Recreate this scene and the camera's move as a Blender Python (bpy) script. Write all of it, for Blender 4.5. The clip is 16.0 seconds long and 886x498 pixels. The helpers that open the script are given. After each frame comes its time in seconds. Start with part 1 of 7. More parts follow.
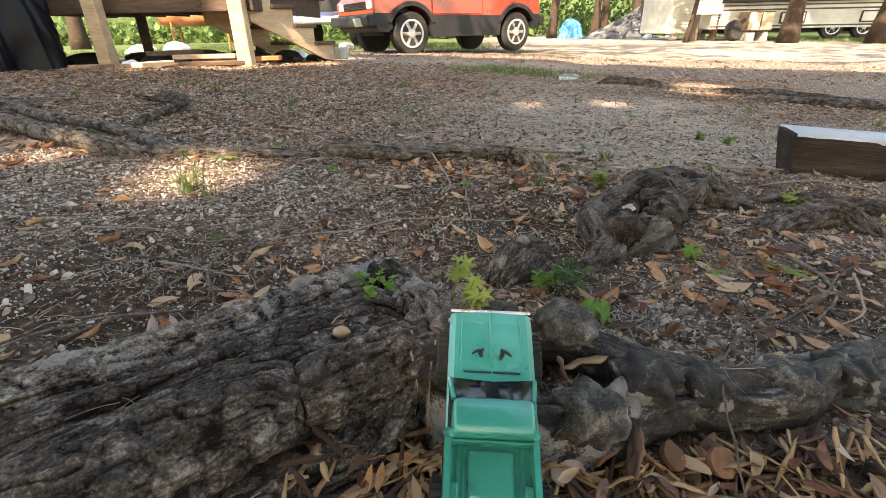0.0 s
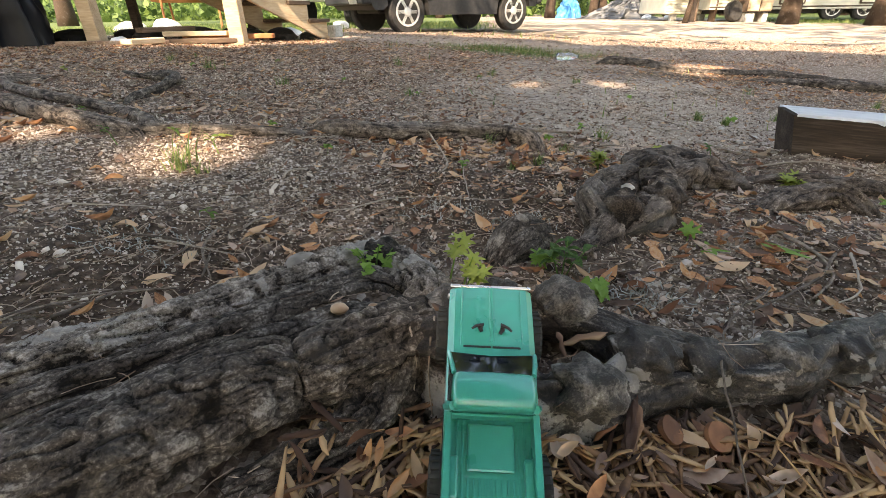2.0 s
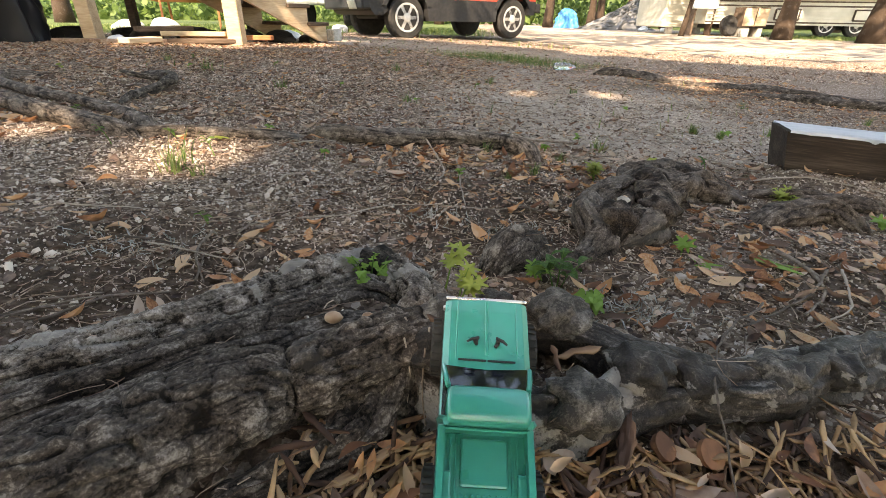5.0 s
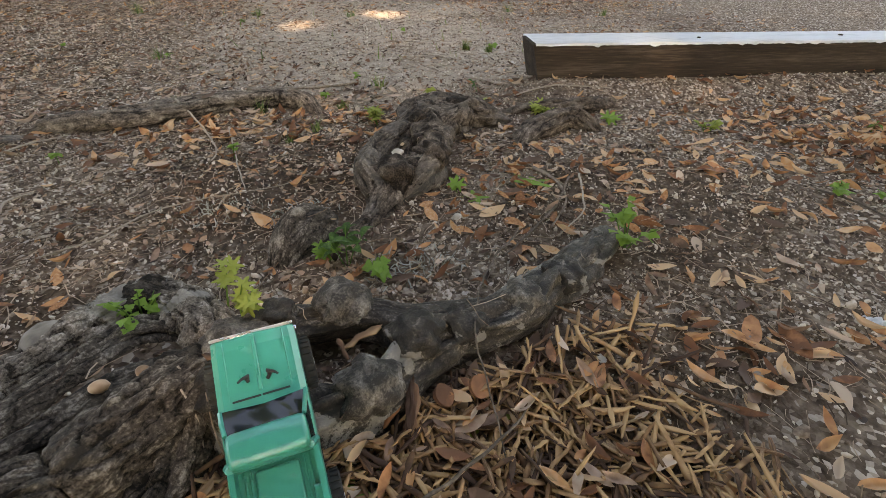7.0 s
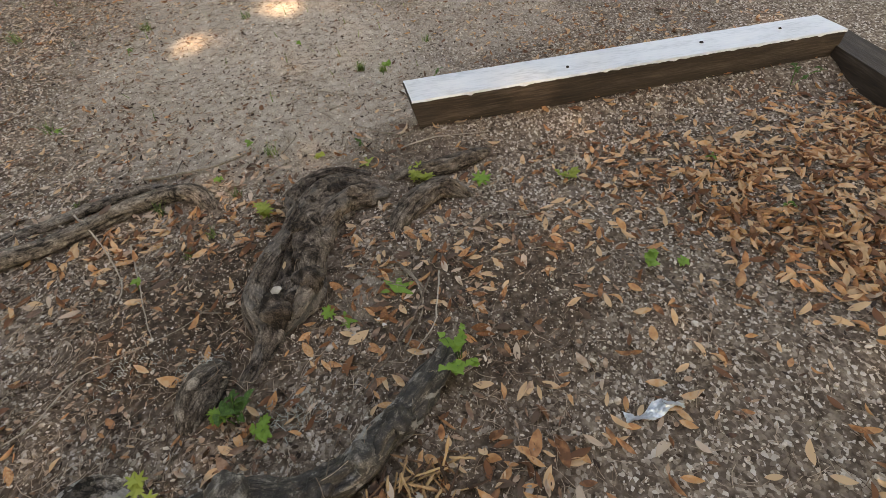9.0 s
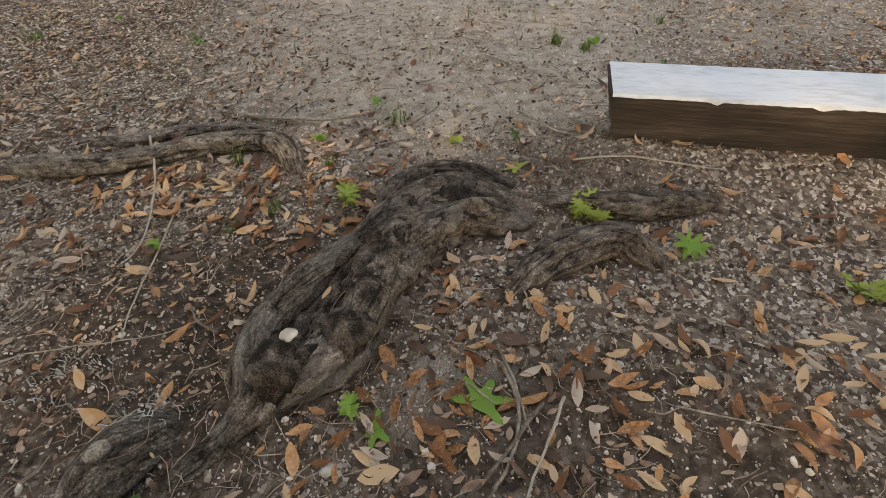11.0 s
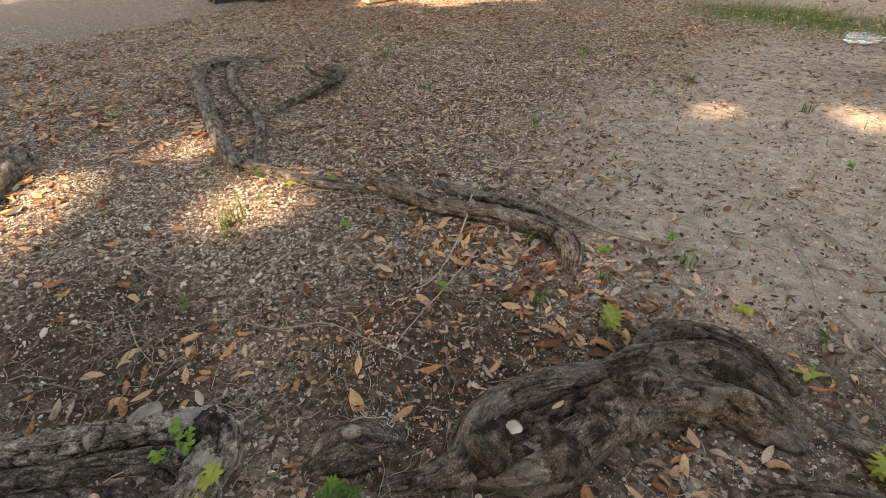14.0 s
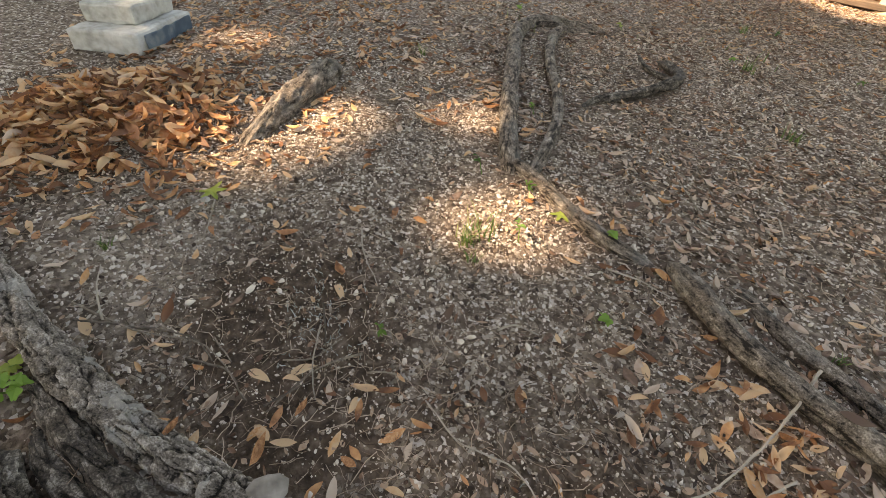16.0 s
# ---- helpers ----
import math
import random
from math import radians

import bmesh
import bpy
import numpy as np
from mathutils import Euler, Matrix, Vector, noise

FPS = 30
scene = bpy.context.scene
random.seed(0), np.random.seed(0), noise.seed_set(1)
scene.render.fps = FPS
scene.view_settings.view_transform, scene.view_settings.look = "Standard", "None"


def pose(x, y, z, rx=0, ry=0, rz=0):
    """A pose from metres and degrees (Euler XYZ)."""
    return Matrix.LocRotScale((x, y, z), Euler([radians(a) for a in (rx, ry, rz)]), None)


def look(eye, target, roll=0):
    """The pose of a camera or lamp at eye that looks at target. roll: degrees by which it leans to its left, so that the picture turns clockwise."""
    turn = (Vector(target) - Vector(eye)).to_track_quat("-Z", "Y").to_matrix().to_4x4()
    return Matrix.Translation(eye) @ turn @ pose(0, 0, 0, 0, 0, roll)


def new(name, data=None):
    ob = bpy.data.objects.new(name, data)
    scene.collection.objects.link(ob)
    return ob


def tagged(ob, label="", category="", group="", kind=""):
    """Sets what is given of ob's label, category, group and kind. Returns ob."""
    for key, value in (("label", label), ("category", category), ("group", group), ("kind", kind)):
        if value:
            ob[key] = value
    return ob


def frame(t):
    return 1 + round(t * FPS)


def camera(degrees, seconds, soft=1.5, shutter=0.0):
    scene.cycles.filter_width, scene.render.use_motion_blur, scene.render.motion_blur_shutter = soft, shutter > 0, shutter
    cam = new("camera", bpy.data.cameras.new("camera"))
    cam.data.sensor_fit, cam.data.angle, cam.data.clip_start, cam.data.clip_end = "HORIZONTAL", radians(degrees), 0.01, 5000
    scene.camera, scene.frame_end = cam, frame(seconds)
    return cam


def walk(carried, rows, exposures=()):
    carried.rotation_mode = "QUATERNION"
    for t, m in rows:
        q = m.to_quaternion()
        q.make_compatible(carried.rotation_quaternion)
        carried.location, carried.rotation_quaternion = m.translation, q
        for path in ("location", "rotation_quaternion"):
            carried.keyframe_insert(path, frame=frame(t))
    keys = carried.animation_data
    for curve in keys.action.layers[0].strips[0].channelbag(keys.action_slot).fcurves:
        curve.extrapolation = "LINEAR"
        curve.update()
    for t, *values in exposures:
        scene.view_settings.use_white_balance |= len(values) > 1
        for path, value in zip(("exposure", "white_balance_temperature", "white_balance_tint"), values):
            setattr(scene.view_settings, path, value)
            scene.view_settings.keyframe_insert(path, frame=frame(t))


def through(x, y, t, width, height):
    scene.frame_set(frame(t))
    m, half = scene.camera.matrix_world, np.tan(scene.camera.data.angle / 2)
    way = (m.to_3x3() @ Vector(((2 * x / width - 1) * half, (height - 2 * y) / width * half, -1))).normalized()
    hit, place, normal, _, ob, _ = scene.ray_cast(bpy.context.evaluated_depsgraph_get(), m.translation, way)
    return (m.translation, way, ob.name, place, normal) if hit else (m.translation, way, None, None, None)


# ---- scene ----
cam = camera(87.47, 16.0, soft=0.45)
PATH = [
    (0, (0.273, 0.377, 0.379), (0.148, 2.183, -0.469), -1.00),
    (0.5, (0.265, 0.378, 0.372), (0.131, 2.173, -0.499), -1.04),
    (1, (0.264, 0.378, 0.370), (0.134, 2.162, -0.524), -0.99),
    (1.5, (0.276, 0.376, 0.370), (0.181, 2.155, -0.540), -0.71),
    (2, (0.269, 0.379, 0.369), (0.164, 2.155, -0.545), -0.61),
    (2.5, (0.273, 0.378, 0.372), (0.153, 2.158, -0.533), -0.79),
    (3, (0.263, 0.377, 0.371), (0.089, 2.148, -0.542), -0.63),
    (5.3, (0.268, 0.383, 0.374), (0.212, 2.172, -0.519), 0.97),
    (5.5, (0.273, 0.378, 0.370), (0.243, 2.166, -0.526), 0.75),
    (6, (0.269, 0.368, 0.368), (0.454, 2.110, -0.598), -1.51),
    (6.5, (0.342, 0.398, 0.377), (0.730, 2.048, -0.685), -2.27),
    (7, (0.361, 0.394, 0.455), (0.901, 1.915, -0.727), -2.41),
    (7.5, (0.389, 0.400, 0.692), (0.979, 1.791, -0.619), -4.34),
    (8, (0.454, 0.378, 0.873), (1.066, 1.634, -0.558), -6.07),
    (8.2, (0.518, 0.366, 0.918), (1.124, 1.579, -0.552), -6.88),
    (10.3, (0.759, 0.677, 0.783), (0.961, 2.042, -0.665), -7.36),
    (10.5, (0.784, 0.720, 0.747), (0.914, 2.099, -0.695), -7.53),
    (11, (0.825, 0.851, 0.604), (0.759, 2.247, -0.826), -7.39),
    (11.5, (0.845, 0.879, 0.607), (0.557, 2.265, -0.806), -7.54),
    (12, (0.843, 0.876, 0.607), (0.370, 2.237, -0.781), -6.40),
    (12.5, (0.840, 0.875, 0.627), (0.261, 2.242, -0.713), -5.22),
    (13, (0.837, 0.869, 0.640), (0.181, 2.256, -0.644), -4.23),
    (13.5, (0.828, 0.867, 0.667), (0.069, 2.260, -0.552), -3.56),
    (14, (0.749, 0.834, 0.722), (-0.219, 2.146, -0.438), -3.28),
    (14.5, (0.628, 0.835, 0.705), (-0.380, 2.090, -0.482), 0.42),
    (15, (0.466, 0.841, 0.719), (-0.657, 1.966, -0.494), 1.65),
    (15.5, (0.383, 0.906, 0.679), (-0.901, 1.824, -0.549), 2.62),
    (16, (0.351, 1.019, 0.712), (-1.074, 1.585, -0.573), 4.65),
]
walk(cam, [(t, look(eye, target, roll)) for t, eye, target, roll in PATH],
     [(0, 2.75, 9200, 17), (5.5, 2.75, 9500, 17), (8.0, 2.85, 11300, 19), (13.5, 2.8, 11600, 19), (15.5, 2.8, 10600, 17), (16.0, 2.8, 10600, 17)])

# ---- light: sun through the gaps of an added shade tree, and the sky ----
SUN_ELEV, SUN_AZ = 46.0, 200.0   # degrees; azimuth clockwise from +y
world = bpy.data.worlds.new("sky")
scene.world = world
world.use_nodes = True
wn = world.node_tree
sky = wn.nodes.new("ShaderNodeTexSky")
sky.sky_type, sky.sun_disc = "NISHITA", False
sky.sun_elevation, sky.sun_rotation = radians(SUN_ELEV), radians(SUN_AZ)
wn.links.new(sky.outputs[0], wn.nodes["Background"].inputs[0])
wn.nodes["Background"].inputs[1].default_value = 0.15
sun = new("sun", bpy.data.lights.new("sun", "SUN"))
sun.data.energy, sun.data.angle, sun.data.color = 2.9, radians(0.9), (1.0, 0.955, 0.89)
TO_SUN = Vector((math.sin(radians(SUN_AZ)) * math.cos(radians(SUN_ELEV)),
                 math.cos(radians(SUN_AZ)) * math.cos(radians(SUN_ELEV)), math.sin(radians(SUN_ELEV))))
sun.matrix_world = look(TO_SUN * 30, (0, 0, 0))
rng = np.random.default_rng(7)


# ---- materials ----
def material(name, colours, rough=0.85, scale=30.0, detail=8.0, bump=0.3, metal=0.0, island=0.0,
             coarse=0.0, stretch=(1, 1, 1), coords="Object", bump_size=None, coat=0.0, spec=0.3, dist=0.002, random=0.0):
    """Noise at two scales through a ramp of colours; island and random: how far pieces differ from one another."""
    m = bpy.data.materials.new(name)
    m.use_nodes = True
    nt = m.node_tree
    n, l = nt.nodes, nt.links
    b = n["Principled BSDF"]
    b.inputs["Metallic"].default_value = metal
    b.inputs["Specular IOR Level"].default_value = spec
    b.inputs["Coat Weight"].default_value = coat
    tc, mp = n.new("ShaderNodeTexCoord"), n.new("ShaderNodeMapping")
    mp.inputs["Scale"].default_value = stretch
    l.new(tc.outputs[coords], mp.inputs["Vector"])
    fine, wide = n.new("ShaderNodeTexNoise"), n.new("ShaderNodeTexNoise")
    for node, s in ((fine, scale), (wide, coarse or scale / 7)):
        node.inputs["Scale"].default_value, node.inputs["Detail"].default_value = s, detail
        l.new(mp.outputs[0], node.inputs["Vector"])
    add = n.new("ShaderNodeMath")
    add.operation = "MULTIPLY_ADD"
    l.new(wide.outputs["Fac"], add.inputs[0])
    add.inputs[1].default_value = 0.9
    half = n.new("ShaderNodeMath")
    half.operation = "MULTIPLY_ADD"
    half.inputs[1].default_value, half.inputs[2].default_value = 0.9, -0.4
    l.new(fine.outputs["Fac"], half.inputs[0])
    l.new(half.outputs[0], add.inputs[2])
    last = add
    if island or random:
        src = n.new("ShaderNodeNewGeometry") if island else n.new("ShaderNodeObjectInfo")
        out = src.outputs["Random Per Island"] if island else src.outputs["Random"]
        isl = n.new("ShaderNodeMath")
        isl.operation = "MULTIPLY_ADD"
        k = island or random
        isl.inputs[1].default_value, isl.inputs[2].default_value = k, -k / 2
        l.new(out, isl.inputs[0])
        tot = n.new("ShaderNodeMath")
        l.new(add.outputs[0], tot.inputs[0])
        l.new(isl.outputs[0], tot.inputs[1])
        last = tot
    ramp = n.new("ShaderNodeValToRGB")
    e = ramp.color_ramp.elements
    while len(e) < len(colours):
        e.new(0.5)
    for i, c in enumerate(colours):
        e[i].position = 0.2 + 0.6 * i / max(1, len(colours) - 1)
        e[i].color = (*c, 1)
    l.new(last.outputs[0], ramp.inputs[0])
    l.new(ramp.outputs[0], b.inputs["Base Color"])
    rr = n.new("ShaderNodeMapRange")
    rr.inputs["To Min"].default_value, rr.inputs["To Max"].default_value = rough - 0.12, min(1.0, rough + 0.12)
    l.new(fine.outputs["Fac"], rr.inputs["Value"])
    l.new(rr.outputs[0], b.inputs["Roughness"])
    if bump:
        bp = n.new("ShaderNodeBump")
        bp.inputs["Strength"].default_value, bp.inputs["Distance"].default_value = bump, dist
        src = fine
        if bump_size:
            src = n.new("ShaderNodeTexNoise")
            src.inputs["Scale"].default_value, src.inputs["Detail"].default_value = bump_size, 6
            l.new(mp.outputs[0], src.inputs["Vector"])
        l.new(src.outputs["Fac"], bp.inputs["Height"])
        l.new(bp.outputs[0], b.inputs["Normal"])
    return m


def bark_material(name, dark, mid, pale, patches, crack=1.0, gloss=0.0):
    """Ridged bark along the grain (UV in metres), with thin cracks and pale worn patches; shade in cracks and furrows
    is put into the colour.
    """
    m = bpy.data.materials.new(name)
    m.use_nodes = True
    nt = m.node_tree
    n, l = nt.nodes, nt.links
    b = n["Principled BSDF"]
    b.inputs["Specular IOR Level"].default_value = 0.12 + gloss
    tc, mp = n.new("ShaderNodeTexCoord"), n.new("ShaderNodeMapping")
    l.new(tc.outputs["UV"], mp.inputs["Vector"])
    mp.inputs["Scale"].default_value = (1.0, 0.42, 1.0)

    def tex(scale, detail, src, rough=0.6, distort=0.0):
        t = n.new("ShaderNodeTexNoise")
        t.inputs["Scale"].default_value, t.inputs["Detail"].default_value = scale, detail
        t.inputs["Roughness"].default_value, t.inputs["Distortion"].default_value = rough, distort
        l.new(src, t.inputs["Vector"])
        return t.outputs["Fac"]

    def maths(op, a, c, k=None):
        q = n.new("ShaderNodeMath")
        q.operation = op
        for i, v in enumerate((a, c, k)):
            if v is None:
                continue
            if isinstance(v, (int, float)):
                q.inputs[i].default_value = v
            else:
                l.new(v, q.inputs[i])
        return q.outputs[0]

    grain = tex(75, 10, mp.outputs[0], 0.68, 0.6)
    speck = tex(330, 6, tc.outputs["Object"], 0.7)
    plates = tex(26, 5, tc.outputs["Object"], 0.6, 0.4)
    wide = tex(11, 6, tc.outputs["Object"], 0.6, 0.5)
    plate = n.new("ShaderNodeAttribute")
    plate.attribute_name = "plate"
    # cracked plates along the root, coarse and fine
    wob = n.new("ShaderNodeTexNoise")
    wob.inputs["Scale"].default_value, wob.inputs["Detail"].default_value = 60, 3
    l.new(tc.outputs["Object"], wob.inputs["Vector"])
    bend = n.new("ShaderNodeVectorMath")
    bend.operation = "MULTIPLY_ADD"
    bend.inputs[1].default_value = (0.008, 0.008, 0.008)
    l.new(wob.outputs["Color"], bend.inputs[0])
    l.new(tc.outputs["UV"], bend.inputs[2])
    shrink = n.new("ShaderNodeMapping")
    shrink.inputs["Scale"].default_value = (1.0, 0.42, 1.0)
    l.new(bend.outputs[0], shrink.inputs["Vector"])

    def cells(scale, width):
        edge, tint = n.new("ShaderNodeTexVoronoi"), n.new("ShaderNodeTexVoronoi")
        edge.feature = "DISTANCE_TO_EDGE"
        for t in (edge, tint):
            t.inputs["Scale"].default_value = scale
            l.new(shrink.outputs[0], t.inputs["Vector"])
        r = n.new("ShaderNodeMapRange")
        r.interpolation_type = "SMOOTHSTEP"
        r.inputs["From Max"].default_value = width
        l.new(edge.outputs["Distance"], r.inputs["Value"])
        s = n.new("ShaderNodeSeparateColor")
        l.new(tint.outputs["Color"], s.inputs[0])
        return r.outputs[0], s.outputs[0]

    coarse, coarse_tint = cells(70, 0.08)
    small, small_tint = cells(150, 0.10)
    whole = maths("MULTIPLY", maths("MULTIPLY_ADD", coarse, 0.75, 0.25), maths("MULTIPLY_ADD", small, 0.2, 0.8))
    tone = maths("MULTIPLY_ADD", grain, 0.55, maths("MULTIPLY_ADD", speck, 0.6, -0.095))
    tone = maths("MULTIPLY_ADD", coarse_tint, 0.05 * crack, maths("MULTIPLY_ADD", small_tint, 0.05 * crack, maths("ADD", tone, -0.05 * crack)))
    # cracks made darker in the colour: painted shade inside them
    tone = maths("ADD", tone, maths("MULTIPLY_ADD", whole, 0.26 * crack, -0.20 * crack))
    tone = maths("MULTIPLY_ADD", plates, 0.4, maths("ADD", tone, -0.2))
    # the attribute darkens root furrows by depth, shade put into the colour
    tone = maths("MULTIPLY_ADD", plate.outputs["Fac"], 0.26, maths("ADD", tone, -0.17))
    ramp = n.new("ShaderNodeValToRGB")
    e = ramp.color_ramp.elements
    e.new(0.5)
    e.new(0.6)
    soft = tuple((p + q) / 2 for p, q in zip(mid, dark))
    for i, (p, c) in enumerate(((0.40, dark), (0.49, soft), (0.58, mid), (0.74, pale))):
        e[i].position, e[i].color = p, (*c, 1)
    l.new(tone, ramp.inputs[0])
    mask = n.new("ShaderNodeMapRange")
    mask.inputs["From Min"].default_value, mask.inputs["From Max"].default_value = (0.59, 0.64) if crack > 0.5 else (0.555, 0.58)
    mask.inputs["To Max"].default_value = patches
    l.new(maths("MULTIPLY_ADD", speck, 0.12, maths("ADD", wide, -0.06)), mask.inputs["Value"])
    mix = n.new("ShaderNodeMix")
    mix.data_type = "RGBA"
    l.new(mask.outputs[0], mix.inputs[0])
    l.new(ramp.outputs[0], mix.inputs[6])
    mix.inputs[7].default_value = (0.36, 0.335, 0.3, 1)
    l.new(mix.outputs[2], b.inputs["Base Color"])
    rr = n.new("ShaderNodeMapRange")
    rr.inputs["To Min"].default_value, rr.inputs["To Max"].default_value = 0.55 - gloss, 0.95 - gloss
    l.new(speck, rr.inputs["Value"])
    l.new(rr.outputs[0], b.inputs["Roughness"])
    bp = n.new("ShaderNodeBump")
    bp.inputs["Strength"].default_value, bp.inputs["Distance"].default_value = 0.85, 0.006 if crack > 0.5 else 0.004
    l.new(maths("MULTIPLY_ADD", whole, 0.22 * crack, tone), bp.inputs["Height"])
    l.new(bp.outputs[0], b.inputs["Normal"])
    return m


def soil_material():
    """Gravelly sand and humus; the masks (sand, humus, grass) come from the ground's own attribute."""
    m = bpy.data.materials.new("soil")
    m.use_nodes = True
    nt = m.node_tree
    n, l = nt.nodes, nt.links
    b = n["Principled BSDF"]
    b.inputs["Roughness"].default_value, b.inputs["Specular IOR Level"].default_value = 0.95, 0.15
    geo = n.new("ShaderNodeNewGeometry")
    at = n.new("ShaderNodeAttribute")
    at.attribute_name = "soil"
    sep = n.new("ShaderNodeSeparateColor")
    l.new(at.outputs["Color"], sep.inputs[0])

    def noise_node(scale, detail=8):
        node = n.new("ShaderNodeTexNoise")
        node.inputs["Scale"].default_value, node.inputs["Detail"].default_value = scale, detail
        l.new(geo.outputs["Position"], node.inputs["Vector"])
        return node

    def ramp_node(src, stops):
        r = n.new("ShaderNodeValToRGB")
        e = r.color_ramp.elements
        while len(e) < len(stops):
            e.new(0.5)
        for i, (p, c) in enumerate(stops):
            e[i].position, e[i].color = p, (*c, 1)
        l.new(src, r.inputs[0])
        return r.outputs[0]

    def mix_node(fac, a, c):
        x = n.new("ShaderNodeMix")
        x.data_type = "RGBA"
        l.new(fac, x.inputs[0])
        l.new(a, x.inputs[6])
        l.new(c, x.inputs[7])
        return x.outputs[2]

    grit, mid, wide = noise_node(420, 4), noise_node(45), noise_node(5)
    base = ramp_node(mid.outputs["Fac"], ((0.3, (0.05, 0.033, 0.024)), (0.48, (0.125, 0.089, 0.067)), (0.68, (0.28, 0.215, 0.168))))
    stones = n.new("ShaderNodeTexVoronoi")
    stones.inputs["Scale"].default_value = 130
    l.new(geo.outputs["Position"], stones.inputs["Vector"])
    stone_sep = n.new("ShaderNodeSeparateColor")
    l.new(stones.outputs["Color"], stone_sep.inputs[0])
    stone_colour = ramp_node(stone_sep.outputs[0], ((0.1, (0.12, 0.085, 0.065)), (0.5, (0.27, 0.205, 0.16)), (0.8, (0.44, 0.365, 0.305)), (1.0, (0.58, 0.51, 0.45))))
    pick = n.new("ShaderNodeMath")
    pick.operation = "GREATER_THAN"
    pick.inputs[1].default_value = 0.52
    l.new(stone_sep.outputs[1], pick.inputs[0])
    gravel = mix_node(pick.outputs[0], base, stone_colour)
    gritty = n.new("ShaderNodeMath")
    gritty.operation = "MULTIPLY_ADD"
    gritty.inputs[1].default_value = 0.6
    l.new(noise_node(28, 9).outputs["Fac"], gritty.inputs[0])
    half = n.new("ShaderNodeMath")
    half.operation = "MULTIPLY_ADD"
    half.inputs[1].default_value, half.inputs[2].default_value = 0.8, -0.2
    l.new(grit.outputs["Fac"], half.inputs[0])
    l.new(half.outputs[0], gritty.inputs[2])
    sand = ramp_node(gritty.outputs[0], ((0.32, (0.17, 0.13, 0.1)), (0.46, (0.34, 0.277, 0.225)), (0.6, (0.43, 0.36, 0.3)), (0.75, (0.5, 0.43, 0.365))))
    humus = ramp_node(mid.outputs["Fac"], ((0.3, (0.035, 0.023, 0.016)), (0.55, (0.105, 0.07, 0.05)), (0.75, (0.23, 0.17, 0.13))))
    green = ramp_node(mid.outputs["Fac"], ((0.3, (0.05, 0.07, 0.025)), (0.7, (0.11, 0.15, 0.05))))

    def masked(ch, low, high):
        a = n.new("ShaderNodeMath")
        a.operation = "MULTIPLY_ADD"
        l.new(wide.outputs["Fac"], a.inputs[0])
        a.inputs[1].default_value = 0.5
        l.new(sep.outputs[ch], a.inputs[2])
        r = n.new("ShaderNodeMapRange")
        r.inputs["From Min"].default_value, r.inputs["From Max"].default_value = low, high
        l.new(a.outputs[0], r.inputs["Value"])
        return r.outputs[0]

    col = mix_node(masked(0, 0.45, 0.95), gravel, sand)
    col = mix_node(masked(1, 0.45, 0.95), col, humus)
    col = mix_node(masked(2, 0.5, 1.0), col, green)
    l.new(col, b.inputs["Base Color"])
    h = n.new("ShaderNodeMath")
    h.operation = "MULTIPLY_ADD"
    l.new(stones.outputs["Distance"], h.inputs[0])
    h.inputs[1].default_value = -0.8
    l.new(grit.outputs["Fac"], h.inputs[2])
    bp = n.new("ShaderNodeBump")
    bp.inputs["Strength"].default_value, bp.inputs["Distance"].default_value = 0.9, 0.006
    l.new(h.outputs[0], bp.inputs["Height"])
    l.new(bp.outputs[0], b.inputs["Normal"])
    return m


def glass_material(name, colour, rough=0.05):
    m = bpy.data.materials.new(name)
    m.use_nodes = True
    b = m.node_tree.nodes["Principled BSDF"]
    b.inputs["Base Color"].default_value = (*colour, 1)
    b.inputs["Transmission Weight"].default_value, b.inputs["Roughness"].default_value = 0.9, rough
    return m


def leaf_material(name, colours, island=1.1, rough=0.6, through=0.25, random=0.0):
    m = material(name, colours, rough=rough, scale=60, bump=0.35, island=0.0 if random else island, random=random, spec=0.3, dist=0.001)
    n, l = m.node_tree.nodes, m.node_tree.links
    b = n["Principled BSDF"]
    tr, mx = n.new("ShaderNodeBsdfTranslucent"), n.new("ShaderNodeMixShader")
    l.new(b.inputs["Base Color"].links[0].from_socket, tr.inputs["Color"])
    mx.inputs[0].default_value = through
    l.new(b.outputs[0], mx.inputs[1])
    l.new(tr.outputs[0], mx.inputs[2])
    l.new(mx.outputs[0], n["Material Output"].inputs[0])
    return m


SOIL = soil_material()
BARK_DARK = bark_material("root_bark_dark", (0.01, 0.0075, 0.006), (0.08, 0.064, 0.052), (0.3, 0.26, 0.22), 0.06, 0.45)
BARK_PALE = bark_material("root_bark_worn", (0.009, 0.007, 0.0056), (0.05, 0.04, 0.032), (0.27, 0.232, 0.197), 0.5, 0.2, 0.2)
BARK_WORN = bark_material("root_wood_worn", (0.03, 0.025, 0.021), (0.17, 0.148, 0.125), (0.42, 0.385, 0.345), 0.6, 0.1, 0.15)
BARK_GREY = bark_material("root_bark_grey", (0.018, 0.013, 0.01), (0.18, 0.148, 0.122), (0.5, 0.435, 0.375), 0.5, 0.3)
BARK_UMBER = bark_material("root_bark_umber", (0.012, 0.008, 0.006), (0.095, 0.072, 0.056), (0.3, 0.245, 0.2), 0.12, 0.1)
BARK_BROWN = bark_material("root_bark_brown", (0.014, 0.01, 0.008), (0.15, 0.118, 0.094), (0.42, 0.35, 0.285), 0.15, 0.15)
TRUNK = bark_material("trunk_bark", (0.05, 0.034, 0.024), (0.13, 0.095, 0.07), (0.2, 0.155, 0.12), 0.1)
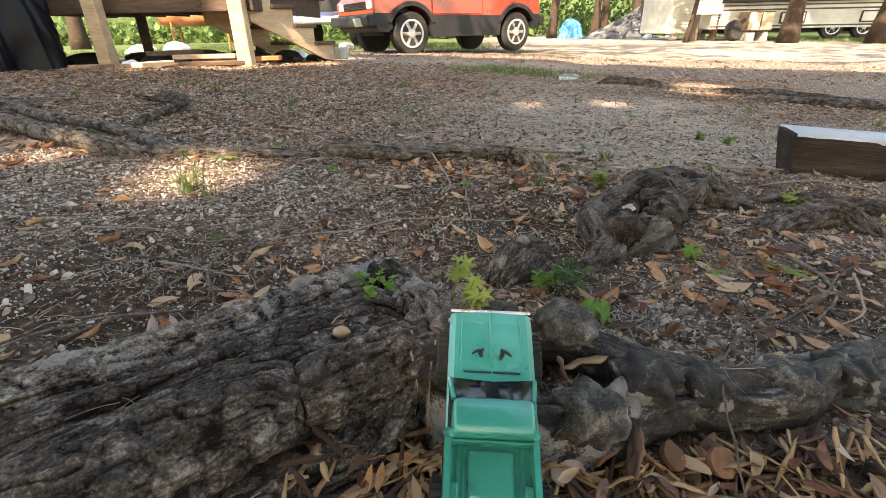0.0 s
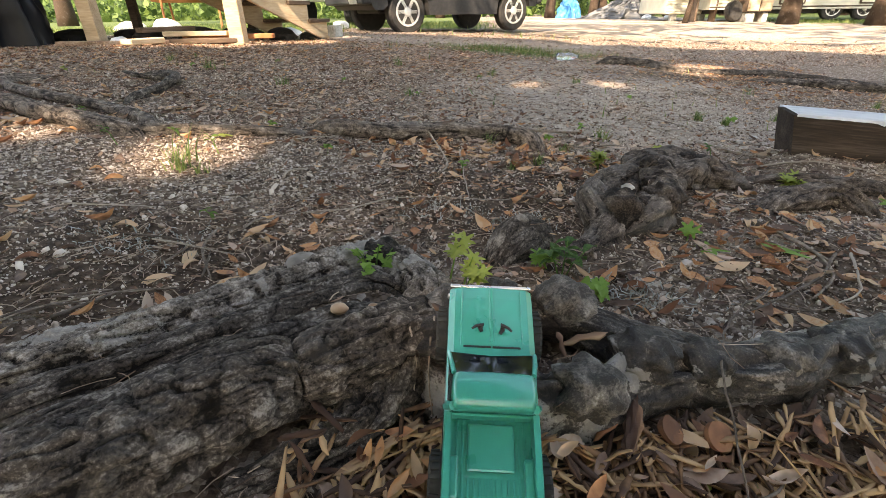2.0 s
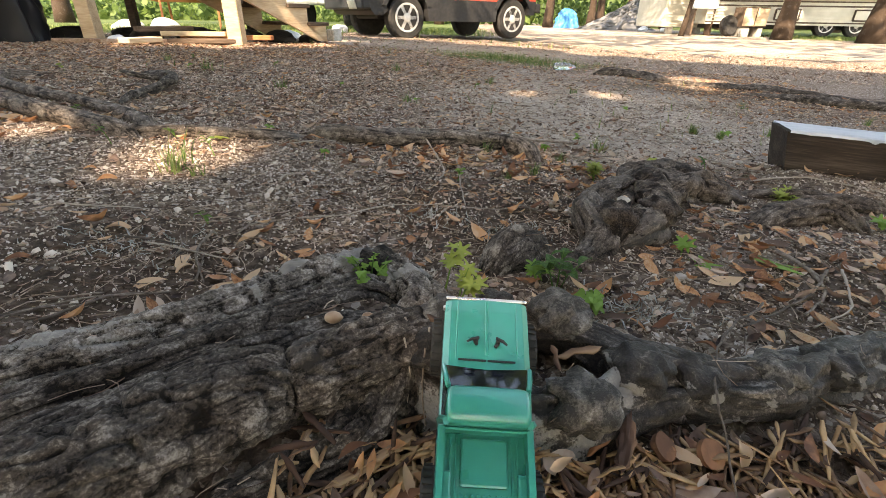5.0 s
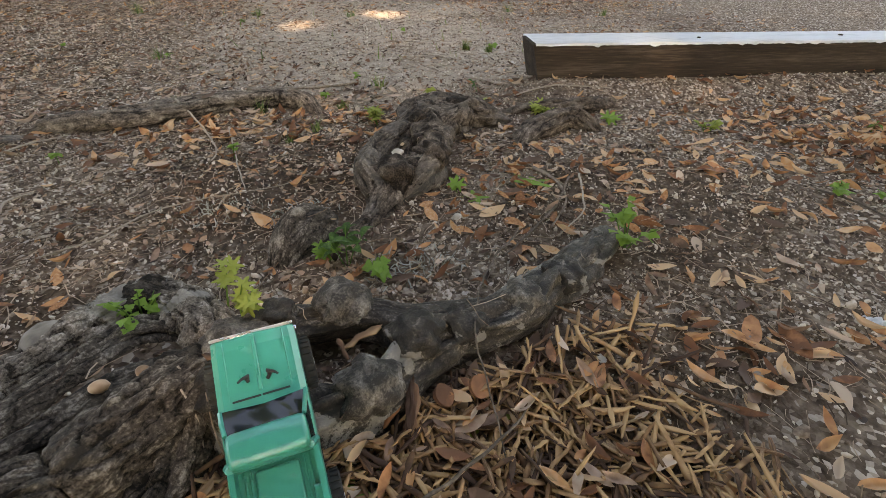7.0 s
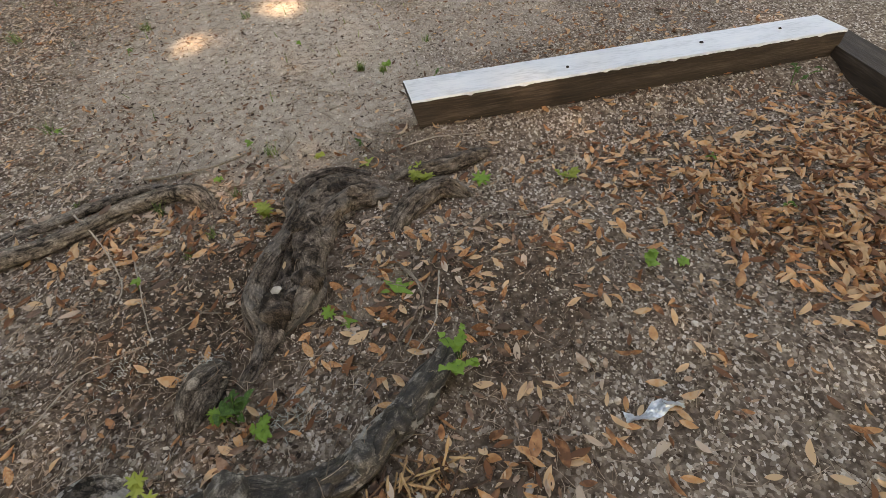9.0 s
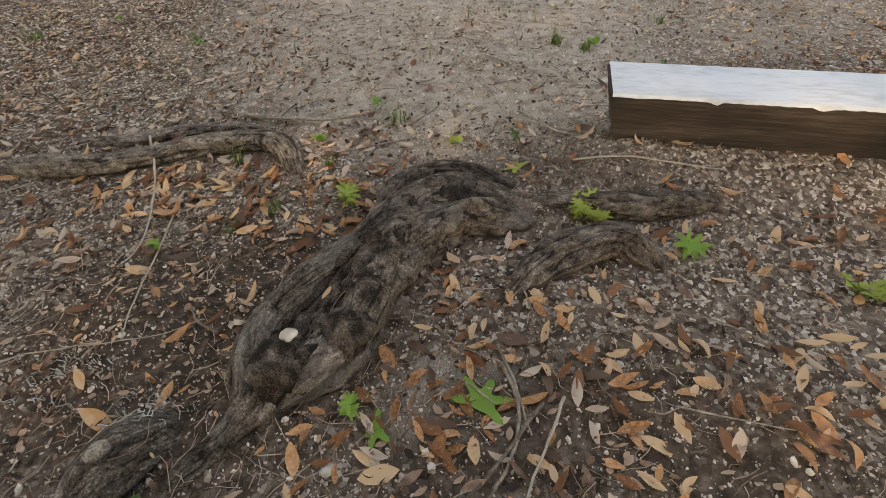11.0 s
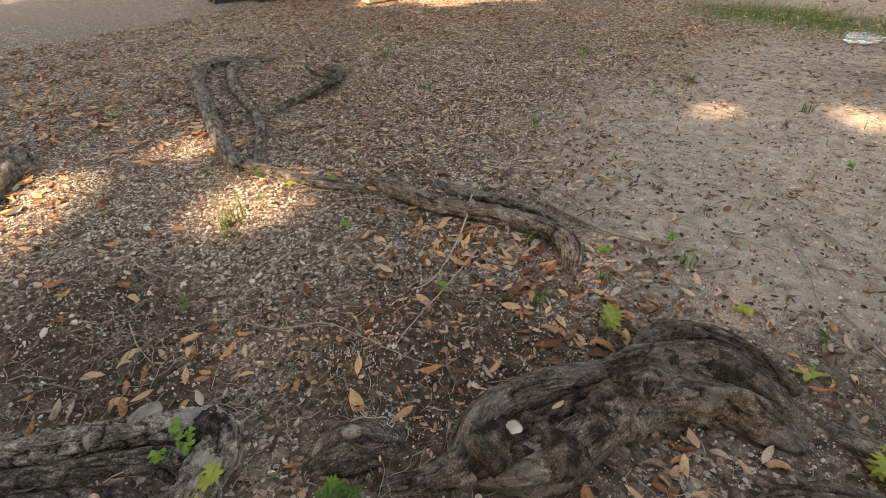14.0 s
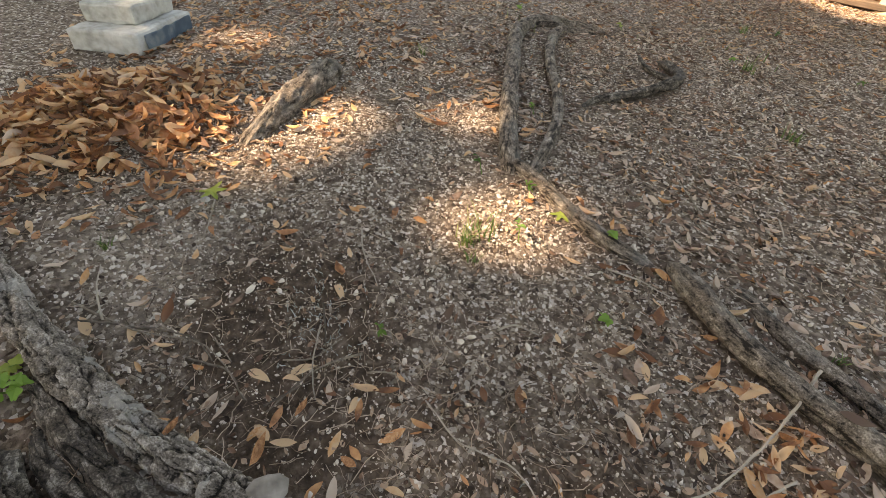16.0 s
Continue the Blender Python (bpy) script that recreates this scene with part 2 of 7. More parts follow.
DRY_LEAF = leaf_material("dry_leaf", [(0.17, 0.07, 0.034), (0.42, 0.185, 0.085), (0.56, 0.285, 0.13), (0.6, 0.39, 0.235)])
DRY_LEAF_SINGLE = leaf_material("dry_leaf_single", [(0.22, 0.088, 0.038), (0.43, 0.19, 0.085), (0.56, 0.28, 0.13), (0.6, 0.4, 0.245)], random=1.0)
OLD_LEAF = leaf_material("weathered_leaf", [(0.12, 0.07, 0.048), (0.25, 0.15, 0.105), (0.4, 0.262, 0.185), (0.52, 0.39, 0.3)])
LEAF_CRUMB = leaf_material("leaf_crumb", [(0.035, 0.019, 0.013), (0.12, 0.062, 0.04), (0.24, 0.13, 0.082), (0.4, 0.26, 0.18)])
GREEN_LEAF = leaf_material("green_leaf", [(0.035, 0.085, 0.018), (0.075, 0.17, 0.03), (0.16, 0.29, 0.05)], through=0.35)
LIGHT_LEAF = leaf_material("young_leaf", [(0.07, 0.14, 0.025), (0.14, 0.24, 0.045), (0.28, 0.33, 0.07)], through=0.35)
CROWN_LEAF = leaf_material("crown_leaf", [(0.04, 0.075, 0.02), (0.08, 0.14, 0.035), (0.15, 0.22, 0.06)], through=0.45)
GRASS = leaf_material("grass_blade", [(0.06, 0.11, 0.03), (0.12, 0.19, 0.05), (0.24, 0.27, 0.1)], through=0.3)
STRAW = material("dry_straw", [(0.06, 0.036, 0.025), (0.22, 0.145, 0.1), (0.44, 0.33, 0.25)], island=1.0, scale=80, bump=0.2)
TWIG = material("twig_bark", [(0.08, 0.06, 0.046), (0.19, 0.145, 0.112), (0.33, 0.275, 0.22)], scale=150, random=0.8, bump=0.5)
CHIP = material("wood_chip", [(0.055, 0.028, 0.018), (0.2, 0.105, 0.053), (0.42, 0.255, 0.13)], scale=60, stretch=(1, 1, 1), island=1.1, bump=0.8)
CHIP_SINGLE = material("wood_chip_single", [(0.05, 0.025, 0.016), (0.2, 0.105, 0.06), (0.42, 0.27, 0.155)], scale=3, stretch=(1, 14, 14), random=0.7, bump=0.8)
BARK_CHIP = material("bark_chip", [(0.1, 0.045, 0.025), (0.25, 0.11, 0.055), (0.36, 0.18, 0.09)], scale=40, random=0.6, bump=0.7)
PEBBLE = material("pebble", [(0.13, 0.092, 0.07), (0.31, 0.232, 0.18), (0.46, 0.365, 0.29), (0.62, 0.53, 0.445)], island=1.1, scale=120, bump=0.3)
GRIT_STONE = material("grit", [(0.08, 0.053, 0.039), (0.22, 0.162, 0.124), (0.38, 0.3, 0.24), (0.54, 0.455, 0.385)], island=1.1, scale=120, bump=0.3)
STONE = material("pale_stone", [(0.27, 0.235, 0.2), (0.42, 0.375, 0.33), (0.54, 0.5, 0.45)], scale=60, bump=0.6, random=0.4)
ACORN = material("acorn_shell", [(0.24, 0.13, 0.07), (0.42, 0.25, 0.15), (0.5, 0.34, 0.22)], scale=70, rough=0.5, random=0.5, bump=0.1)
MOSS = material("lichen", [(0.22, 0.23, 0.2), (0.36, 0.37, 0.34), (0.46, 0.47, 0.44)], island=0.8, scale=90)


# ---- mesh helpers ----
def part(name, bm, mat, parent=None, label="", smooth=False):
    """Links a bmesh as one mesh object, under a thing or a part where one is given."""
    me = bpy.data.meshes.new(name)
    bm.normal_update()
    bm.to_mesh(me)
    bm.free()
    me.materials.append(mat)
    if smooth:
        me.shade_smooth()
    ob = new(name, me)
    if parent is not None:
        ob.parent = parent
    if label:
        tagged(ob, label)
    return ob


def empty(name, m, label, category, group=""):
    ob = new(name)
    ob.empty_display_size = 0.05
    ob.matrix_world = m
    return tagged(ob, label, category, group)


def box(bm, size, at=(0, 0, 0), bevel=0.0, m=None, segments=1):
    g = bmesh.ops.create_cube(bm, size=1.0)
    vs = g["verts"]
    bmesh.ops.scale(bm, vec=size, verts=vs)
    if bevel:
        es = list({e for v in vs for e in v.link_edges})
        r = bmesh.ops.bevel(bm, geom=es, offset=bevel, segments=segments, affect="EDGES", profile=0.5)
        vs = list({v for f in r["faces"] for v in f.verts} | {v for v in vs if v.is_valid})
    bmesh.ops.transform(bm, matrix=Matrix.Translation(at) @ (m or Matrix()), verts=vs)
    return vs


def tube(bm, pts, radii, sides=6, cap=True):
    """A bent tapered rod through pts."""
    rings = []
    up0 = Vector((0.13, 0.21, 0.97))
    for i, p in enumerate(pts):
        p = Vector(p)
        d = (Vector(pts[min(i + 1, len(pts) - 1)]) - Vector(pts[max(i - 1, 0)])).normalized()
        a = d.cross(up0 if abs(d.dot(up0)) < 0.95 else Vector((1, 0, 0))).normalized()
        c = a.cross(d)
        rings.append([bm.verts.new(p + radii[i] * (math.cos(2 * math.pi * k / sides) * a + math.sin(2 * math.pi * k / sides) * c)) for k in range(sides)])
    for r0, r1 in zip(rings, rings[1:]):
        for k in range(sides):
            bm.faces.new((r0[k], r0[(k + 1) % sides], r1[(k + 1) % sides], r1[k]))
    if cap:
        bm.faces.new(rings[0][::-1])
        bm.faces.new(rings[-1])
    return rings


def lathe(bm, profile, sides=24, m=None):
    """Turns (radius, height) pairs round z."""
    rings = [[bm.verts.new((m or Matrix()) @ Vector((r * math.cos(2 * math.pi * k / sides), r * math.sin(2 * math.pi * k / sides), z))) for k in range(sides)] for r, z in profile]
    for a, b in zip(rings, rings[1:]):
        for k in range(sides):
            bm.faces.new((a[k], a[(k + 1) % sides], b[(k + 1) % sides], b[k]))
    bm.faces.new(rings[0][::-1])
    bm.faces.new(rings[-1])


def array_mesh(name, verts, faces, mat, smooth=False):
    """A mesh from numpy arrays: verts (n, 3), faces (m, k)."""
    me = bpy.data.meshes.new(name)
    m, k = faces.shape
    me.vertices.add(len(verts))
    me.vertices.foreach_set("co", np.ascontiguousarray(verts, np.float32).ravel())
    me.loops.add(m * k)
    me.loops.foreach_set("vertex_index", np.ascontiguousarray(faces, np.int32).ravel())
    me.polygons.add(m)
    me.polygons.foreach_set("loop_start", np.arange(0, m * k, k, dtype=np.int32))
    me.polygons.foreach_set("loop_total", np.full(m, k, np.int32))
    me.materials.append(mat)
    me.update(calc_edges=True)
    me.validate()
    if smooth:
        me.shade_smooth()
    return me


def euler_matrices(rx, ry, rz):
    cx, sx, cy, sy, cz, sz = np.cos(rx), np.sin(rx), np.cos(ry), np.sin(ry), np.cos(rz), np.sin(rz)
    z0, o = np.zeros_like(rx), np.ones_like(rx)
    def stack(*v):
        return np.stack(v, -1).reshape(-1, 3, 3)
    return stack(cz, -sz, z0, sz, cz, z0, z0, z0, o) @ stack(cy, z0, sy, z0, o, z0, -sy, z0, cy) @ stack(o, z0, z0, z0, cx, -sx, z0, sx, cx)


def strewn(name, shapes, places, turns, sizes, mat, label, category, smooth=False):
    """Many small pieces joined into one object of kind stuff. shapes: list of (verts, faces) with equal face sizes."""
    pick = rng.integers(0, len(shapes), len(places))
    vs, fs, base = [], [], 0
    for s, (v, f) in enumerate(shapes):
        who = np.nonzero(pick == s)[0]
        if not len(who):
            continue
        w = np.einsum("nij,nkj->nki", turns[who], v[None] * sizes[who][:, None]) + places[who][:, None]
        vs.append(w.reshape(-1, 3))
        fs.append((f[None] + (np.arange(len(who)) * len(v))[:, None, None]).reshape(-1, f.shape[1]) + base)
        base += len(who) * len(v)
    ob = new(name, array_mesh(name, np.concatenate(vs), np.concatenate(fs), mat, smooth))
    return tagged(ob, label, category, kind="stuff")


# ---- the lie of the land ----
LATTICE = np.random.default_rng(3).random((256, 256))


def value_noise(x, y, size):
    u, v = np.asarray(x) / size + 1000, np.asarray(y) / size + 1000
    i, j = np.floor(u).astype(int), np.floor(v).astype(int)
    a, b = u - i, v - j
    a, b = a * a * (3 - 2 * a), b * b * (3 - 2 * b)
    g = lambda p, q: LATTICE[p % 256, q % 256]
    return (g(i, j) * (1 - a) + g(i + 1, j) * a) * (1 - b) + (g(i, j + 1) * (1 - a) + g(i + 1, j + 1) * a) * b - 0.5


def slope(x, y):
    """The yard falls gently to the right near the roots and levels out farther off, sooner on the left."""
    x, y = np.asarray(x, float), np.asarray(y, float)
    fade = 1 / (1 + (np.maximum(np.abs(y), 0) / 10.5) ** 4)
    run = np.where(x < 0.4, 1.6, 3.0)
    return -0.0715 * run * np.tanh((x - 0.4) / run) * fade + 0.009 * 3 * np.tanh((y - 1) / 3) * fade


def hollow(x, y, cx, cy, rx, ry):
    return np.exp(-(((x - cx) / rx) ** 2 + ((y - cy) / ry) ** 2))


def ground(x, y):
    x, y = np.asarray(x, float), np.asarray(y, float)
    near = 1 / (1 + ((x / 8) ** 2 + (y / 12) ** 2) ** 2)
    z = slope(x, y) + near * (0.022 * value_noise(x, y, 0.55) + 0.010 * value_noise(x, y, 0.17) + 0.004 * value_noise(x, y, 0.05))
    z = z - 0.02 * hollow(x, y, 0.45, 0.58, 0.35, 0.13) + 0.05 * hollow(x, y, -1.1, 0.6, 0.3, 0.32)
    q = np.clip((x + 0.10) * 0.76 + (y - 0.67) * 0.65, 0, 0.32)
    z = z + 0.034 * np.exp(-(((x + 0.10 - 0.76 * q) ** 2 + (y - 0.67 - 0.65 * q) ** 2) / 0.055 ** 2))
    along = np.clip((x - 1.24) / 1.62, 0, 1)
    off = y - (1.74 - 0.40 * along)
    z = z + 0.05 * np.exp(-(off / 0.13) ** 2) * np.clip((x - 1.1) / 0.12, 0, 1) * np.clip((3.0 - x) / 0.1, 0, 1)
    return z


def gz(x, y):
    return float(ground(x, y))


# ---- roots: bent, ridged and knotted, half sunk in the ground ----
ROOT_SAMPLES = []


def smooth_path(pts, step):
    pts = [np.array(p, float) for p in pts]
    ext = [2 * pts[0] - pts[1], *pts, 2 * pts[-1] - pts[-2]]
    out = []
    for a, b, c, d in zip(ext, ext[1:], ext[2:], ext[3:]):
        k = max(2, int(np.linalg.norm((c - b)[:2]) / step))
        for i in range(k):
            t = i / k
            out.append(0.5 * (2 * b + (c - a) * t + (2 * a - 5 * b + 4 * c - d) * t * t + (3 * b - a - 3 * c + d) * t ** 3))
    out.append(pts[-1])
    return np.array(out)


def root_mesh(name, pts, mat, seed, ridge=0.16, lump=0.25, flat=1.0, step=0.0034, sides=110, relief=1.0, grain=1.0):
    """pts: (x, y, height of the middle over the ground, radius)."""
    path = smooth_path(pts, step)
    xyz = np.c_[path[:, 0], path[:, 1], ground(path[:, 0], path[:, 1]) * 0.35 + slope(path[:, 0], path[:, 1]) * 0.65 + path[:, 2]]
    rad = np.maximum(path[:, 3], 0.002)
    for p, r in zip(xyz[::2], rad[::2]):
        ROOT_SAMPLES.append((p[0], p[1], p[2], r))
    d = np.gradient(xyz, axis=0)
    d /= np.linalg.norm(d, axis=1)[:, None]
    side = np.cross(d, (0, 0, 1.0))
    side /= np.linalg.norm(side, axis=1)[:, None]
    up = np.cross(side, d)
    run = np.r_[0, np.cumsum(np.linalg.norm(np.diff(xyz, axis=0), axis=1))]
    th = np.linspace(-np.pi / 2, 1.5 * np.pi, sides, endpoint=False)
    T, S = np.meshgrid(th, run)
    # swellings, then furrows that wander along the grain at three sizes, and cross cracks
    big = value_noise(np.cos(T) * 1.2 + seed * 5 + S * 9, np.sin(T) * 1.2 + seed, 0.8)
    knob_ = value_noise(np.cos(T) * 2.2 + seed * 2 + S * 17, np.sin(T) * 2.2 + S * 8, 0.7)
    mean = rad.mean()
    U = (T + 0.35 * value_noise(S + seed, T * 0.2, 0.09) + S * 1.5) * mean + seed
    W = S + 0.012 * value_noise(U + 5, S, 0.03)
    long_ = value_noise(U, W / (5.5 * grain), 0.013)
    mid = value_noise(U + 3, W / (3.2 * grain), 0.0058)
    fine = value_noise(U + 7, W / (1 + 0.8 * grain), 0.0031)
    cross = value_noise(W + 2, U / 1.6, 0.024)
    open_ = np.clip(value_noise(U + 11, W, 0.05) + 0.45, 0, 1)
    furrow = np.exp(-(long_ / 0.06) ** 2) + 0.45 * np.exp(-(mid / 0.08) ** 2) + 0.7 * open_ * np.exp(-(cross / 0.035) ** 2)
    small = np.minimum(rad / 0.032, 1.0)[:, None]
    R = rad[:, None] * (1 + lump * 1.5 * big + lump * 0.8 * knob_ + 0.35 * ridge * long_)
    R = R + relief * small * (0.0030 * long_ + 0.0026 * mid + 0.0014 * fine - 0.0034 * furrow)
    # colour tone drops with furrow depth, painting shade into the creases
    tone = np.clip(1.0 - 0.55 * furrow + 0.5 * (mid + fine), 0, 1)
    taper = np.clip(np.minimum(np.arange(len(run)), np.arange(len(run))[::-1]) / 5.0, 0.15, 1)[:, None]
    R = R * np.sqrt(taper)
    V = xyz[:, None] + R[..., None] * (np.cos(T)[..., None] * side[:, None] + flat * np.sin(T)[..., None] * up[:, None])
    n = len(run)
    i, k = np.meshgrid(np.arange(n - 1), np.arange(sides), indexing="ij")
    a, b2 = i * sides + k, i * sides + (k + 1) % sides
    F = np.stack([a, b2, b2 + sides, a + sides], -1).reshape(-1, 4)
    me = array_mesh(name, V.reshape(-1, 3), F, mat, smooth=True)
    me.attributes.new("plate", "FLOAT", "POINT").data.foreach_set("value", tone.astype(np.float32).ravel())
    uv = me.uv_layers.new(name="UVMap")
    u = np.stack([k, k + 1, k + 1, k], -1) / sides * 2 * np.pi * rad.mean()
    v = np.stack([run[i], run[i], run[i + 1], run[i + 1]], -1)
    uv.data.foreach_set("uv", np.stack([u, v], -1).astype(np.float32).ravel())
    return me


def root(pts, mat, label, seed, **kw):
    ob = new("tree_root", root_mesh("tree_root", pts, mat, seed, **kw))
    return tagged(ob, label, "root", "roots in the yard")


def knot(parent, x, y, h, r, mat, seed, squash=0.7):
    """A burl grown onto a root."""
    bm = bmesh.new()
    bmesh.ops.create_icosphere(bm, subdivisions=4, radius=1.0)
    for v in bm.verts:
        p = v.co.copy()
        swirl = noise.noise(p * 1.6 + Vector((seed, 0, 0))) * 0.35 + noise.noise(p * 4 + Vector((0, seed, 0))) * 0.16
        swirl += 0.05 * noise.noise(p * 8) + 0.03 * noise.noise(p * 18)
        v.co = p * (1 + swirl) * r
        v.co.z *= squash
    uv = bm.loops.layers.uv.new("UVMap")
    for f in bm.faces:
        for lo in f.loops:
            c = lo.vert.co
            lo[uv].uv = (c.x * 0.8 + c.z * 0.6, c.y - c.z * 0.3)
    worn = [0.55 + 0.6 * noise.noise(v.co / r * 2.5 + Vector((seed, 5, 0))) for v in bm.verts]
    ob = part("burl", bm, mat, parent, smooth=True)
    ob.data.attributes.new("plate", "FLOAT", "POINT").data.foreach_set("value", np.clip(worn, 0, 1).astype(np.float32))
    ob.matrix_world = pose(x, y, gz(x, y) + h, 0, 0, seed * 40)
    ROOT_SAMPLES.append((x, y, gz(x, y) + h, r * 0.95))
    return ob


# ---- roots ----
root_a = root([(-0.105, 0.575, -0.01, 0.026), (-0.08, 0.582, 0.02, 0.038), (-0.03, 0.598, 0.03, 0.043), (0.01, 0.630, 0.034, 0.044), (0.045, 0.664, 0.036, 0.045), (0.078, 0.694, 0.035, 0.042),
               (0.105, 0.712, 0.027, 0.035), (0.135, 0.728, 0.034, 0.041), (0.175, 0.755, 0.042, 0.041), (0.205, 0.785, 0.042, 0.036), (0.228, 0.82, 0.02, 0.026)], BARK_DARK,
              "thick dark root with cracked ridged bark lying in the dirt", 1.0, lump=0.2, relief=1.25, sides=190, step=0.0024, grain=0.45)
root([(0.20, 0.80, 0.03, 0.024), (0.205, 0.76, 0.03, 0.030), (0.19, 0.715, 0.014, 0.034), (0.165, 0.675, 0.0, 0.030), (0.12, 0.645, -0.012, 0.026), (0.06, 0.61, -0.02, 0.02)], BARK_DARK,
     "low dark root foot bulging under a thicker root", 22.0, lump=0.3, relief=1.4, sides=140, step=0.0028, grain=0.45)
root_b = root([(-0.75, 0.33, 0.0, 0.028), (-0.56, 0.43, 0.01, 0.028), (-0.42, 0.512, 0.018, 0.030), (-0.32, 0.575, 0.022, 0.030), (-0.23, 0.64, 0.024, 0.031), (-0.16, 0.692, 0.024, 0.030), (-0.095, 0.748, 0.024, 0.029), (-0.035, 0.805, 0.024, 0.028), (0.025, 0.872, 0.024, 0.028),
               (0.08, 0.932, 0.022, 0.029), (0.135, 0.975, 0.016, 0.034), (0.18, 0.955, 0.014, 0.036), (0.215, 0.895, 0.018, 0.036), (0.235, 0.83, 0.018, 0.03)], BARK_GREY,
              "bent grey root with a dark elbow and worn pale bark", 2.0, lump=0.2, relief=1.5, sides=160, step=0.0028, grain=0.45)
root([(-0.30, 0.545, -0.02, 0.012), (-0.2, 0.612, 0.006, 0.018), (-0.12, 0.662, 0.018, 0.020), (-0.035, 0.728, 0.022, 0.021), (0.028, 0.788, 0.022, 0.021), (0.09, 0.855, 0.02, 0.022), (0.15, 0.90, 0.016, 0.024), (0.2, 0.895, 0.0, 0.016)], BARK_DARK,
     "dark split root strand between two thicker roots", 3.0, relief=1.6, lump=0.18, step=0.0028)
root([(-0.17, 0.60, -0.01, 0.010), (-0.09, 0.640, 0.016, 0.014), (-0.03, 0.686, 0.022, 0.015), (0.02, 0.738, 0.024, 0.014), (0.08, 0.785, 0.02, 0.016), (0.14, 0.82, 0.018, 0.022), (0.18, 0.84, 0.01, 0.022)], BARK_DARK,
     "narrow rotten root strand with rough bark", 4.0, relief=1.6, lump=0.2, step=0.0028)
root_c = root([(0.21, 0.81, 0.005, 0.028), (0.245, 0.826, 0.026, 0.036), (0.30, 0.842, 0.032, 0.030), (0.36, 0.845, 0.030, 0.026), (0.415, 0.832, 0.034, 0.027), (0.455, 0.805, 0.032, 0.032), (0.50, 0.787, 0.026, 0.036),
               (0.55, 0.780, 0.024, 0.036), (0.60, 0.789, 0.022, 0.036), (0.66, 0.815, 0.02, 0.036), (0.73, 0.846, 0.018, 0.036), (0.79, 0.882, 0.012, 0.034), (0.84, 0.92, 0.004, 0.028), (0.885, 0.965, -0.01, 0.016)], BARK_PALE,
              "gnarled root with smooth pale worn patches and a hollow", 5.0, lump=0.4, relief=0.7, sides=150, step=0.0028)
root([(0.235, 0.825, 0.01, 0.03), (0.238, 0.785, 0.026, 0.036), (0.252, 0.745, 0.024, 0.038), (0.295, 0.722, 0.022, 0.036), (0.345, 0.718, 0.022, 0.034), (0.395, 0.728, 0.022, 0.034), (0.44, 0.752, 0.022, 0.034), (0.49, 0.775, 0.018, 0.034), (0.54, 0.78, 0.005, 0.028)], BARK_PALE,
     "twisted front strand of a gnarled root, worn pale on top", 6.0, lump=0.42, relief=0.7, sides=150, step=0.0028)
for x, y, h, r, seed in ((0.262, 0.815, 0.052, 0.034, 1.3), (0.305, 0.842, 0.056, 0.026, 2.1), (0.385, 0.84, 0.054, 0.033, 3.7), (0.385, 0.716, 0.044, 0.036, 4.9), (0.243, 0.765, 0.048, 0.033, 2.9),
                         (0.30, 0.715, 0.036, 0.034, 6.6), (0.455, 0.775, 0.044, 0.034, 7.7), (0.52, 0.775, 0.04, 0.03, 8.8), (0.61, 0.79, 0.04, 0.032, 5.2), (0.70, 0.825, 0.034, 0.032, 9.4)):
    knot(root_c, x, y, h, r, BARK_WORN if seed in (1.3, 3.7, 4.9, 5.2) else BARK_PALE, seed)
root_d = root([(0.41, 1.035, -0.02, 0.012), (0.44, 1.075, -0.008, 0.024), (0.485, 1.115, -0.006, 0.028), (0.52, 1.165, 0.01, 0.036), (0.512, 1.225, 0.034, 0.034), (0.525, 1.29, 0.040, 0.028), (0.57, 1.36, 0.042, 0.028), (0.65, 1.445, 0.042, 0.032),
               (0.735, 1.53, 0.036, 0.046), (0.82, 1.58, 0.026, 0.052), (0.90, 1.58, 0.012, 0.048), (0.96, 1.565, -0.01, 0.03)], BARK_UMBER,
              "arched knobbly root hump with deep grey-brown furrows", 7.0, lump=0.3, relief=0.9, sides=150, step=0.003, grain=0.8)
root([(0.53, 1.165, -0.005, 0.03), (0.60, 1.205, 0.022, 0.042), (0.645, 1.265, 0.030, 0.044), (0.665, 1.33, 0.026, 0.046), (0.69, 1.40, 0.024, 0.05), (0.745, 1.475, 0.020, 0.055), (0.83, 1.525, 0.014, 0.055), (0.91, 1.525, 0.0, 0.045), (0.98, 1.525, -0.02, 0.02)], BARK_UMBER,
     "inner strand of a knobbly root hump, dark underneath", 8.0, lump=0.3, relief=0.9, sides=150, step=0.003, grain=0.8)
root([(0.54, 1.20, -0.01, 0.035), (0.575, 1.27, -0.012, 0.05), (0.61, 1.35, -0.006, 0.05), (0.68, 1.44, -0.004, 0.055), (0.76, 1.52, -0.008, 0.06), (0.85, 1.56, -0.02, 0.05)], BARK_UMBER,
     "broad dark core of a root hump between its strands", 23.0, lump=0.25, relief=1.0, sides=110, grain=0.45)
root([(0.67, 1.54, -0.01, 0.022), (0.70, 1.60, 0.014, 0.030), (0.76, 1.655, 0.020, 0.032), (0.83, 1.675, 0.018, 0.032), (0.90, 1.66, 0.008, 0.028), (0.97, 1.65, -0.02, 0.016)], BARK_UMBER,
     "rough curled root arm behind the root hump", 24.0, lump=0.3, relief=1.3)
knot(root_d, 0.55, 1.205, 0.032, 0.05, BARK_UMBER, 6.1)
knot(root_d, 0.650, 1.25, 0.046, 0.038, BARK_UMBER, 7.4)
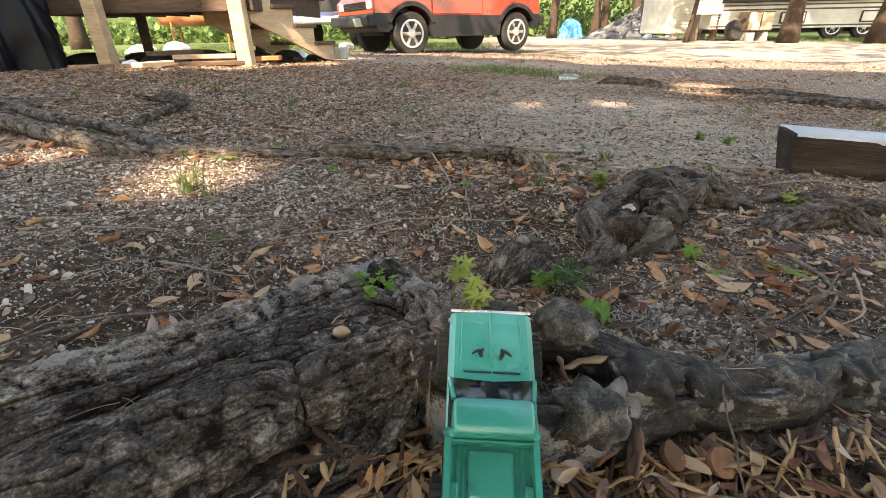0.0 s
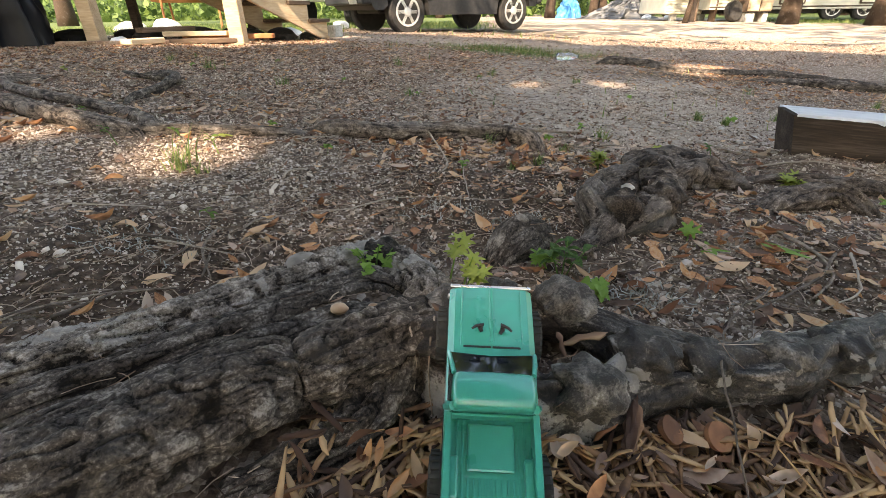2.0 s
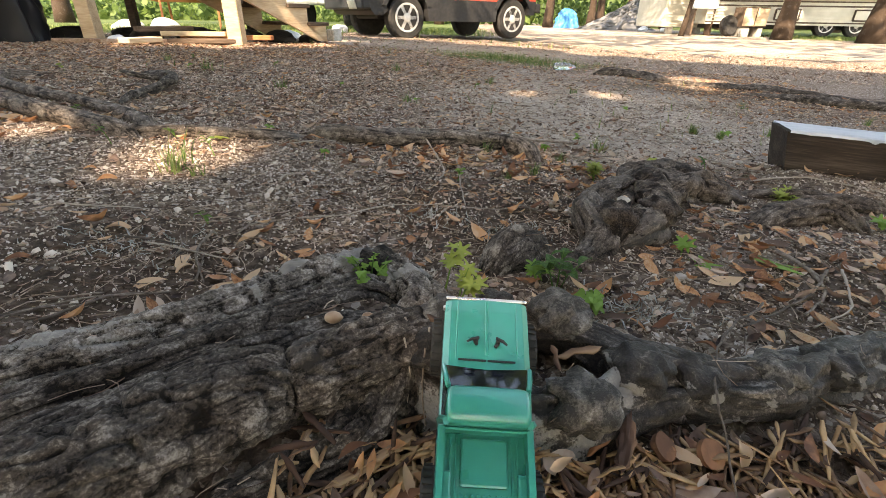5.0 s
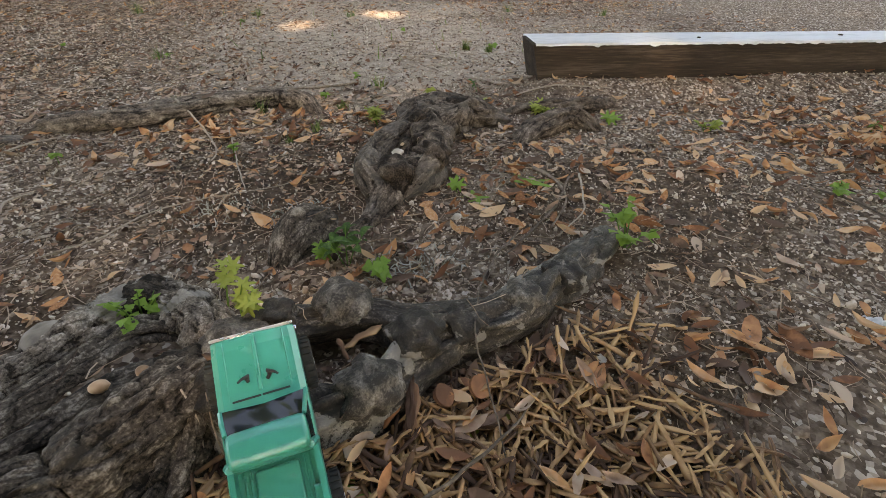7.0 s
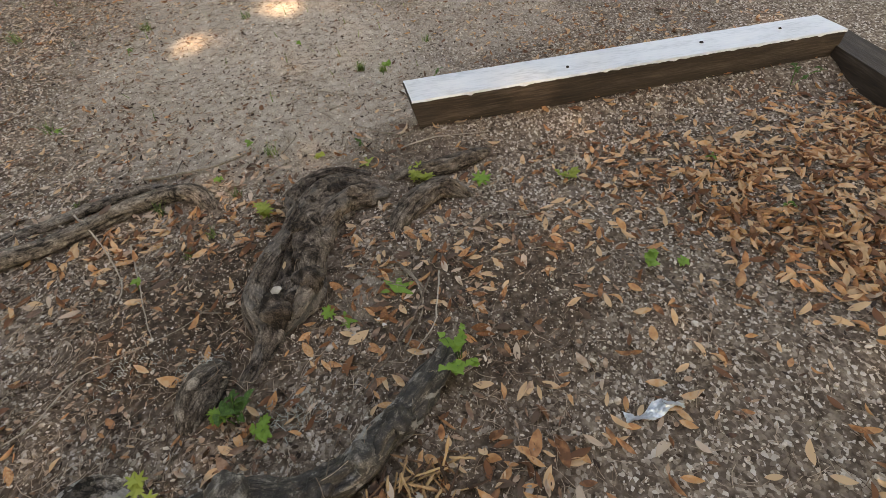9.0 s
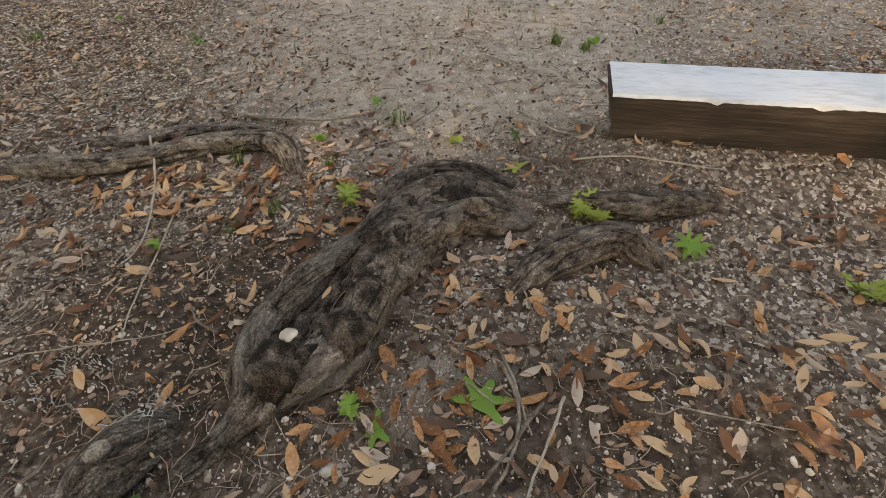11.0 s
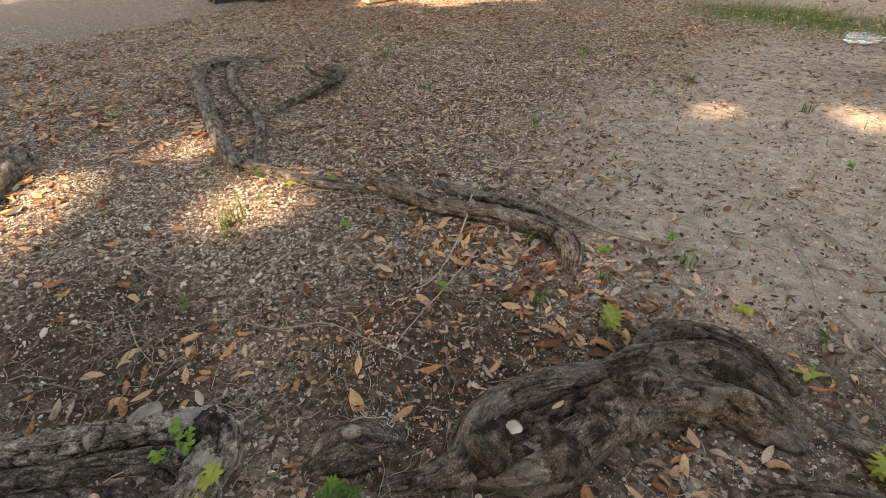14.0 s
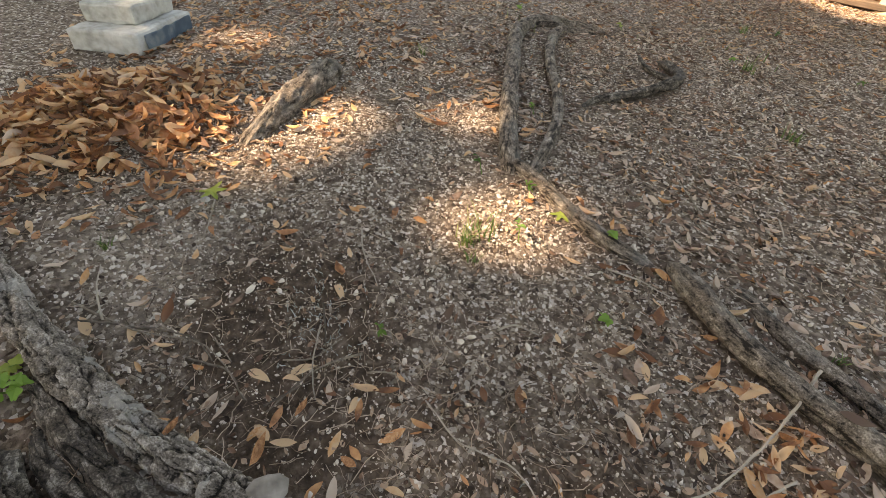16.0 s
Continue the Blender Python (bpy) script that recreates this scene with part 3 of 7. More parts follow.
knot(root_d, 0.60, 1.215, 0.03, 0.035, BARK_UMBER, 3.3)
knot(root_d, 0.73, 1.52, 0.045, 0.045, BARK_UMBER, 8.2)
knot(root_a, 0.205, 0.795, 0.05, 0.032, BARK_DARK, 9.3)
knot(root_b, 0.14, 0.97, 0.03, 0.034, BARK_DARK, 10.4)
knot(root_d, 0.668, 1.34, 0.05, 0.036, BARK_UMBER, 11.2)
knot(root_d, 0.70, 1.44, 0.056, 0.042, BARK_UMBER, 12.6)
knot(root_d, 0.82, 1.57, 0.04, 0.044, BARK_UMBER, 13.1)
stump_knob = root([(0.30, 1.02, -0.02, 0.02), (0.34, 1.07, 0.008, 0.042), (0.375, 1.11, 0.01, 0.044), (0.42, 1.15, -0.02, 0.02)], BARK_DARK,
                  "round dark root knob poking out of the litter", 9.0, lump=0.2)
root([(0.90, 1.34, -0.02, 0.018), (0.96, 1.39, 0.004, 0.03), (1.05, 1.435, 0.012, 0.036), (1.12, 1.45, 0.016, 0.036), (1.165, 1.415, 0.004, 0.028), (1.19, 1.37, -0.02, 0.012)], BARK_UMBER,
     "short humped root beside the timber with a split end", 10.0, lump=0.3)
root([(0.98, 1.60, -0.02, 0.02), (1.08, 1.565, 0.0, 0.032), (1.18, 1.545, 0.004, 0.036), (1.28, 1.545, 0.0, 0.034), (1.40, 1.56, -0.03, 0.02)], BARK_UMBER,
     "low rough root swell running to the timber", 11.0)
root([(-0.21, 1.795, -0.004, 0.022), (-0.12, 1.775, 0.014, 0.027), (0.0, 1.77, 0.014, 0.026), (0.12, 1.79, 0.014, 0.025), (0.27, 1.83, 0.018, 0.026), (0.38, 1.835, 0.02, 0.027), (0.45, 1.79, 0.016, 0.028), (0.48, 1.71, -0.015, 0.018)], BARK_BROWN,
     "long thin surface root with a curled end", 12.0, lump=0.15, relief=0.5, step=0.006, sides=64)
root([(-0.12, 1.90, -0.01, 0.014), (0.05, 1.89, 0.004, 0.018), (0.17, 1.905, 0.006, 0.018), (0.3, 1.92, 0.006, 0.016), (0.42, 1.88, -0.01, 0.012)], BARK_BROWN,
     "thin second strand beside a surface root", 13.0, lump=0.15, relief=0.5, step=0.006, sides=64)
root([(-0.66, 1.60, 0.006, 0.026), (-0.55, 1.625, 0.010, 0.022), (-0.42, 1.645, 0.010, 0.021), (-0.3, 1.68, 0.008, 0.02), (-0.2, 1.76, -0.014, 0.014)], BARK_BROWN,
     "low root linking a fork to a longer surface root", 14.0, lump=0.15, relief=0.5, step=0.006, sides=64)
root([(-0.60, 1.57, -0.006, 0.02), (-0.68, 1.605, 0.014, 0.027), (-0.83, 1.67, 0.018, 0.027), (-1.0, 1.75, 0.02, 0.028), (-1.31, 1.91, 0.02, 0.028), (-1.7, 2.12, 0.014, 0.035), (-1.85, 2.3, 0.01, 0.035), (-1.76, 2.52, -0.01, 0.03), (-1.5, 2.65, -0.04, 0.02)], BARK_BROWN,
     "brown root strand of a forked surface root", 15.0, lump=0.15, relief=0.5, step=0.006, sides=64)
root([(-0.58, 1.62, -0.006, 0.018), (-0.66, 1.70, 0.01, 0.021), (-0.83, 1.84, 0.01, 0.019), (-1.05, 1.965, 0.01, 0.018), (-1.25, 2.05, 0.01, 0.02), (-1.53, 2.2, 0.008, 0.022), (-1.72, 2.38, 0.006, 0.026), (-1.6, 2.6, -0.03, 0.02)], BARK_BROWN,
     "darker root strand of a forked surface root", 16.0, lump=0.15, relief=0.5, step=0.006, sides=64)
root([(-0.87, 0.88, -0.03, 0.02), (-0.95, 0.945, 0.006, 0.032), (-1.08, 1.035, 0.02, 0.042), (-1.22, 1.135, 0.026, 0.048), (-1.31, 1.19, 0.022, 0.052), (-1.37, 1.23, -0.01, 0.036)], BARK_BROWN,
     "stout grey root stub beside a heap of leaves", 17.0, lump=0.3, step=0.006, sides=64)
root([(-0.95, 2.0, -0.02, 0.008), (-0.97, 2.08, 0.008, 0.014), (-0.98, 2.29, 0.02, 0.018), (-1.03, 2.48, 0.03, 0.02), (-1.2, 2.56, 0.02, 0.016), (-1.3, 2.58, -0.02, 0.008)], BARK_DARK, "dark dead branch lying on leaf litter", 20.0, sides=24)
root([(-1.04, 2.46, 0.02, 0.012), (-1.13, 2.40, 0.04, 0.012), (-1.24, 2.44, 0.05, 0.006)], BARK_DARK, "dark stub of a dead branch", 21.0, sides=24)
root([(1.30, 4.66, -0.02, 0.03), (1.45, 4.62, 0.02, 0.045), (1.62, 4.52, 0.02, 0.05), (1.77, 4.40, 0.01, 0.045), (1.95, 4.33, 0.0, 0.035), (2.25, 4.36, 0.0, 0.04), (2.7, 4.3, 0.0, 0.04), (3.3, 4.1, -0.03, 0.03)], BARK_DARK,
     "dark far surface root crossing the yard", 18.0, step=0.02, sides=24)
root([(2.1, 3.9, -0.01, 0.02), (2.6, 3.85, 0.01, 0.035), (3.2, 3.6, 0.01, 0.035), (4.0, 3.6, -0.02, 0.03)], BARK_DARK, "dark far root half buried in litter", 19.0, step=0.02, sides=24)

# ---- ground: one sheet to the horizon ----
def lines(lo, hi, step, reach):
    a = list(np.arange(lo, hi, step))
    s = step
    while a[-1] < reach:
        s *= 1.14
        a.append(a[-1] + s)
    s = step
    while a[0] > -reach:
        s *= 1.14
        a.insert(0, a[0] - s)
    return np.array(a)


SAMPLES = np.array(ROOT_SAMPLES)


def root_top(x, y, grow=0.0):
    """How high the roots stand at places (x, y); -9 where there is none."""
    x, y = np.atleast_1d(x), np.atleast_1d(y)
    out = np.full(len(x), -9.0)
    for c in range(0, len(x), 4000):
        d2 = (x[c:c + 4000, None] - SAMPLES[:, 0]) ** 2 + (y[c:c + 4000, None] - SAMPLES[:, 1]) ** 2
        r = SAMPLES[:, 3] + grow
        h = np.where(d2 < r ** 2, SAMPLES[:, 2] + np.sqrt(np.maximum(r ** 2 - d2, 0)), -9)
        out[c:c + 4000] = h.max(1)
    return out


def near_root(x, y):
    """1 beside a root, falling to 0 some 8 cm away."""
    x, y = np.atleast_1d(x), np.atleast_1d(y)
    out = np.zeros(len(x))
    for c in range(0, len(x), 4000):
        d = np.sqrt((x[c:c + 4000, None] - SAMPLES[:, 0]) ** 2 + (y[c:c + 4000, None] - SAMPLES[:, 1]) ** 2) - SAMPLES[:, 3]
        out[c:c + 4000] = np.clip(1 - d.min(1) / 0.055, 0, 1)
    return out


def bump_mask(x, y, cx, cy, rx, ry):
    return np.clip(1.6 * np.exp(-((((x - cx) / rx) ** 2 + ((y - cy) / ry) ** 2)) * 1.2), 0, 1)


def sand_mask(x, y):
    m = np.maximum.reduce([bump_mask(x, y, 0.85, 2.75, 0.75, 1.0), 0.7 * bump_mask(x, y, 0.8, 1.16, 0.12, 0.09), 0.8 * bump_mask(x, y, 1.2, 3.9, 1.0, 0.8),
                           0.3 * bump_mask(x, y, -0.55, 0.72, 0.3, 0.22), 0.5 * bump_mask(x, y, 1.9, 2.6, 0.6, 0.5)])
    road = np.clip((y + 0.35 * (x - 3) - 8.0) / 2.5, 0, 1) * np.clip((x - 0.5) / 2.5, 0, 1) * np.clip((40 - y) / 6, 0, 1)
    drive = np.clip(1 - np.abs(y - 6.6 - 0.1 * x) / 1.6, 0, 1) * np.clip((3.0 - x) / 1.5, 0, 1) * np.clip((x + 3.5) / 1.0, 0, 1) * 0.8
    return np.maximum.reduce([m, 0.7 * road, 0.8 * drive])


def humus_mask(x, y):
    return np.maximum.reduce([0.25 * bump_mask(x, y, 0.15, 1.08, 0.35, 0.2), 0.7 * bump_mask(x, y, 0.45, 0.6, 0.35, 0.2), 0.85 * bump_mask(x, y, -0.22, 0.97, 0.32, 0.2),
                              0.6 * bump_mask(x, y, 2.6, 4.0, 1.8, 0.45), 0.75 * bump_mask(x, y, 0.42, 1.3, 0.38, 0.3), 0.5 * bump_mask(x, y, 1.0, 1.62, 0.35, 0.16), 0.6 * bump_mask(x, y, 1.0, 1.0, 0.4, 0.3), 0.5 * bump_mask(x, y, 0.75, 0.65, 0.3, 0.15)])


def grass_mask(x, y):
    far = np.clip((y - 10.5 - 0.3 * np.abs(x)) / 1.5, 0, 1) * np.clip((1.2 - x) / 1.5, 0, 1)
    left = np.clip((y - 6.5) / 1.5, 0, 1) * np.clip((-2.0 - x) / 1.0, 0, 1)
    verge = np.clip((y - 14.0) / 1, 0, 1) * np.clip((x - 9) / 2, 0, 1)
    return np.maximum.reduce([far, left, verge, 0.75 * bump_mask(x, y, 0.7, 5.4, 0.8, 0.4), np.clip((np.hypot(x, y) - 45) / 10, 0, 1)])


gx, gy = lines(-1.9, 2.6, 0.0125, 500), lines(0.2, 3.0, 0.0125, 500)
X, Y = np.meshgrid(gx, gy)
Z = ground(X, Y)
nx, ny = len(gx), len(gy)
i, k = np.meshgrid(np.arange(ny - 1), np.arange(nx - 1), indexing="ij")
a0 = i * nx + k
sheet = array_mesh("ground", np.stack([X, Y, Z], -1).reshape(-1, 3), np.stack([a0, a0 + 1, a0 + nx + 1, a0 + nx], -1).reshape(-1, 4), SOIL, smooth=True)
dense = ((X > -2) & (X < 2.7) & (Y > 0.1) & (Y < 3.1)).ravel()
dark_soil = humus_mask(X, Y).ravel()
# soil also gets darker in a narrow band along every root
dark_soil[dense] = np.maximum(dark_soil[dense], 0.45 * near_root(X.ravel()[dense], Y.ravel()[dense]))
col = np.stack([sand_mask(X, Y).ravel(), dark_soil, grass_mask(X, Y).ravel(), np.ones(nx * ny)], -1).astype(np.float32)
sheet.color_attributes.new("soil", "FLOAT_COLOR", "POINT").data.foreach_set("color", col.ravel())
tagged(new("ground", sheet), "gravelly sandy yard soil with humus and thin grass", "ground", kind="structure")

# ---- timber edging ----
WOOD_DARK = material("weathered_timber", [(0.012, 0.007, 0.005), (0.03, 0.02, 0.0145), (0.075, 0.055, 0.042)], scale=14, stretch=(1, 14, 14), bump=0.8, dist=0.004, rough=0.85)
WHITE_PAINT = material("chipped_white_paint", [(0.62, 0.65, 0.68), (0.82, 0.85, 0.88), (0.88, 0.9, 0.92)], scale=25, stretch=(1, 5, 1), rough=0.6, bump=0.4)


def timber(a, b, width, height, sink, label, painted, overhang=0.0):
    """A long squared timber from a to b (middle of the top edge line), with rough ends and chipped paint."""
    a, b = Vector(a), Vector(b)
    d = b - a
    L = d.length
    ang = math.atan2(d.y, d.x)
    th = empty("timber", Matrix.Translation(((a + b) / 2)) @ Matrix.Rotation(ang, 4, "Z") @ Matrix.Rotation(-math.atan2(d.z, d.xy.length), 4, "Y"), label, "timber", "timbers edging the yard")
    bm = bmesh.new()
    n, prof = 90, []
    w, h = width / 2, height
    outline = [(-w, 0), (-w, -h * 0.25), (-w, -h * 0.5), (-w, -h * 0.75), (-w, -h), (0, -h), (w, -h), (w, -h * 0.75), (w, -h * 0.5), (w, -h * 0.25), (w, 0), (w * 0.5, 0.0), (0, 0), (-w * 0.5, 0)]
    rings = []
    for i in range(n + 1):
        x = -L / 2 + L * i / n
        ring = []
        for (yy, zz) in outline:
            q = Vector((x * 2, yy * 9, zz * 9))
            wob = 0.0035 * noise.noise(q) + 0.002 * noise.noise(q * 4)
            end = 0.012 * noise.noise(Vector((yy * 40, zz * 40, 3.0))) if i in (0, n) else 0
            end -= (overhang * (1 + zz / h)) * max(0, 1 - i / 3)
            ring.append(bm.verts.new((x + end, yy * (0.97 if zz == 0 and abs(yy) == w else 1) + wob, zz + wob * 0.6)))
        rings.append(ring)
    m = len(outline)
    for r0, r1 in zip(rings, rings[1:]):
        for k in range(m):
            bm.faces.new((r0[k], r0[(k + 1) % m], r1[(k + 1) % m], r1[k]))
    bm.faces.new(rings[0][::-1])
    bm.faces.new(rings[-1])
    bmesh.ops.recalc_face_normals(bm, faces=bm.faces)
    part("beam", bm, WOOD_DARK, th)
    if painted:
        bm = bmesh.new()
        cols = 9
        grid = []
        for i in range(241):
            x = -L / 2 + 0.004 - overhang + (L + overhang - 0.008) * i / 240
            drip = 0.001 + 0.003 * max(0, noise.noise(Vector((x * 6, 1, 0))) + 0.25) + 0.012 * max(0, noise.noise(Vector((x * 26, 4, 0)))) - 0.012 * max(0, noise.noise(Vector((x * 40, 8, 0))))
            row = []
            for c in range(cols):
                if c == 0:
                    p = (x, -w - 0.0055, -max(0.001, drip))
                elif c == cols - 1:
                    p = (x, w + 0.005, -0.012)
                else:
                    p = (x, -w - 0.003 + (c - 1) / (cols - 3) * (width + 0.004), 0.0055 + 0.0008 * noise.noise(Vector((x * 30, c, 0))))
                row.append(bm.verts.new(p))
            grid.append(row)
        for r0, r1 in zip(grid, grid[1:]):
            for c in range(cols - 1):
                bm.faces.new((r0[c], r1[c], r1[c + 1], r0[c + 1]))
        ext = bmesh.ops.solidify(bm, geom=bm.faces[:], thickness=0.002)
        bmesh.ops.recalc_face_normals(bm, faces=bm.faces)
        part("paint_coat", bm, WHITE_PAINT, th, "thick white paint with a ragged chipped edge")
        for (cx, cy, s) in ((0.25, 0.0, 0.008), (-0.3, -0.02, 0.006), (0.6, 0.01, 0.006)):
            bm = bmesh.new()
            lathe(bm, [(s, 0), (s * 0.9, 0.003), (s * 0.3, 0.004)], 10)
            part("nail_head", bm, WOOD_DARK, th).matrix_local = pose(cx, cy, 0.0065)
    return th


timber((1.24, 1.805, slope(1.24, 1.8) + 0.150), (2.86, 1.405, slope(2.86, 1.4) + 0.155), 0.145, 0.20, 0.05, "heavy weathered timber with a white painted top lying on dirt", True, 0.05)
timber((2.93, 1.42, slope(2.93, 1.4) + 0.10), (2.35, 0.05, slope(2.35, 0.05) + 0.10), 0.13, 0.16, 0.05, "bare dark weathered timber among brown leaves", False)

# ---- toy truck ----
TEAL = material("teal_plastic", [(0.004, 0.235, 0.178), (0.005, 0.265, 0.205), (0.008, 0.295, 0.235)], scale=25, rough=0.3, bump=0.03, spec=0.5, coat=0.5, dist=0.0003)
BLACK_PLASTIC = material("black_plastic", [(0.008, 0.008, 0.009), (0.018, 0.018, 0.018), (0.03, 0.03, 0.03)], scale=80, rough=0.5, bump=0.1)
RUBBER = material("tyre_rubber", [(0.012, 0.012, 0.012), (0.025, 0.024, 0.023), (0.05, 0.045, 0.04)], scale=90, rough=0.85, bump=0.3)
CHROME = material("silver_plastic", [(0.5, 0.5, 0.5), (0.68, 0.68, 0.68), (0.78, 0.78, 0.78)], scale=60, rough=0.28, metal=0.9, bump=0.0)
TOY_GLASS = material("tinted_window", [(0.01, 0.012, 0.018), (0.02, 0.025, 0.04)], scale=8, rough=0.06, bump=0.0, spec=0.6, coat=1.0)
RED_LENS = material("red_lens", [(0.35, 0.01, 0.01), (0.5, 0.02, 0.02)], scale=20, rough=0.2, bump=0)


def loft(bm, sections, close=True):
    """Joins outlines of equal length, given as lists of points, into a skin with end caps."""
    rings = [[bm.verts.new(p) for p in s] for s in sections]
    m = len(rings[0])
    for r0, r1 in zip(rings, rings[1:]):
        for k in range(m):
            bm.faces.new((r0[k], r0[(k + 1) % m], r1[(k + 1) % m], r1[k]))
    if close:
        bm.faces.new(rings[0][::-1])
        bm.faces.new(rings[-1])
    bmesh.ops.recalc_face_normals(bm, faces=bm.faces)


def toy_truck(m):
    """A 20 cm radio-controlled pickup; x ahead, z up, wheels down to z = 0."""
    th = empty("toy_truck", m, "teal plastic radio-controlled toy pickup climbing over a root", "toy truck")
    half = 0.0385

    def ring(x, hw, z0, z1, r=0.005):
        return [(x, -hw + r * 0.4, z0), (x, -hw, z0 + r), (x, -hw * 0.995, (z0 + z1) / 2), (x, -hw * 0.985, z1 - r), (x, -hw + r * 1.2, z1), (x, -hw * 0.35, z1 + 0.0012), (x, 0, z1 + 0.002),
                (x, hw * 0.35, z1 + 0.0012), (x, hw - r * 1.2, z1), (x, hw * 0.985, z1 - r), (x, hw * 0.995, (z0 + z1) / 2), (x, hw, z0 + r), (x, hw - r * 0.4, z0)]

    # front half: bonnet and cab floor
    bm = bmesh.new()
    loft(bm, [ring(0.0985, half * 0.97, 0.043, 0.0660), ring(0.096, half * 0.99, 0.040, 0.0682), ring(0.085, half, 0.043, 0.0695), ring(0.06, half, 0.047, 0.0705), ring(0.04, half, 0.041, 0.0712), ring(0.032, half, 0.035, 0.0712), ring(-0.016, half, 0.034, 0.0705)])
    part("front_body", bm, TEAL, th, smooth=False)
    bm = bmesh.new()
    box(bm, (0.052, 0.0035, 0.0015), (0.068, 0, 0.0730), 0.0006)
    part("bonnet_crease", bm, TEAL, th)
    for s in (-1, 1):
        bm = bmesh.new()
        box(bm, (0.056, 0.0012, 0.0012), (0.066, s * 0.0265, 0.0712), 0.0004)
        part("bonnet_seam", bm, TEAL, th)
    # cab roof with pillars
    bm = bmesh.new()
    def roof(x, hw, z):
        return [(x, -hw, z - 0.006), (x, -hw * 0.96, z - 0.002), (x, -hw * 0.85, z), (x, 0, z + 0.0014), (x, hw * 0.85, z), (x, hw * 0.96, z - 0.002), (x, hw, z - 0.006), (x, 0, z - 0.0055)]
    loft(bm, [roof(0.0105, 0.0310, 0.0878), roof(0.008, 0.0325, 0.0918), roof(0.001, 0.0333, 0.0936), roof(-0.010, 0.0333, 0.0933), roof(-0.0165, 0.0325, 0.0912), roof(-0.019, 0.0310, 0.0868)])
    part("roof", bm, TEAL, th, smooth=True)
    for s in (-1, 1):
        for x0, x1, w in ((0.0325, 0.0095, 0.0032), (-0.0125, -0.0165, 0.0055)):
            bm = bmesh.new()
            tube(bm, [(x0, s * 0.0365, 0.070), ((x0 + x1) / 2, s * 0.0345, 0.081), (x1, s * 0.0318, 0.0878)], [w / 2 * 1.3] * 3, 6)
            part("pillar", bm, TEAL, th)
        bm = bmesh.new()
        vs = [bm.verts.new(p) for p in ((0.028, s * 0.0362, 0.0705), (-0.012, s * 0.0362, 0.0705), (-0.0145, s * 0.0320, 0.0872), (0.0095, s * 0.0320, 0.0872))]
        bm.faces.new(vs)
        bmesh.ops.solidify(bm, geom=bm.faces[:], thickness=0.001)
        part("side_window", bm, TOY_GLASS, th, "dark side window")
    for (x0, x1, nm) in ((0.0325, 0.0095, "windscreen"), (-0.0172, -0.0188, "rear_window")):
        bm = bmesh.new()
        vs = [bm.verts.new(p) for p in ((x0, -0.0345, 0.0712), (x0, 0.0345, 0.0712), (x1, 0.0305, 0.0876), (x1, -0.0305, 0.0876))]
        bm.faces.new(vs)
        bmesh.ops.solidify(bm, geom=bm.faces[:], thickness=0.001)
        part(nm, bm, TOY_GLASS, th, "dark reflective window")
    # load bed: floor, sides, ribs, hatch
    bm = bmesh.new()
    box(bm, (0.083, 0.073, 0.0025), (-0.058, 0, 0.0530), 0.0008)
    part("bed_floor", bm, TEAL, th)
    for s in (-1, 1):
        bm = bmesh.new()
        def side(x, z0):
            y0, y1 = s * 0.0385, s * 0.0325
            return [(x, y0 * 0.985, z0), (x, y0, z0 + 0.005), (x, y0, 0.058), (x, y0 * 0.985, 0.0690), (x, y0 * 0.96, 0.0705), (x, y1, 0.0705), (x, y1, 0.052), (x, y1, z0 + 0.004)]
        loft(bm, [side(-0.0165, 0.034), side(-0.036, 0.034), side(-0.041, 0.041), side(-0.050, 0.0475), side(-0.066, 0.0475), side(-0.075, 0.042), side(-0.080, 0.036), side(-0.1005, 0.038)])
        part("bed_side", bm, TEAL, th)
        bm = bmesh.new()
        box(bm, (0.03, 0.0075, 0.008), (-0.062, s * 0.0295, 0.0575), 0.0018, segments=2)
        part("wheel_hump", bm, TEAL, th)
        bm = bmesh.new()
        box(bm, (0.082, 0.0007, 0.0009), (-0.059, s * 0.0389, 0.0625), 0.0002)
        part("side_trim", bm, BLACK_PLASTIC, th)
        bm = bmesh.new()
        box(bm, (0.0015, 0.003, 0.006), (-0.1015, s * 0.034, 0.058), 0.0005)
        part("tail_light", bm, RED_LENS, th, "red tail light")
        bm = bmesh.new()
        lathe(bm, [(0.0055, 0), (0.006, 0.001), (0.005, 0.003), (0.002, 0.0035)], 18, Matrix.Rotation(radians(90), 4, "Y"))
        part("headlight", bm, CHROME, th, "round silver headlight").matrix_local = pose(0.0975, s * 0.028, 0.0555)
    bm = bmesh.new()
    box(bm, (0.004, 0.075, 0.031), (-0.1005, 0, 0.0545), 0.0015, segments=2)
    part("tailgate", bm, TEAL, th)
    bm = bmesh.new()
    box(bm, (0.0025, 0.066, 0.016), (-0.0175, 0, 0.0615), 0.001)
    part("bed_front_wall", bm, TEAL, th)
    for r in range(13):
        y = -0.027 + r * 0.0045
        hatch = abs(y) < 0.0185
        bm = bmesh.new()
        box(bm, ((0.034 if hatch else 0.078), 0.0021, 0.0014), ((-0.079 if hatch else -0.058), y, 0.0549), 0.0005)
        part("bed_rib", bm, TEAL, th)
    bm = bmesh.new()
    box(bm, (0.036, 0.038, 0.0028), (-0.040, 0, 0.0562), 0.0022, segments=2)
    part("bed_hatch", bm, TEAL, th)
    # bumpers, grille, pins, wipers
    for x, w, z, nm in ((0.1005, 0.080, 0.0415, "front_bumper"), (-0.1045, 0.076, 0.0405, "rear_bumper")):
        bm = bmesh.new()
        box(bm, (0.0045, w, 0.0075), (x, 0, z), 0.0018, segments=2)
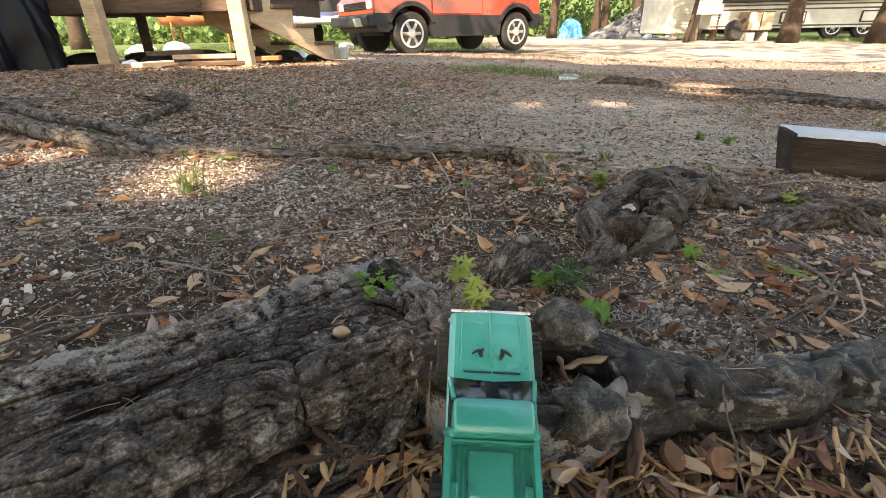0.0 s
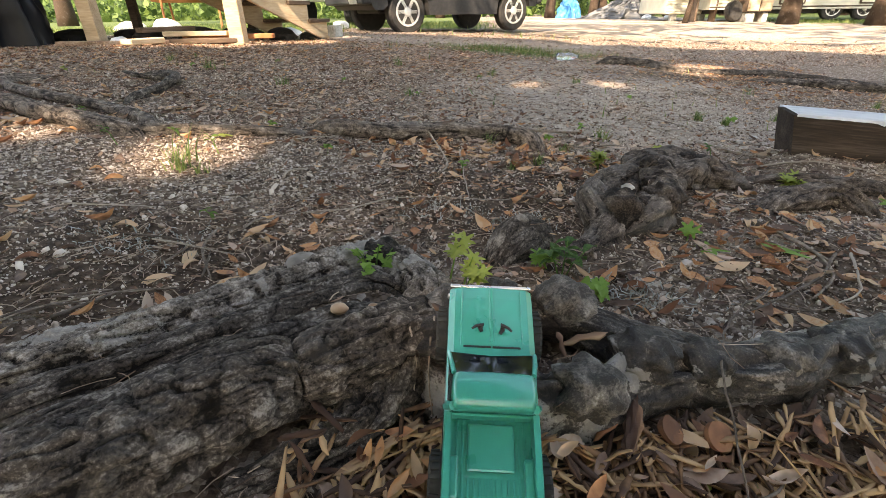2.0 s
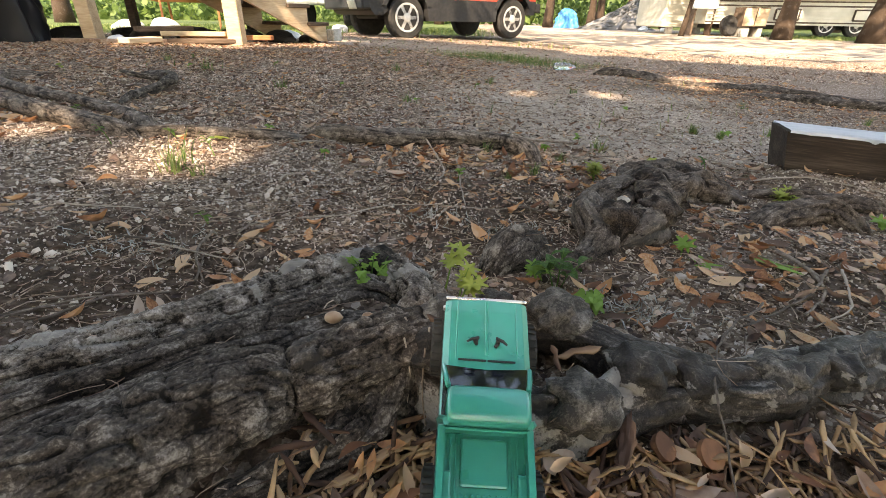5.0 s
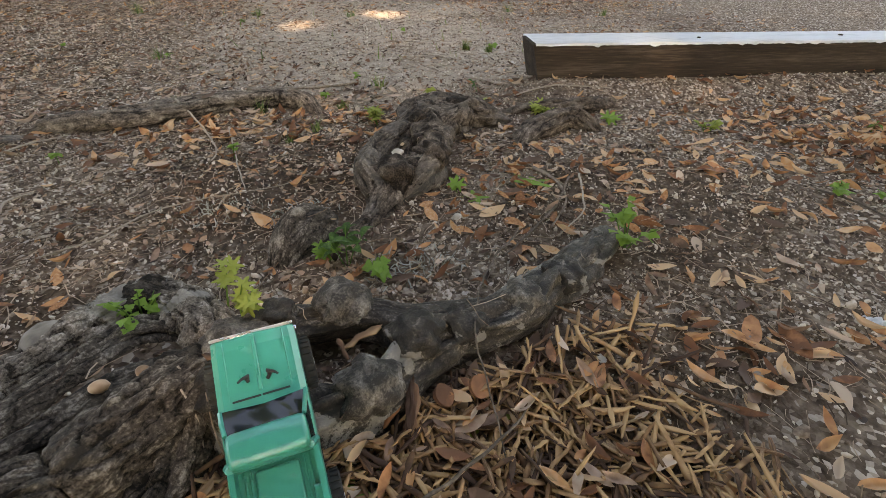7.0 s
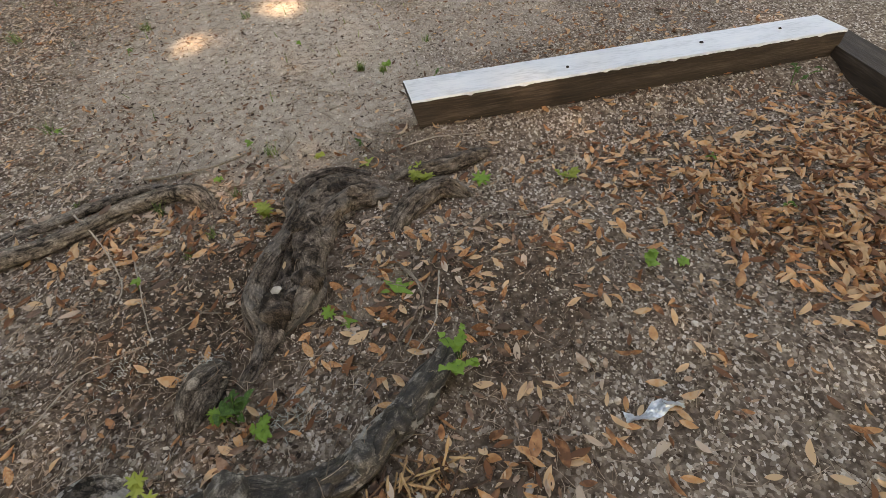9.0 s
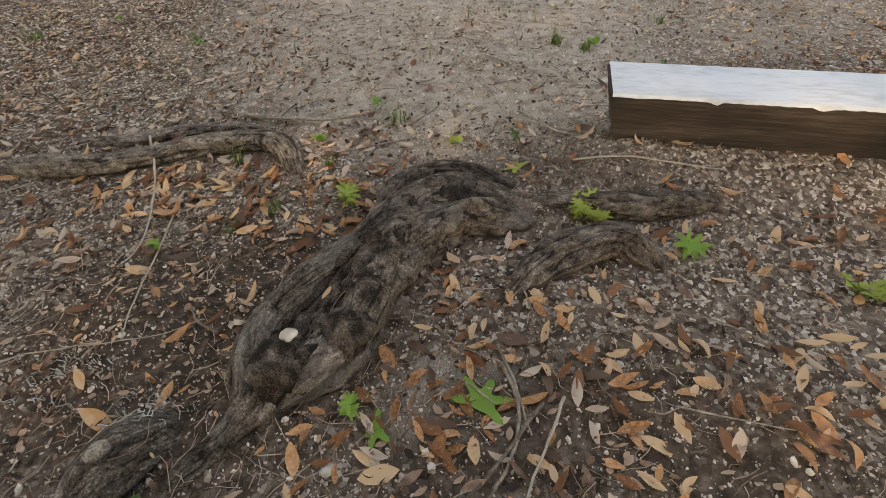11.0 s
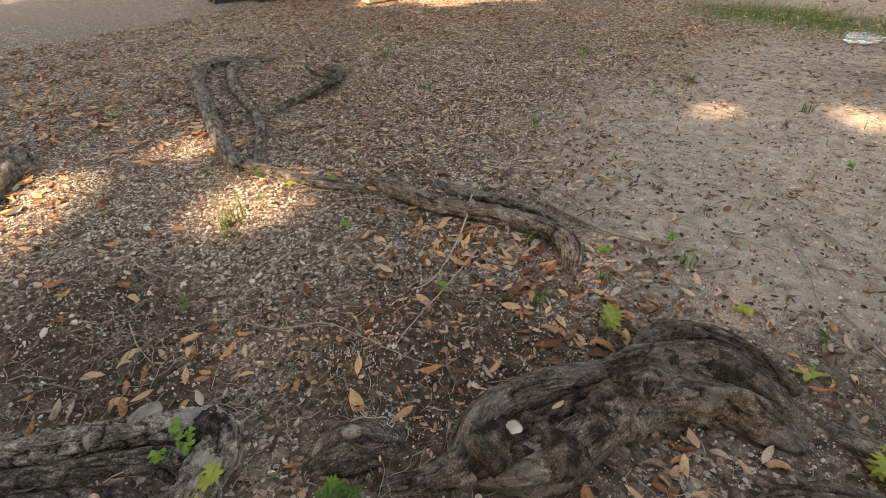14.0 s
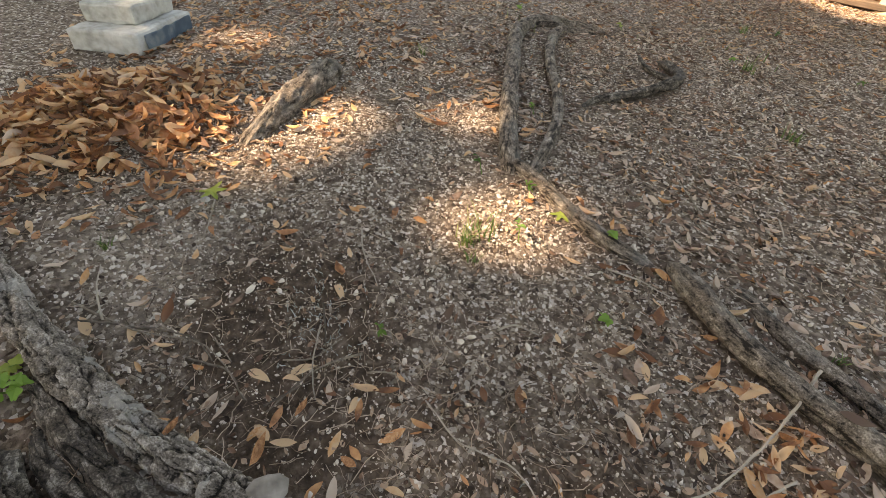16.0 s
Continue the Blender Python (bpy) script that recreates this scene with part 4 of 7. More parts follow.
        part(nm, bm, CHROME, th, "silver bumper")
    bm = bmesh.new()
    box(bm, (0.003, 0.075, 0.0018), (0.0985, 0, 0.0680), 0.0007)
    part("bonnet_trim", bm, CHROME, th, "silver trim strip")
    bm = bmesh.new()
    box(bm, (0.002, 0.044, 0.010), (0.0985, 0, 0.0565), 0.0006)
    for b in range(4):
        box(bm, (0.0012, 0.042, 0.0012), (0.0998, 0, 0.0528 + b * 0.0025), 0.0003)
    part("grille", bm, BLACK_PLASTIC, th)
    for s, turn in ((-1, 25), (1, -35)):
        bm = bmesh.new()
        tube(bm, [(0, 0, 0), (0, 0, 0.003), (0.0005, 0.002 * s, 0.0055), (0.0015, -0.004 * s, 0.006), (0.001, -0.0085 * s, 0.0055)], [0.002, 0.0019, 0.0017, 0.0014, 0.0009], 8)
        box(bm, (0.006, 0.003, 0.0025), (-0.003 if s > 0 else -0.001, -0.001 * s, 0.0025), 0.0006)
        part("body_clip", bm, BLACK_PLASTIC, th, "black body clip").matrix_local = pose(0.055, -s * 0.0095, 0.0718, 0, 0, turn)
        bm = bmesh.new()
        box(bm, (0.0018, 0.024, 0.0012), (0.0375, s * 0.0125, 0.0735), 0.0004)
        part("wiper", bm, BLACK_PLASTIC, th, "black wiper")
    # chassis and axles
    bm = bmesh.new()
    box(bm, (0.15, 0.022, 0.012), (0, 0, 0.036), 0.002)
    part("chassis", bm, BLACK_PLASTIC, th)
    for x in (0.0655, -0.0655):
        bm = bmesh.new()
        tube(bm, [(x, -0.035, 0.026), (x, 0.035, 0.026)], [0.004, 0.004], 10)
        box(bm, (0.014, 0.014, 0.013), (x, 0.006, 0.026), 0.004, segments=2)
        part("axle", bm, BLACK_PLASTIC, th)
        for s in (-1, 1):
            rot = Matrix.Rotation(radians(-90 * s), 4, "X")
            bm = bmesh.new()
            lathe(bm, [(0.016, -0.009), (0.0225, -0.0095), (0.0255, -0.007), (0.0262, 0.0), (0.0255, 0.007), (0.0225, 0.0095), (0.016, 0.009)], 36)
            for t in range(24):
                for zz in (-0.0045, 0.0045):
                    q = Matrix.Rotation(2 * math.pi * (t + (0.5 if zz > 0 else 0)) / 24, 4, "Z") @ Matrix.Translation((0.0263, 0, zz))
                    box(bm, (0.0022, 0.0032, 0.0075), (0, 0, 0), 0.0, q)
            wh = part("wheel", bm, RUBBER, th, "knobbly black rubber tyre")
            wh.matrix_local = Matrix.Translation((x, s * 0.0395, 0.0275)) @ rot
            bm = bmesh.new()
            lathe(bm, [(0.0155, 0.0055), (0.016, 0.0085), (0.0148, 0.0088), (0.0138, 0.006), (0.006, 0.0055), (0.005, 0.0095), (0.002, 0.0098)], 24)
            for t in range(8):
                q = Matrix.Rotation(2 * math.pi * t / 8, 4, "Z") @ Matrix.Translation((0.0098, 0, 0.0066))
                box(bm, (0.009, 0.0032, 0.0016), (0, 0, 0), 0.0004, q)
            part("rim", bm, CHROME, wh, "silver spoked rim")
    return th


toy_truck(pose(0.288, 0.698, 0.031, 0, 0, 89.7) @ pose(0, 0, 0, 2.6, -29.8, 0))

# ---- small things on the ground ----
def surface(x, y):
    return np.maximum(ground(x, y), root_top(x, y))


def sz(x, y):
    return float(surface(np.array([x]), np.array([y]))[0])


def leaf_shape(bend, fold, twist, width=0.30, tip=0.5, wave=0.0):
    """A narrow pointed leaf, one long; three rows of points, twelve quads."""
    v = []
    prof = [0.05, 0.52 + 0.2 * tip, 0.86, 1.0, 0.9, 0.62 - 0.12 * tip, 0.04]
    for i in range(7):
        s = i / 6
        x, z = s - 0.5, bend * (4 * (s - 0.5) ** 2) + wave * math.sin(7 * s)
        t = twist * (s - 0.5)
        w = width / 2 * prof[i]
        for c in (-1, 0, 1):
            y, zz = c * w, abs(c) * fold * w
            v.append((x, y * math.cos(t) - zz * math.sin(t), z + y * math.sin(t) + zz * math.cos(t)))
    f = [(i * 3 + c, i * 3 + 3 + c, i * 3 + 4 + c, i * 3 + 1 + c) for i in range(6) for c in (0, 1)]
    return np.array(v), np.array(f)


LEAVES = [leaf_shape(0.10, 0.5, 0.3), leaf_shape(-0.12, 0.35, -0.5, 0.34), leaf_shape(0.18, 0.9, 0.6, 0.3), leaf_shape(0.05, -0.3, 0.2, 0.38, 0.2),
          leaf_shape(-0.2, 0.8, 0.9, 0.32), leaf_shape(0.08, 0.2, -0.3, 0.42, 0.7, 0.03), leaf_shape(0.3, 1.2, -0.8, 0.3)]


def leaf_density(x, y):
    """Leaves per square metre."""
    d = 150 + 0 * x
    d = d + 260 * bump_mask(x, y, 1.15, 1.15, 0.3, 0.3) + 750 * np.clip((x - 1.5 + 0.25 * (y - 0.8)) / 0.4, 0, 1) * np.clip((1.62 - y - 0.22 * (x - 1.2)) / 0.3, 0, 1)
    d = d + 380 * bump_mask(x, y, 0.85, 1.25, 0.3, 0.22) + 420 * bump_mask(x, y, 0.7, 1.0, 0.28, 0.16)
    d = d + 420 * bump_mask(x, y, 0.75, 0.7, 0.2, 0.12) + 420 * bump_mask(x, y, 0.4, 1.6, 0.35, 0.2)
    d = d + 3600 * bump_mask(x, y, -1.1, 0.6, 0.3, 0.33) + 2200 * np.clip((x - 1.62 + 0.2 * (y - 0.8)) / 0.25, 0, 1) * np.clip((1.5 - y - 0.22 * (x - 1.2)) / 0.25, 0, 1) + 500 * bump_mask(x, y, 2.1, 2.0, 0.6, 0.4) + 60 * bump_mask(x, y, 0.1, 1.1, 0.4, 0.2)
    d = d + 520 * np.clip((2.75 - x) / 0.4, 0, 1) * np.clip((y - 1.75) / 0.3, 0, 1) * np.clip((0.55 - x) / 0.3, 0, 1)
    d = d + 380 * np.clip((y - 3.0) / 0.4, 0, 1) + 420 * np.clip((-0.9 - x) / 0.3, 0, 1)
    d = d + 420 * bump_mask(x, y, 0.3, 1.3, 0.3, 0.25) + 500 * bump_mask(x, y, 0.35, 1.65, 0.3, 0.16) + 300 * bump_mask(x, y, 0.7, 1.75, 0.5, 0.2)
    d = d + 600 * bump_mask(x, y, 1.6, 1.95, 0.5, 0.2) + 1500 * bump_mask(x, y, 0.58, 1.30, 0.05, 0.08)
    d = d + 450 * bump_mask(x, y, -0.3, 2.1, 0.9, 0.5) + 500 * bump_mask(x, y, 0.75, 0.62, 0.4, 0.08)
    d = d * (1 - 0.8 * np.clip(bump_mask(x, y, 0.95, 2.6, 0.5, 0.7), 0, 1)) * (1 - 0.75 * bump_mask(x, y, -0.3, 1.3, 0.3, 0.25))
    return d * (0.4 + 1.2 * np.clip(value_noise(x, y, 0.22) + 0.5, 0, 1))


def pick_places(n, lo, hi, density, most):
    x, y = rng.uniform(lo[0], hi[0], n), rng.uniform(lo[1], hi[1], n)
    keep = rng.random(n) * most < density(x, y)
    return x[keep], y[keep]


AREA = (3.2 + 3.6) * (5.6 - 0.25)
lx, ly = pick_places(int(AREA * 4000), (-3.6, 0.25), (3.2, 5.6), leaf_density, 4000)
off_root = root_top(lx, ly, 0.012) < ground(lx, ly) + 0.012
keep = off_root | (rng.random(len(lx)) < 0.02)
lx, ly = lx[keep], ly[keep]
heap = 0.05 * bump_mask(lx, ly, -1.1, 0.6, 0.28, 0.31) + 0.012 * bump_mask(lx, ly, 1.7, 0.8, 0.5, 0.5)
lz = surface(lx, ly) + 0.005 + heap * rng.random(len(lx))
tilt = np.where(heap > 0.01, 0.6, 0.3)
size = rng.uniform(0.024, 0.05, len(lx)) * np.where(ly > 1.95, 0.72, 1) * np.where((bump_mask(lx, ly, 0.25, 1.25, 0.32, 0.28) > 0.4) & (rng.random(len(lx)) < 0.75), 0.5, 1) * np.where(bump_mask(lx, ly, -1.1, 0.6, 0.3, 0.33) > 0.5, 1.35, 1) * np.where(rng.random(len(lx)) < 0.15, 1.3, 1)
old = rng.random(len(lx)) < np.clip(0.25 + 0.6 * (ly > 1.75) * (lx < 1.5) - 0.25 * (lx > 1.2) * (ly < 1.8) - 0.6 * bump_mask(lx, ly, -1.1, 0.6, 0.32, 0.35), 0.03, 0.8)
turns = euler_matrices(rng.normal(0, 1, len(lx)) * tilt, rng.normal(0, 1, len(lx)) * tilt * 0.7, rng.uniform(0, 2 * np.pi, len(lx)))
P = np.stack([lx, ly, lz], -1)
single = (~old) & (lx > 0.55) & (lx < 1.2) & (ly > 0.85) & (ly < 1.5)
single &= np.cumsum(single) <= 170
S3 = np.repeat(size[:, None], 3, 1)
for who, mat, nm, lab in ((~old & ~single, DRY_LEAF, "leaf_litter", "fallen orange-brown dry leaves scattered over the soil"), (old, OLD_LEAF, "weathered_litter", "weathered grey-brown leaf litter over the yard")):
    strewn(nm, LEAVES, P[who], turns[who], S3[who], mat, lab, "leaf litter")
leaf_meshes = [array_mesh("fallen_leaf", v, f, DRY_LEAF_SINGLE) for v, f in LEAVES]
for n in np.nonzero(single)[0]:
    ob = new("fallen_leaf", leaf_meshes[n % len(leaf_meshes)])
    m = np.eye(4)
    m[:3, :3], m[:3, 3] = turns[n] * size[n], P[n]
    ob.matrix_world = Matrix(m)
    tagged(ob, "dry orange-brown leaf fallen on gravelly soil", "leaf", "fallen leaves beside the root hump")

for n, (x, y, k, yaw) in enumerate(((-0.127, 0.76, 0.03, 20), (-0.115, 0.77, 0.034, 95), (-0.077, 0.80, 0.036, 140), (-0.068, 0.818, 0.04, 150), (-0.06, 0.905, 0.036, 120), (-0.057, 0.915, 0.04, 30), (-0.03, 0.909, 0.05, 150),
                                    (-0.034, 0.944, 0.042, 70), (-0.155, 0.982, 0.05, 95), (-0.084, 0.974, 0.034, 140), (0.0, 1.1, 0.045, 100), (-0.43, 0.712, 0.035, 60), (0.02, 1.03, 0.03, 40))):
    ob = new("fallen_leaf", leaf_meshes[n % len(leaf_meshes)])
    ob.matrix_world = pose(x, y, sz(x, y) + 0.006, 8, -6, yaw) @ Matrix.Scale(k, 4)
    tagged(ob, "dry orange-brown leaf fallen on dark soil", "leaf", "fallen leaves on dark soil")

# broken leaf crumbs and decayed bits between the leaves
def crumb_density(x, y):
    d = 0.16 + 0.75 * bump_mask(x, y, 0.4, 1.35, 0.45, 0.35) + 0.7 * bump_mask(x, y, 0.85, 1.2, 0.4, 0.3) + 0.5 * bump_mask(x, y, 0.55, 1.0, 0.4, 0.14) + 0.4 * bump_mask(x, y, 0.4, 1.75, 0.6, 0.2)
    d = d + 0.5 * bump_mask(x, y, -0.3, 0.95, 0.4, 0.25) + 0.5 * bump_mask(x, y, -0.3, 2.2, 1.3, 0.6) + 0.4 * np.clip((x - 1.1) / 0.3, 0, 1) * np.clip((1.6 - y) / 0.2, 0, 1)
    return np.clip(d, 0, 1) * (0.4 + 1.2 * np.clip(value_noise(x + 17, y, 0.12) + 0.5, 0, 1))


qx, qy = pick_places(30000, (-1.9, 0.5), (2.4, 3.2), crumb_density, 1.6)
keep = root_top(qx, qy, 0.0) < ground(qx, qy) + 0.004
qx, qy = qx[keep], qy[keep]
strewn("leaf_crumbs", [LEAVES[0], LEAVES[3], LEAVES[5], LEAVES[2]], np.stack([qx, qy, ground(qx, qy) + 0.004], -1), euler_matrices(rng.normal(0, 0.35, len(qx)), rng.normal(0, 0.3, len(qx)), rng.uniform(0, 6.3, len(qx))),
       np.stack([rng.uniform(0.007, 0.024, len(qx)), rng.uniform(0.012, 0.03, len(qx)), rng.uniform(0.01, 0.02, len(qx))], -1), LEAF_CRUMB, "reddish-brown broken leaf crumbs over dark soil", "leaf litter")

# far litter: coarser
fx, fy = rng.uniform(-4, 7, 14000), rng.uniform(5.3, 10.5, 14000)
keep = rng.random(14000) < (0.6 - 0.55 * np.clip(sand_mask(fx, fy), 0, 1)) * np.clip((10.5 - fy) / 4, 0, 1)
fx, fy = fx[keep], fy[keep]
strewn("far_litter", LEAVES, np.stack([fx, fy, ground(fx, fy) + 0.006], -1), euler_matrices(rng.normal(0, 0.3, len(fx)), rng.normal(0, 0.3, len(fx)), rng.uniform(0, 6.3, len(fx))),
       np.repeat(rng.uniform(0.025, 0.055, len(fx))[:, None], 3, 1), OLD_LEAF, "weathered leaf litter across the far yard", "leaf litter")

# gravel
def pebble_shape(seed):
    bm = bmesh.new()
    bmesh.ops.create_icosphere(bm, subdivisions=1, radius=0.5)
    r = random.Random(seed)
    for v in bm.verts:
        v.co *= r.uniform(0.6, 1.25)
    v = np.array([q.co[:] for q in bm.verts])
    f = np.array([[q.index for q in t.verts] for t in bm.faces])
    bm.free()
    return v, f


PEBBLES = [pebble_shape(s) for s in range(8)]


def gravel_density(x, y):
    d = 1.0 - 0.3 * np.clip(sand_mask(x, y), 0, 1) - 0.35 * np.clip(humus_mask(x, y), 0, 1)
    d = d * (0.5 + 0.9 * np.clip(value_noise(x, y, 0.3) + 0.5, 0, 1)) + 0.5 * bump_mask(x, y, -0.25, 1.3, 0.5, 0.4) + 0.3 * bump_mask(x, y, 1.3, 0.8, 0.3, 0.3)
    return np.clip(d, 0.05, 1.3) * np.clip((4.2 - y) / 1.2, 0.2, 1)


px, py = pick_places(94000, (-1.6, 0.1), (2.5, 4.2), gravel_density, 1.3)
keep = root_top(px, py, 0.0) < ground(px, py)
px, py = px[keep], py[keep]
ps = np.exp(rng.normal(-5.28, 0.42, len(px)))
ps = np.minimum(ps, 0.018)
strewn("gravel", PEBBLES, np.stack([px, py, ground(px, py) + ps * 0.12], -1), euler_matrices(*rng.uniform(0, 6.3, (3, len(px)))),
       np.stack([ps * 1.3, ps * 0.9, ps * 0.62], -1), PEBBLE, "pale tan gravel pressed into sandy soil", "gravel")

# fine grit round the roots
gx2, gy2 = pick_places(60000, (-1.0, 0.6), (1.4, 1.9), lambda x, y: 0.45 + 0.55 * np.clip(value_noise(x + 3, y, 0.14) * 1.6 + 0.5, 0, 1), 1.0)
keep = root_top(gx2, gy2, 0.0) < ground(gx2, gy2)
gx2, gy2 = gx2[keep], gy2[keep]
gr = random.Random(4)
GRIT = []
for s in range(6):
    q = np.array([(0.5, 0, 0), (-0.5, 0, 0), (0, 0.5, 0), (0, -0.5, 0), (0, 0, 0.5), (0, 0, -0.5)]) * np.array([[gr.uniform(0.6, 1.3)] for _ in range(6)])
    GRIT.append((q, np.array([(0, 2, 4), (2, 1, 4), (1, 3, 4), (3, 0, 4), (2, 0, 5), (1, 2, 5), (3, 1, 5), (0, 3, 5)])))
gs = np.minimum(np.exp(rng.normal(-5.75, 0.35, len(gx2))), 0.009)
strewn("grit", GRIT, np.stack([gx2, gy2, ground(gx2, gy2) + gs * 0.15], -1), euler_matrices(*rng.uniform(0, 6.3, (3, len(gx2)))),
       np.stack([gs * 1.3, gs, gs * 0.8], -1), GRIT_STONE, "fine pale grit over dark soil", "gravel")

# straw, needles and root hairs
def straw_shape(seed):
    r = random.Random(seed)
    pts = np.array([(x, 0.12 * r.uniform(-1, 1) * (1 if 0.05 < abs(x) else 0.4), 0.05 * r.uniform(0, 1)) for x in (-0.5, -0.17, 0.17, 0.5)])
    v, f = [], []
    for i, p in enumerate(pts):
        for k in range(3):
            a = 2 * math.pi * k / 3
            v.append(p + np.array((0, 0.018 * math.cos(a), 0.018 * math.sin(a))))
    for i in range(3):
        for k in range(3):
            f.append((i * 3 + k, i * 3 + (k + 1) % 3, i * 3 + 3 + (k + 1) % 3, i * 3 + 3 + k))
    return np.array(v), np.array(f)


STRAWS = [straw_shape(s) for s in range(9)]


def straw_density(x, y):
    d = 0.3 + 0.8 * bump_mask(x, y, 0.25, 1.25, 0.4, 0.35) + 0.6 * bump_mask(x, y, 0.5, 1.05, 0.4, 0.2) + 1.0 * bump_mask(x, y, -0.1, 0.93, 0.3, 0.18)
    d = d + 0.5 * bump_mask(x, y, 1.1, 1.65, 0.5, 0.2) + 0.6 * bump_mask(x, y, 1.0, 0.75, 0.25, 0.2) + 0.35 * np.clip((y - 1.8) / 0.3, 0, 1) + 0.5 * bump_mask(x, y, 0.55, 0.62, 0.35, 0.14)
    return np.clip(d * (1 - 0.4 * np.clip(sand_mask(x, y), 0, 1)) * (0.3 + 1.4 * np.clip(value_noise(x + 9, y, 0.25) + 0.5, 0, 1)), 0, 1.4)


tx, ty = pick_places(80000, (-1.9, 0.3), (2.9, 4.6), straw_density, 1.4)
keep = (root_top(tx, ty, 0.0) < ground(tx, ty) + 0.01) | (rng.random(len(tx)) < 0.04)
tx, ty = tx[keep], ty[keep]
tl = rng.uniform(0.012, 0.06, len(tx))
th_ = rng.uniform(0.6, 1.5, len(tx)) * np.minimum(1, 0.035 / tl)
strewn("straw", STRAWS, np.stack([tx, ty, surface(tx, ty) + 0.003], -1), euler_matrices(rng.normal(0, 0.3, len(tx)), rng.normal(0, 0.16, len(tx)), rng.uniform(0, 6.3, len(tx))),
       np.stack([tl, tl * th_, tl * th_], -1), STRAW, "dry straw, needles and fine root hairs", "straw")

# wood chips under the gnarled root
def chip_shape(seed):
    r = random.Random(seed)
    n, v = 6, []
    for i in range(n):
        s = i / (n - 1)
        w = (0.05 + 0.07 * r.random() * r.random()) * (1 if 0 < i < n - 1 else r.uniform(0.25, 0.8))
        h = 0.009 + 0.009 * r.random()
        oy, oz = 0.025 * r.uniform(-1, 1), 0.03 * r.uniform(-1, 1)
        for (a, b) in ((-1, -1), (1, -1), (1, 1), (-1, 1)):
            v.append((s - 0.5 + 0.05 * r.uniform(-1, 1) * (i in (0, n - 1)), a * w + oy, b * h + oz))
    f = [(i * 4 + k, i * 4 + (k + 1) % 4, i * 4 + 4 + (k + 1) % 4, i * 4 + 4 + k) for i in range(n - 1) for k in range(4)]
    f += [(3, 2, 1, 0), tuple(4 * (n - 1) + k for k in range(4))]
    return np.array(v), np.array(f)


CHIPS = [chip_shape(s) for s in range(12)]


def chip_density(x, y):
    band = np.clip((0.725 + 0.18 * np.clip(x - 0.5, 0, 1) - y) / 0.05, 0, 1) * np.clip((y - 0.36) / 0.1, 0, 1) * np.clip((x - 0.12) / 0.06, 0, 1) * np.clip((0.78 - x) / 0.2, 0, 1)
    return band


cx, cy = pick_places(6000, (0.1, 0.34), (0.85, 0.84), chip_density, 1.0)
keep = root_top(cx, cy, 0.0) < ground(cx, cy) + 0.02
cx, cy = cx[keep], cy[keep]
cl = np.exp(rng.normal(-3.25, 0.5, len(cx)))
cl = np.clip(cl, 0.012, 0.1)
big = cl > 0.045
big &= np.cumsum(big) <= 150
cz = surface(cx, cy) + 0.004 + rng.uniform(0, 0.016, len(cx))
cturn = euler_matrices(rng.normal(0, 0.4, len(cx)), rng.normal(0, 0.22, len(cx)), rng.uniform(0, 6.3, len(cx)))
slim = rng.uniform(0.7, 1.5, len(cx))
CS = np.stack([cl, np.minimum(cl * slim, 0.035), np.minimum(cl, 0.05)], -1)
CP = np.stack([cx, cy, cz], -1)
strewn("wood_shreds", CHIPS, CP[~big], cturn[~big], CS[~big], CHIP, "shredded tan wood mulch below the root", "wood mulch")
chip_meshes = [array_mesh("wood_chip", v, f, CHIP_SINGLE) for v, f in CHIPS]
for n in np.nonzero(big)[0]:
    ob = new("wood_chip", chip_meshes[n % len(chip_meshes)])
    m = np.eye(4)
    m[:3, :3], m[:3, 3] = cturn[n] * CS[n], CP[n]
    ob.matrix_world = Matrix(m)
    tagged(ob, "splintered tan wood chip lying in the mulch", "wood chip", "wood chips below the root")
# tan leaves mixed into the mulch
mx, my = pick_places(260, (0.1, 0.34), (0.9, 0.84), chip_density, 1.0)
keep = root_top(mx, my, 0.0) < ground(mx, my) + 0.02
mx, my = mx[keep], my[keep]
strewn("mulch_leaves", LEAVES, np.stack([mx, my, surface(mx, my) + 0.010 + rng.uniform(0, 0.016, len(mx))], -1), euler_matrices(rng.normal(0, 0.28, len(mx)), rng.normal(0, 0.2, len(mx)), rng.uniform(0, 6.3, len(mx))),
       np.repeat(rng.uniform(0.016, 0.045, len(mx))[:, None], 3, 1), OLD_LEAF, "curled brown leaves mixed with wood mulch", "leaf litter")
mx, my = pick_places(300, (0.1, 0.34), (0.9, 0.84), chip_density, 1.0)
keep = root_top(mx, my, 0.0) < ground(mx, my) + 0.02
mx, my = mx[keep], my[keep]
strewn("mulch_leaves", LEAVES, np.stack([mx, my, surface(mx, my) + 0.018 + rng.uniform(0, 0.01, len(mx))], -1), euler_matrices(rng.normal(0, 0.3, len(mx)), rng.normal(0, 0.25, len(mx)), rng.uniform(0, 6.3, len(mx))),
       np.repeat(rng.uniform(0.02, 0.04, len(mx))[:, None], 3, 1), DRY_LEAF, "curled orange-brown leaves on top of wood mulch", "leaf litter")


def lone_chip(x, y, h, length, width, thick, yaw, tilt=0, mat=None, label="long splintered wood chip on the mulch", shape=3):
    v, f = CHIPS[shape]
    ob = new("wood_chip", array_mesh("wood_chip", v * np.array((length, width * 6, thick * 14)), f, mat or CHIP_SINGLE))
    ob.matrix_world = pose(x, y, gz(x, y) + h, 0, tilt, yaw)
    return tagged(ob, label, "wood chip", "wood chips below the root")


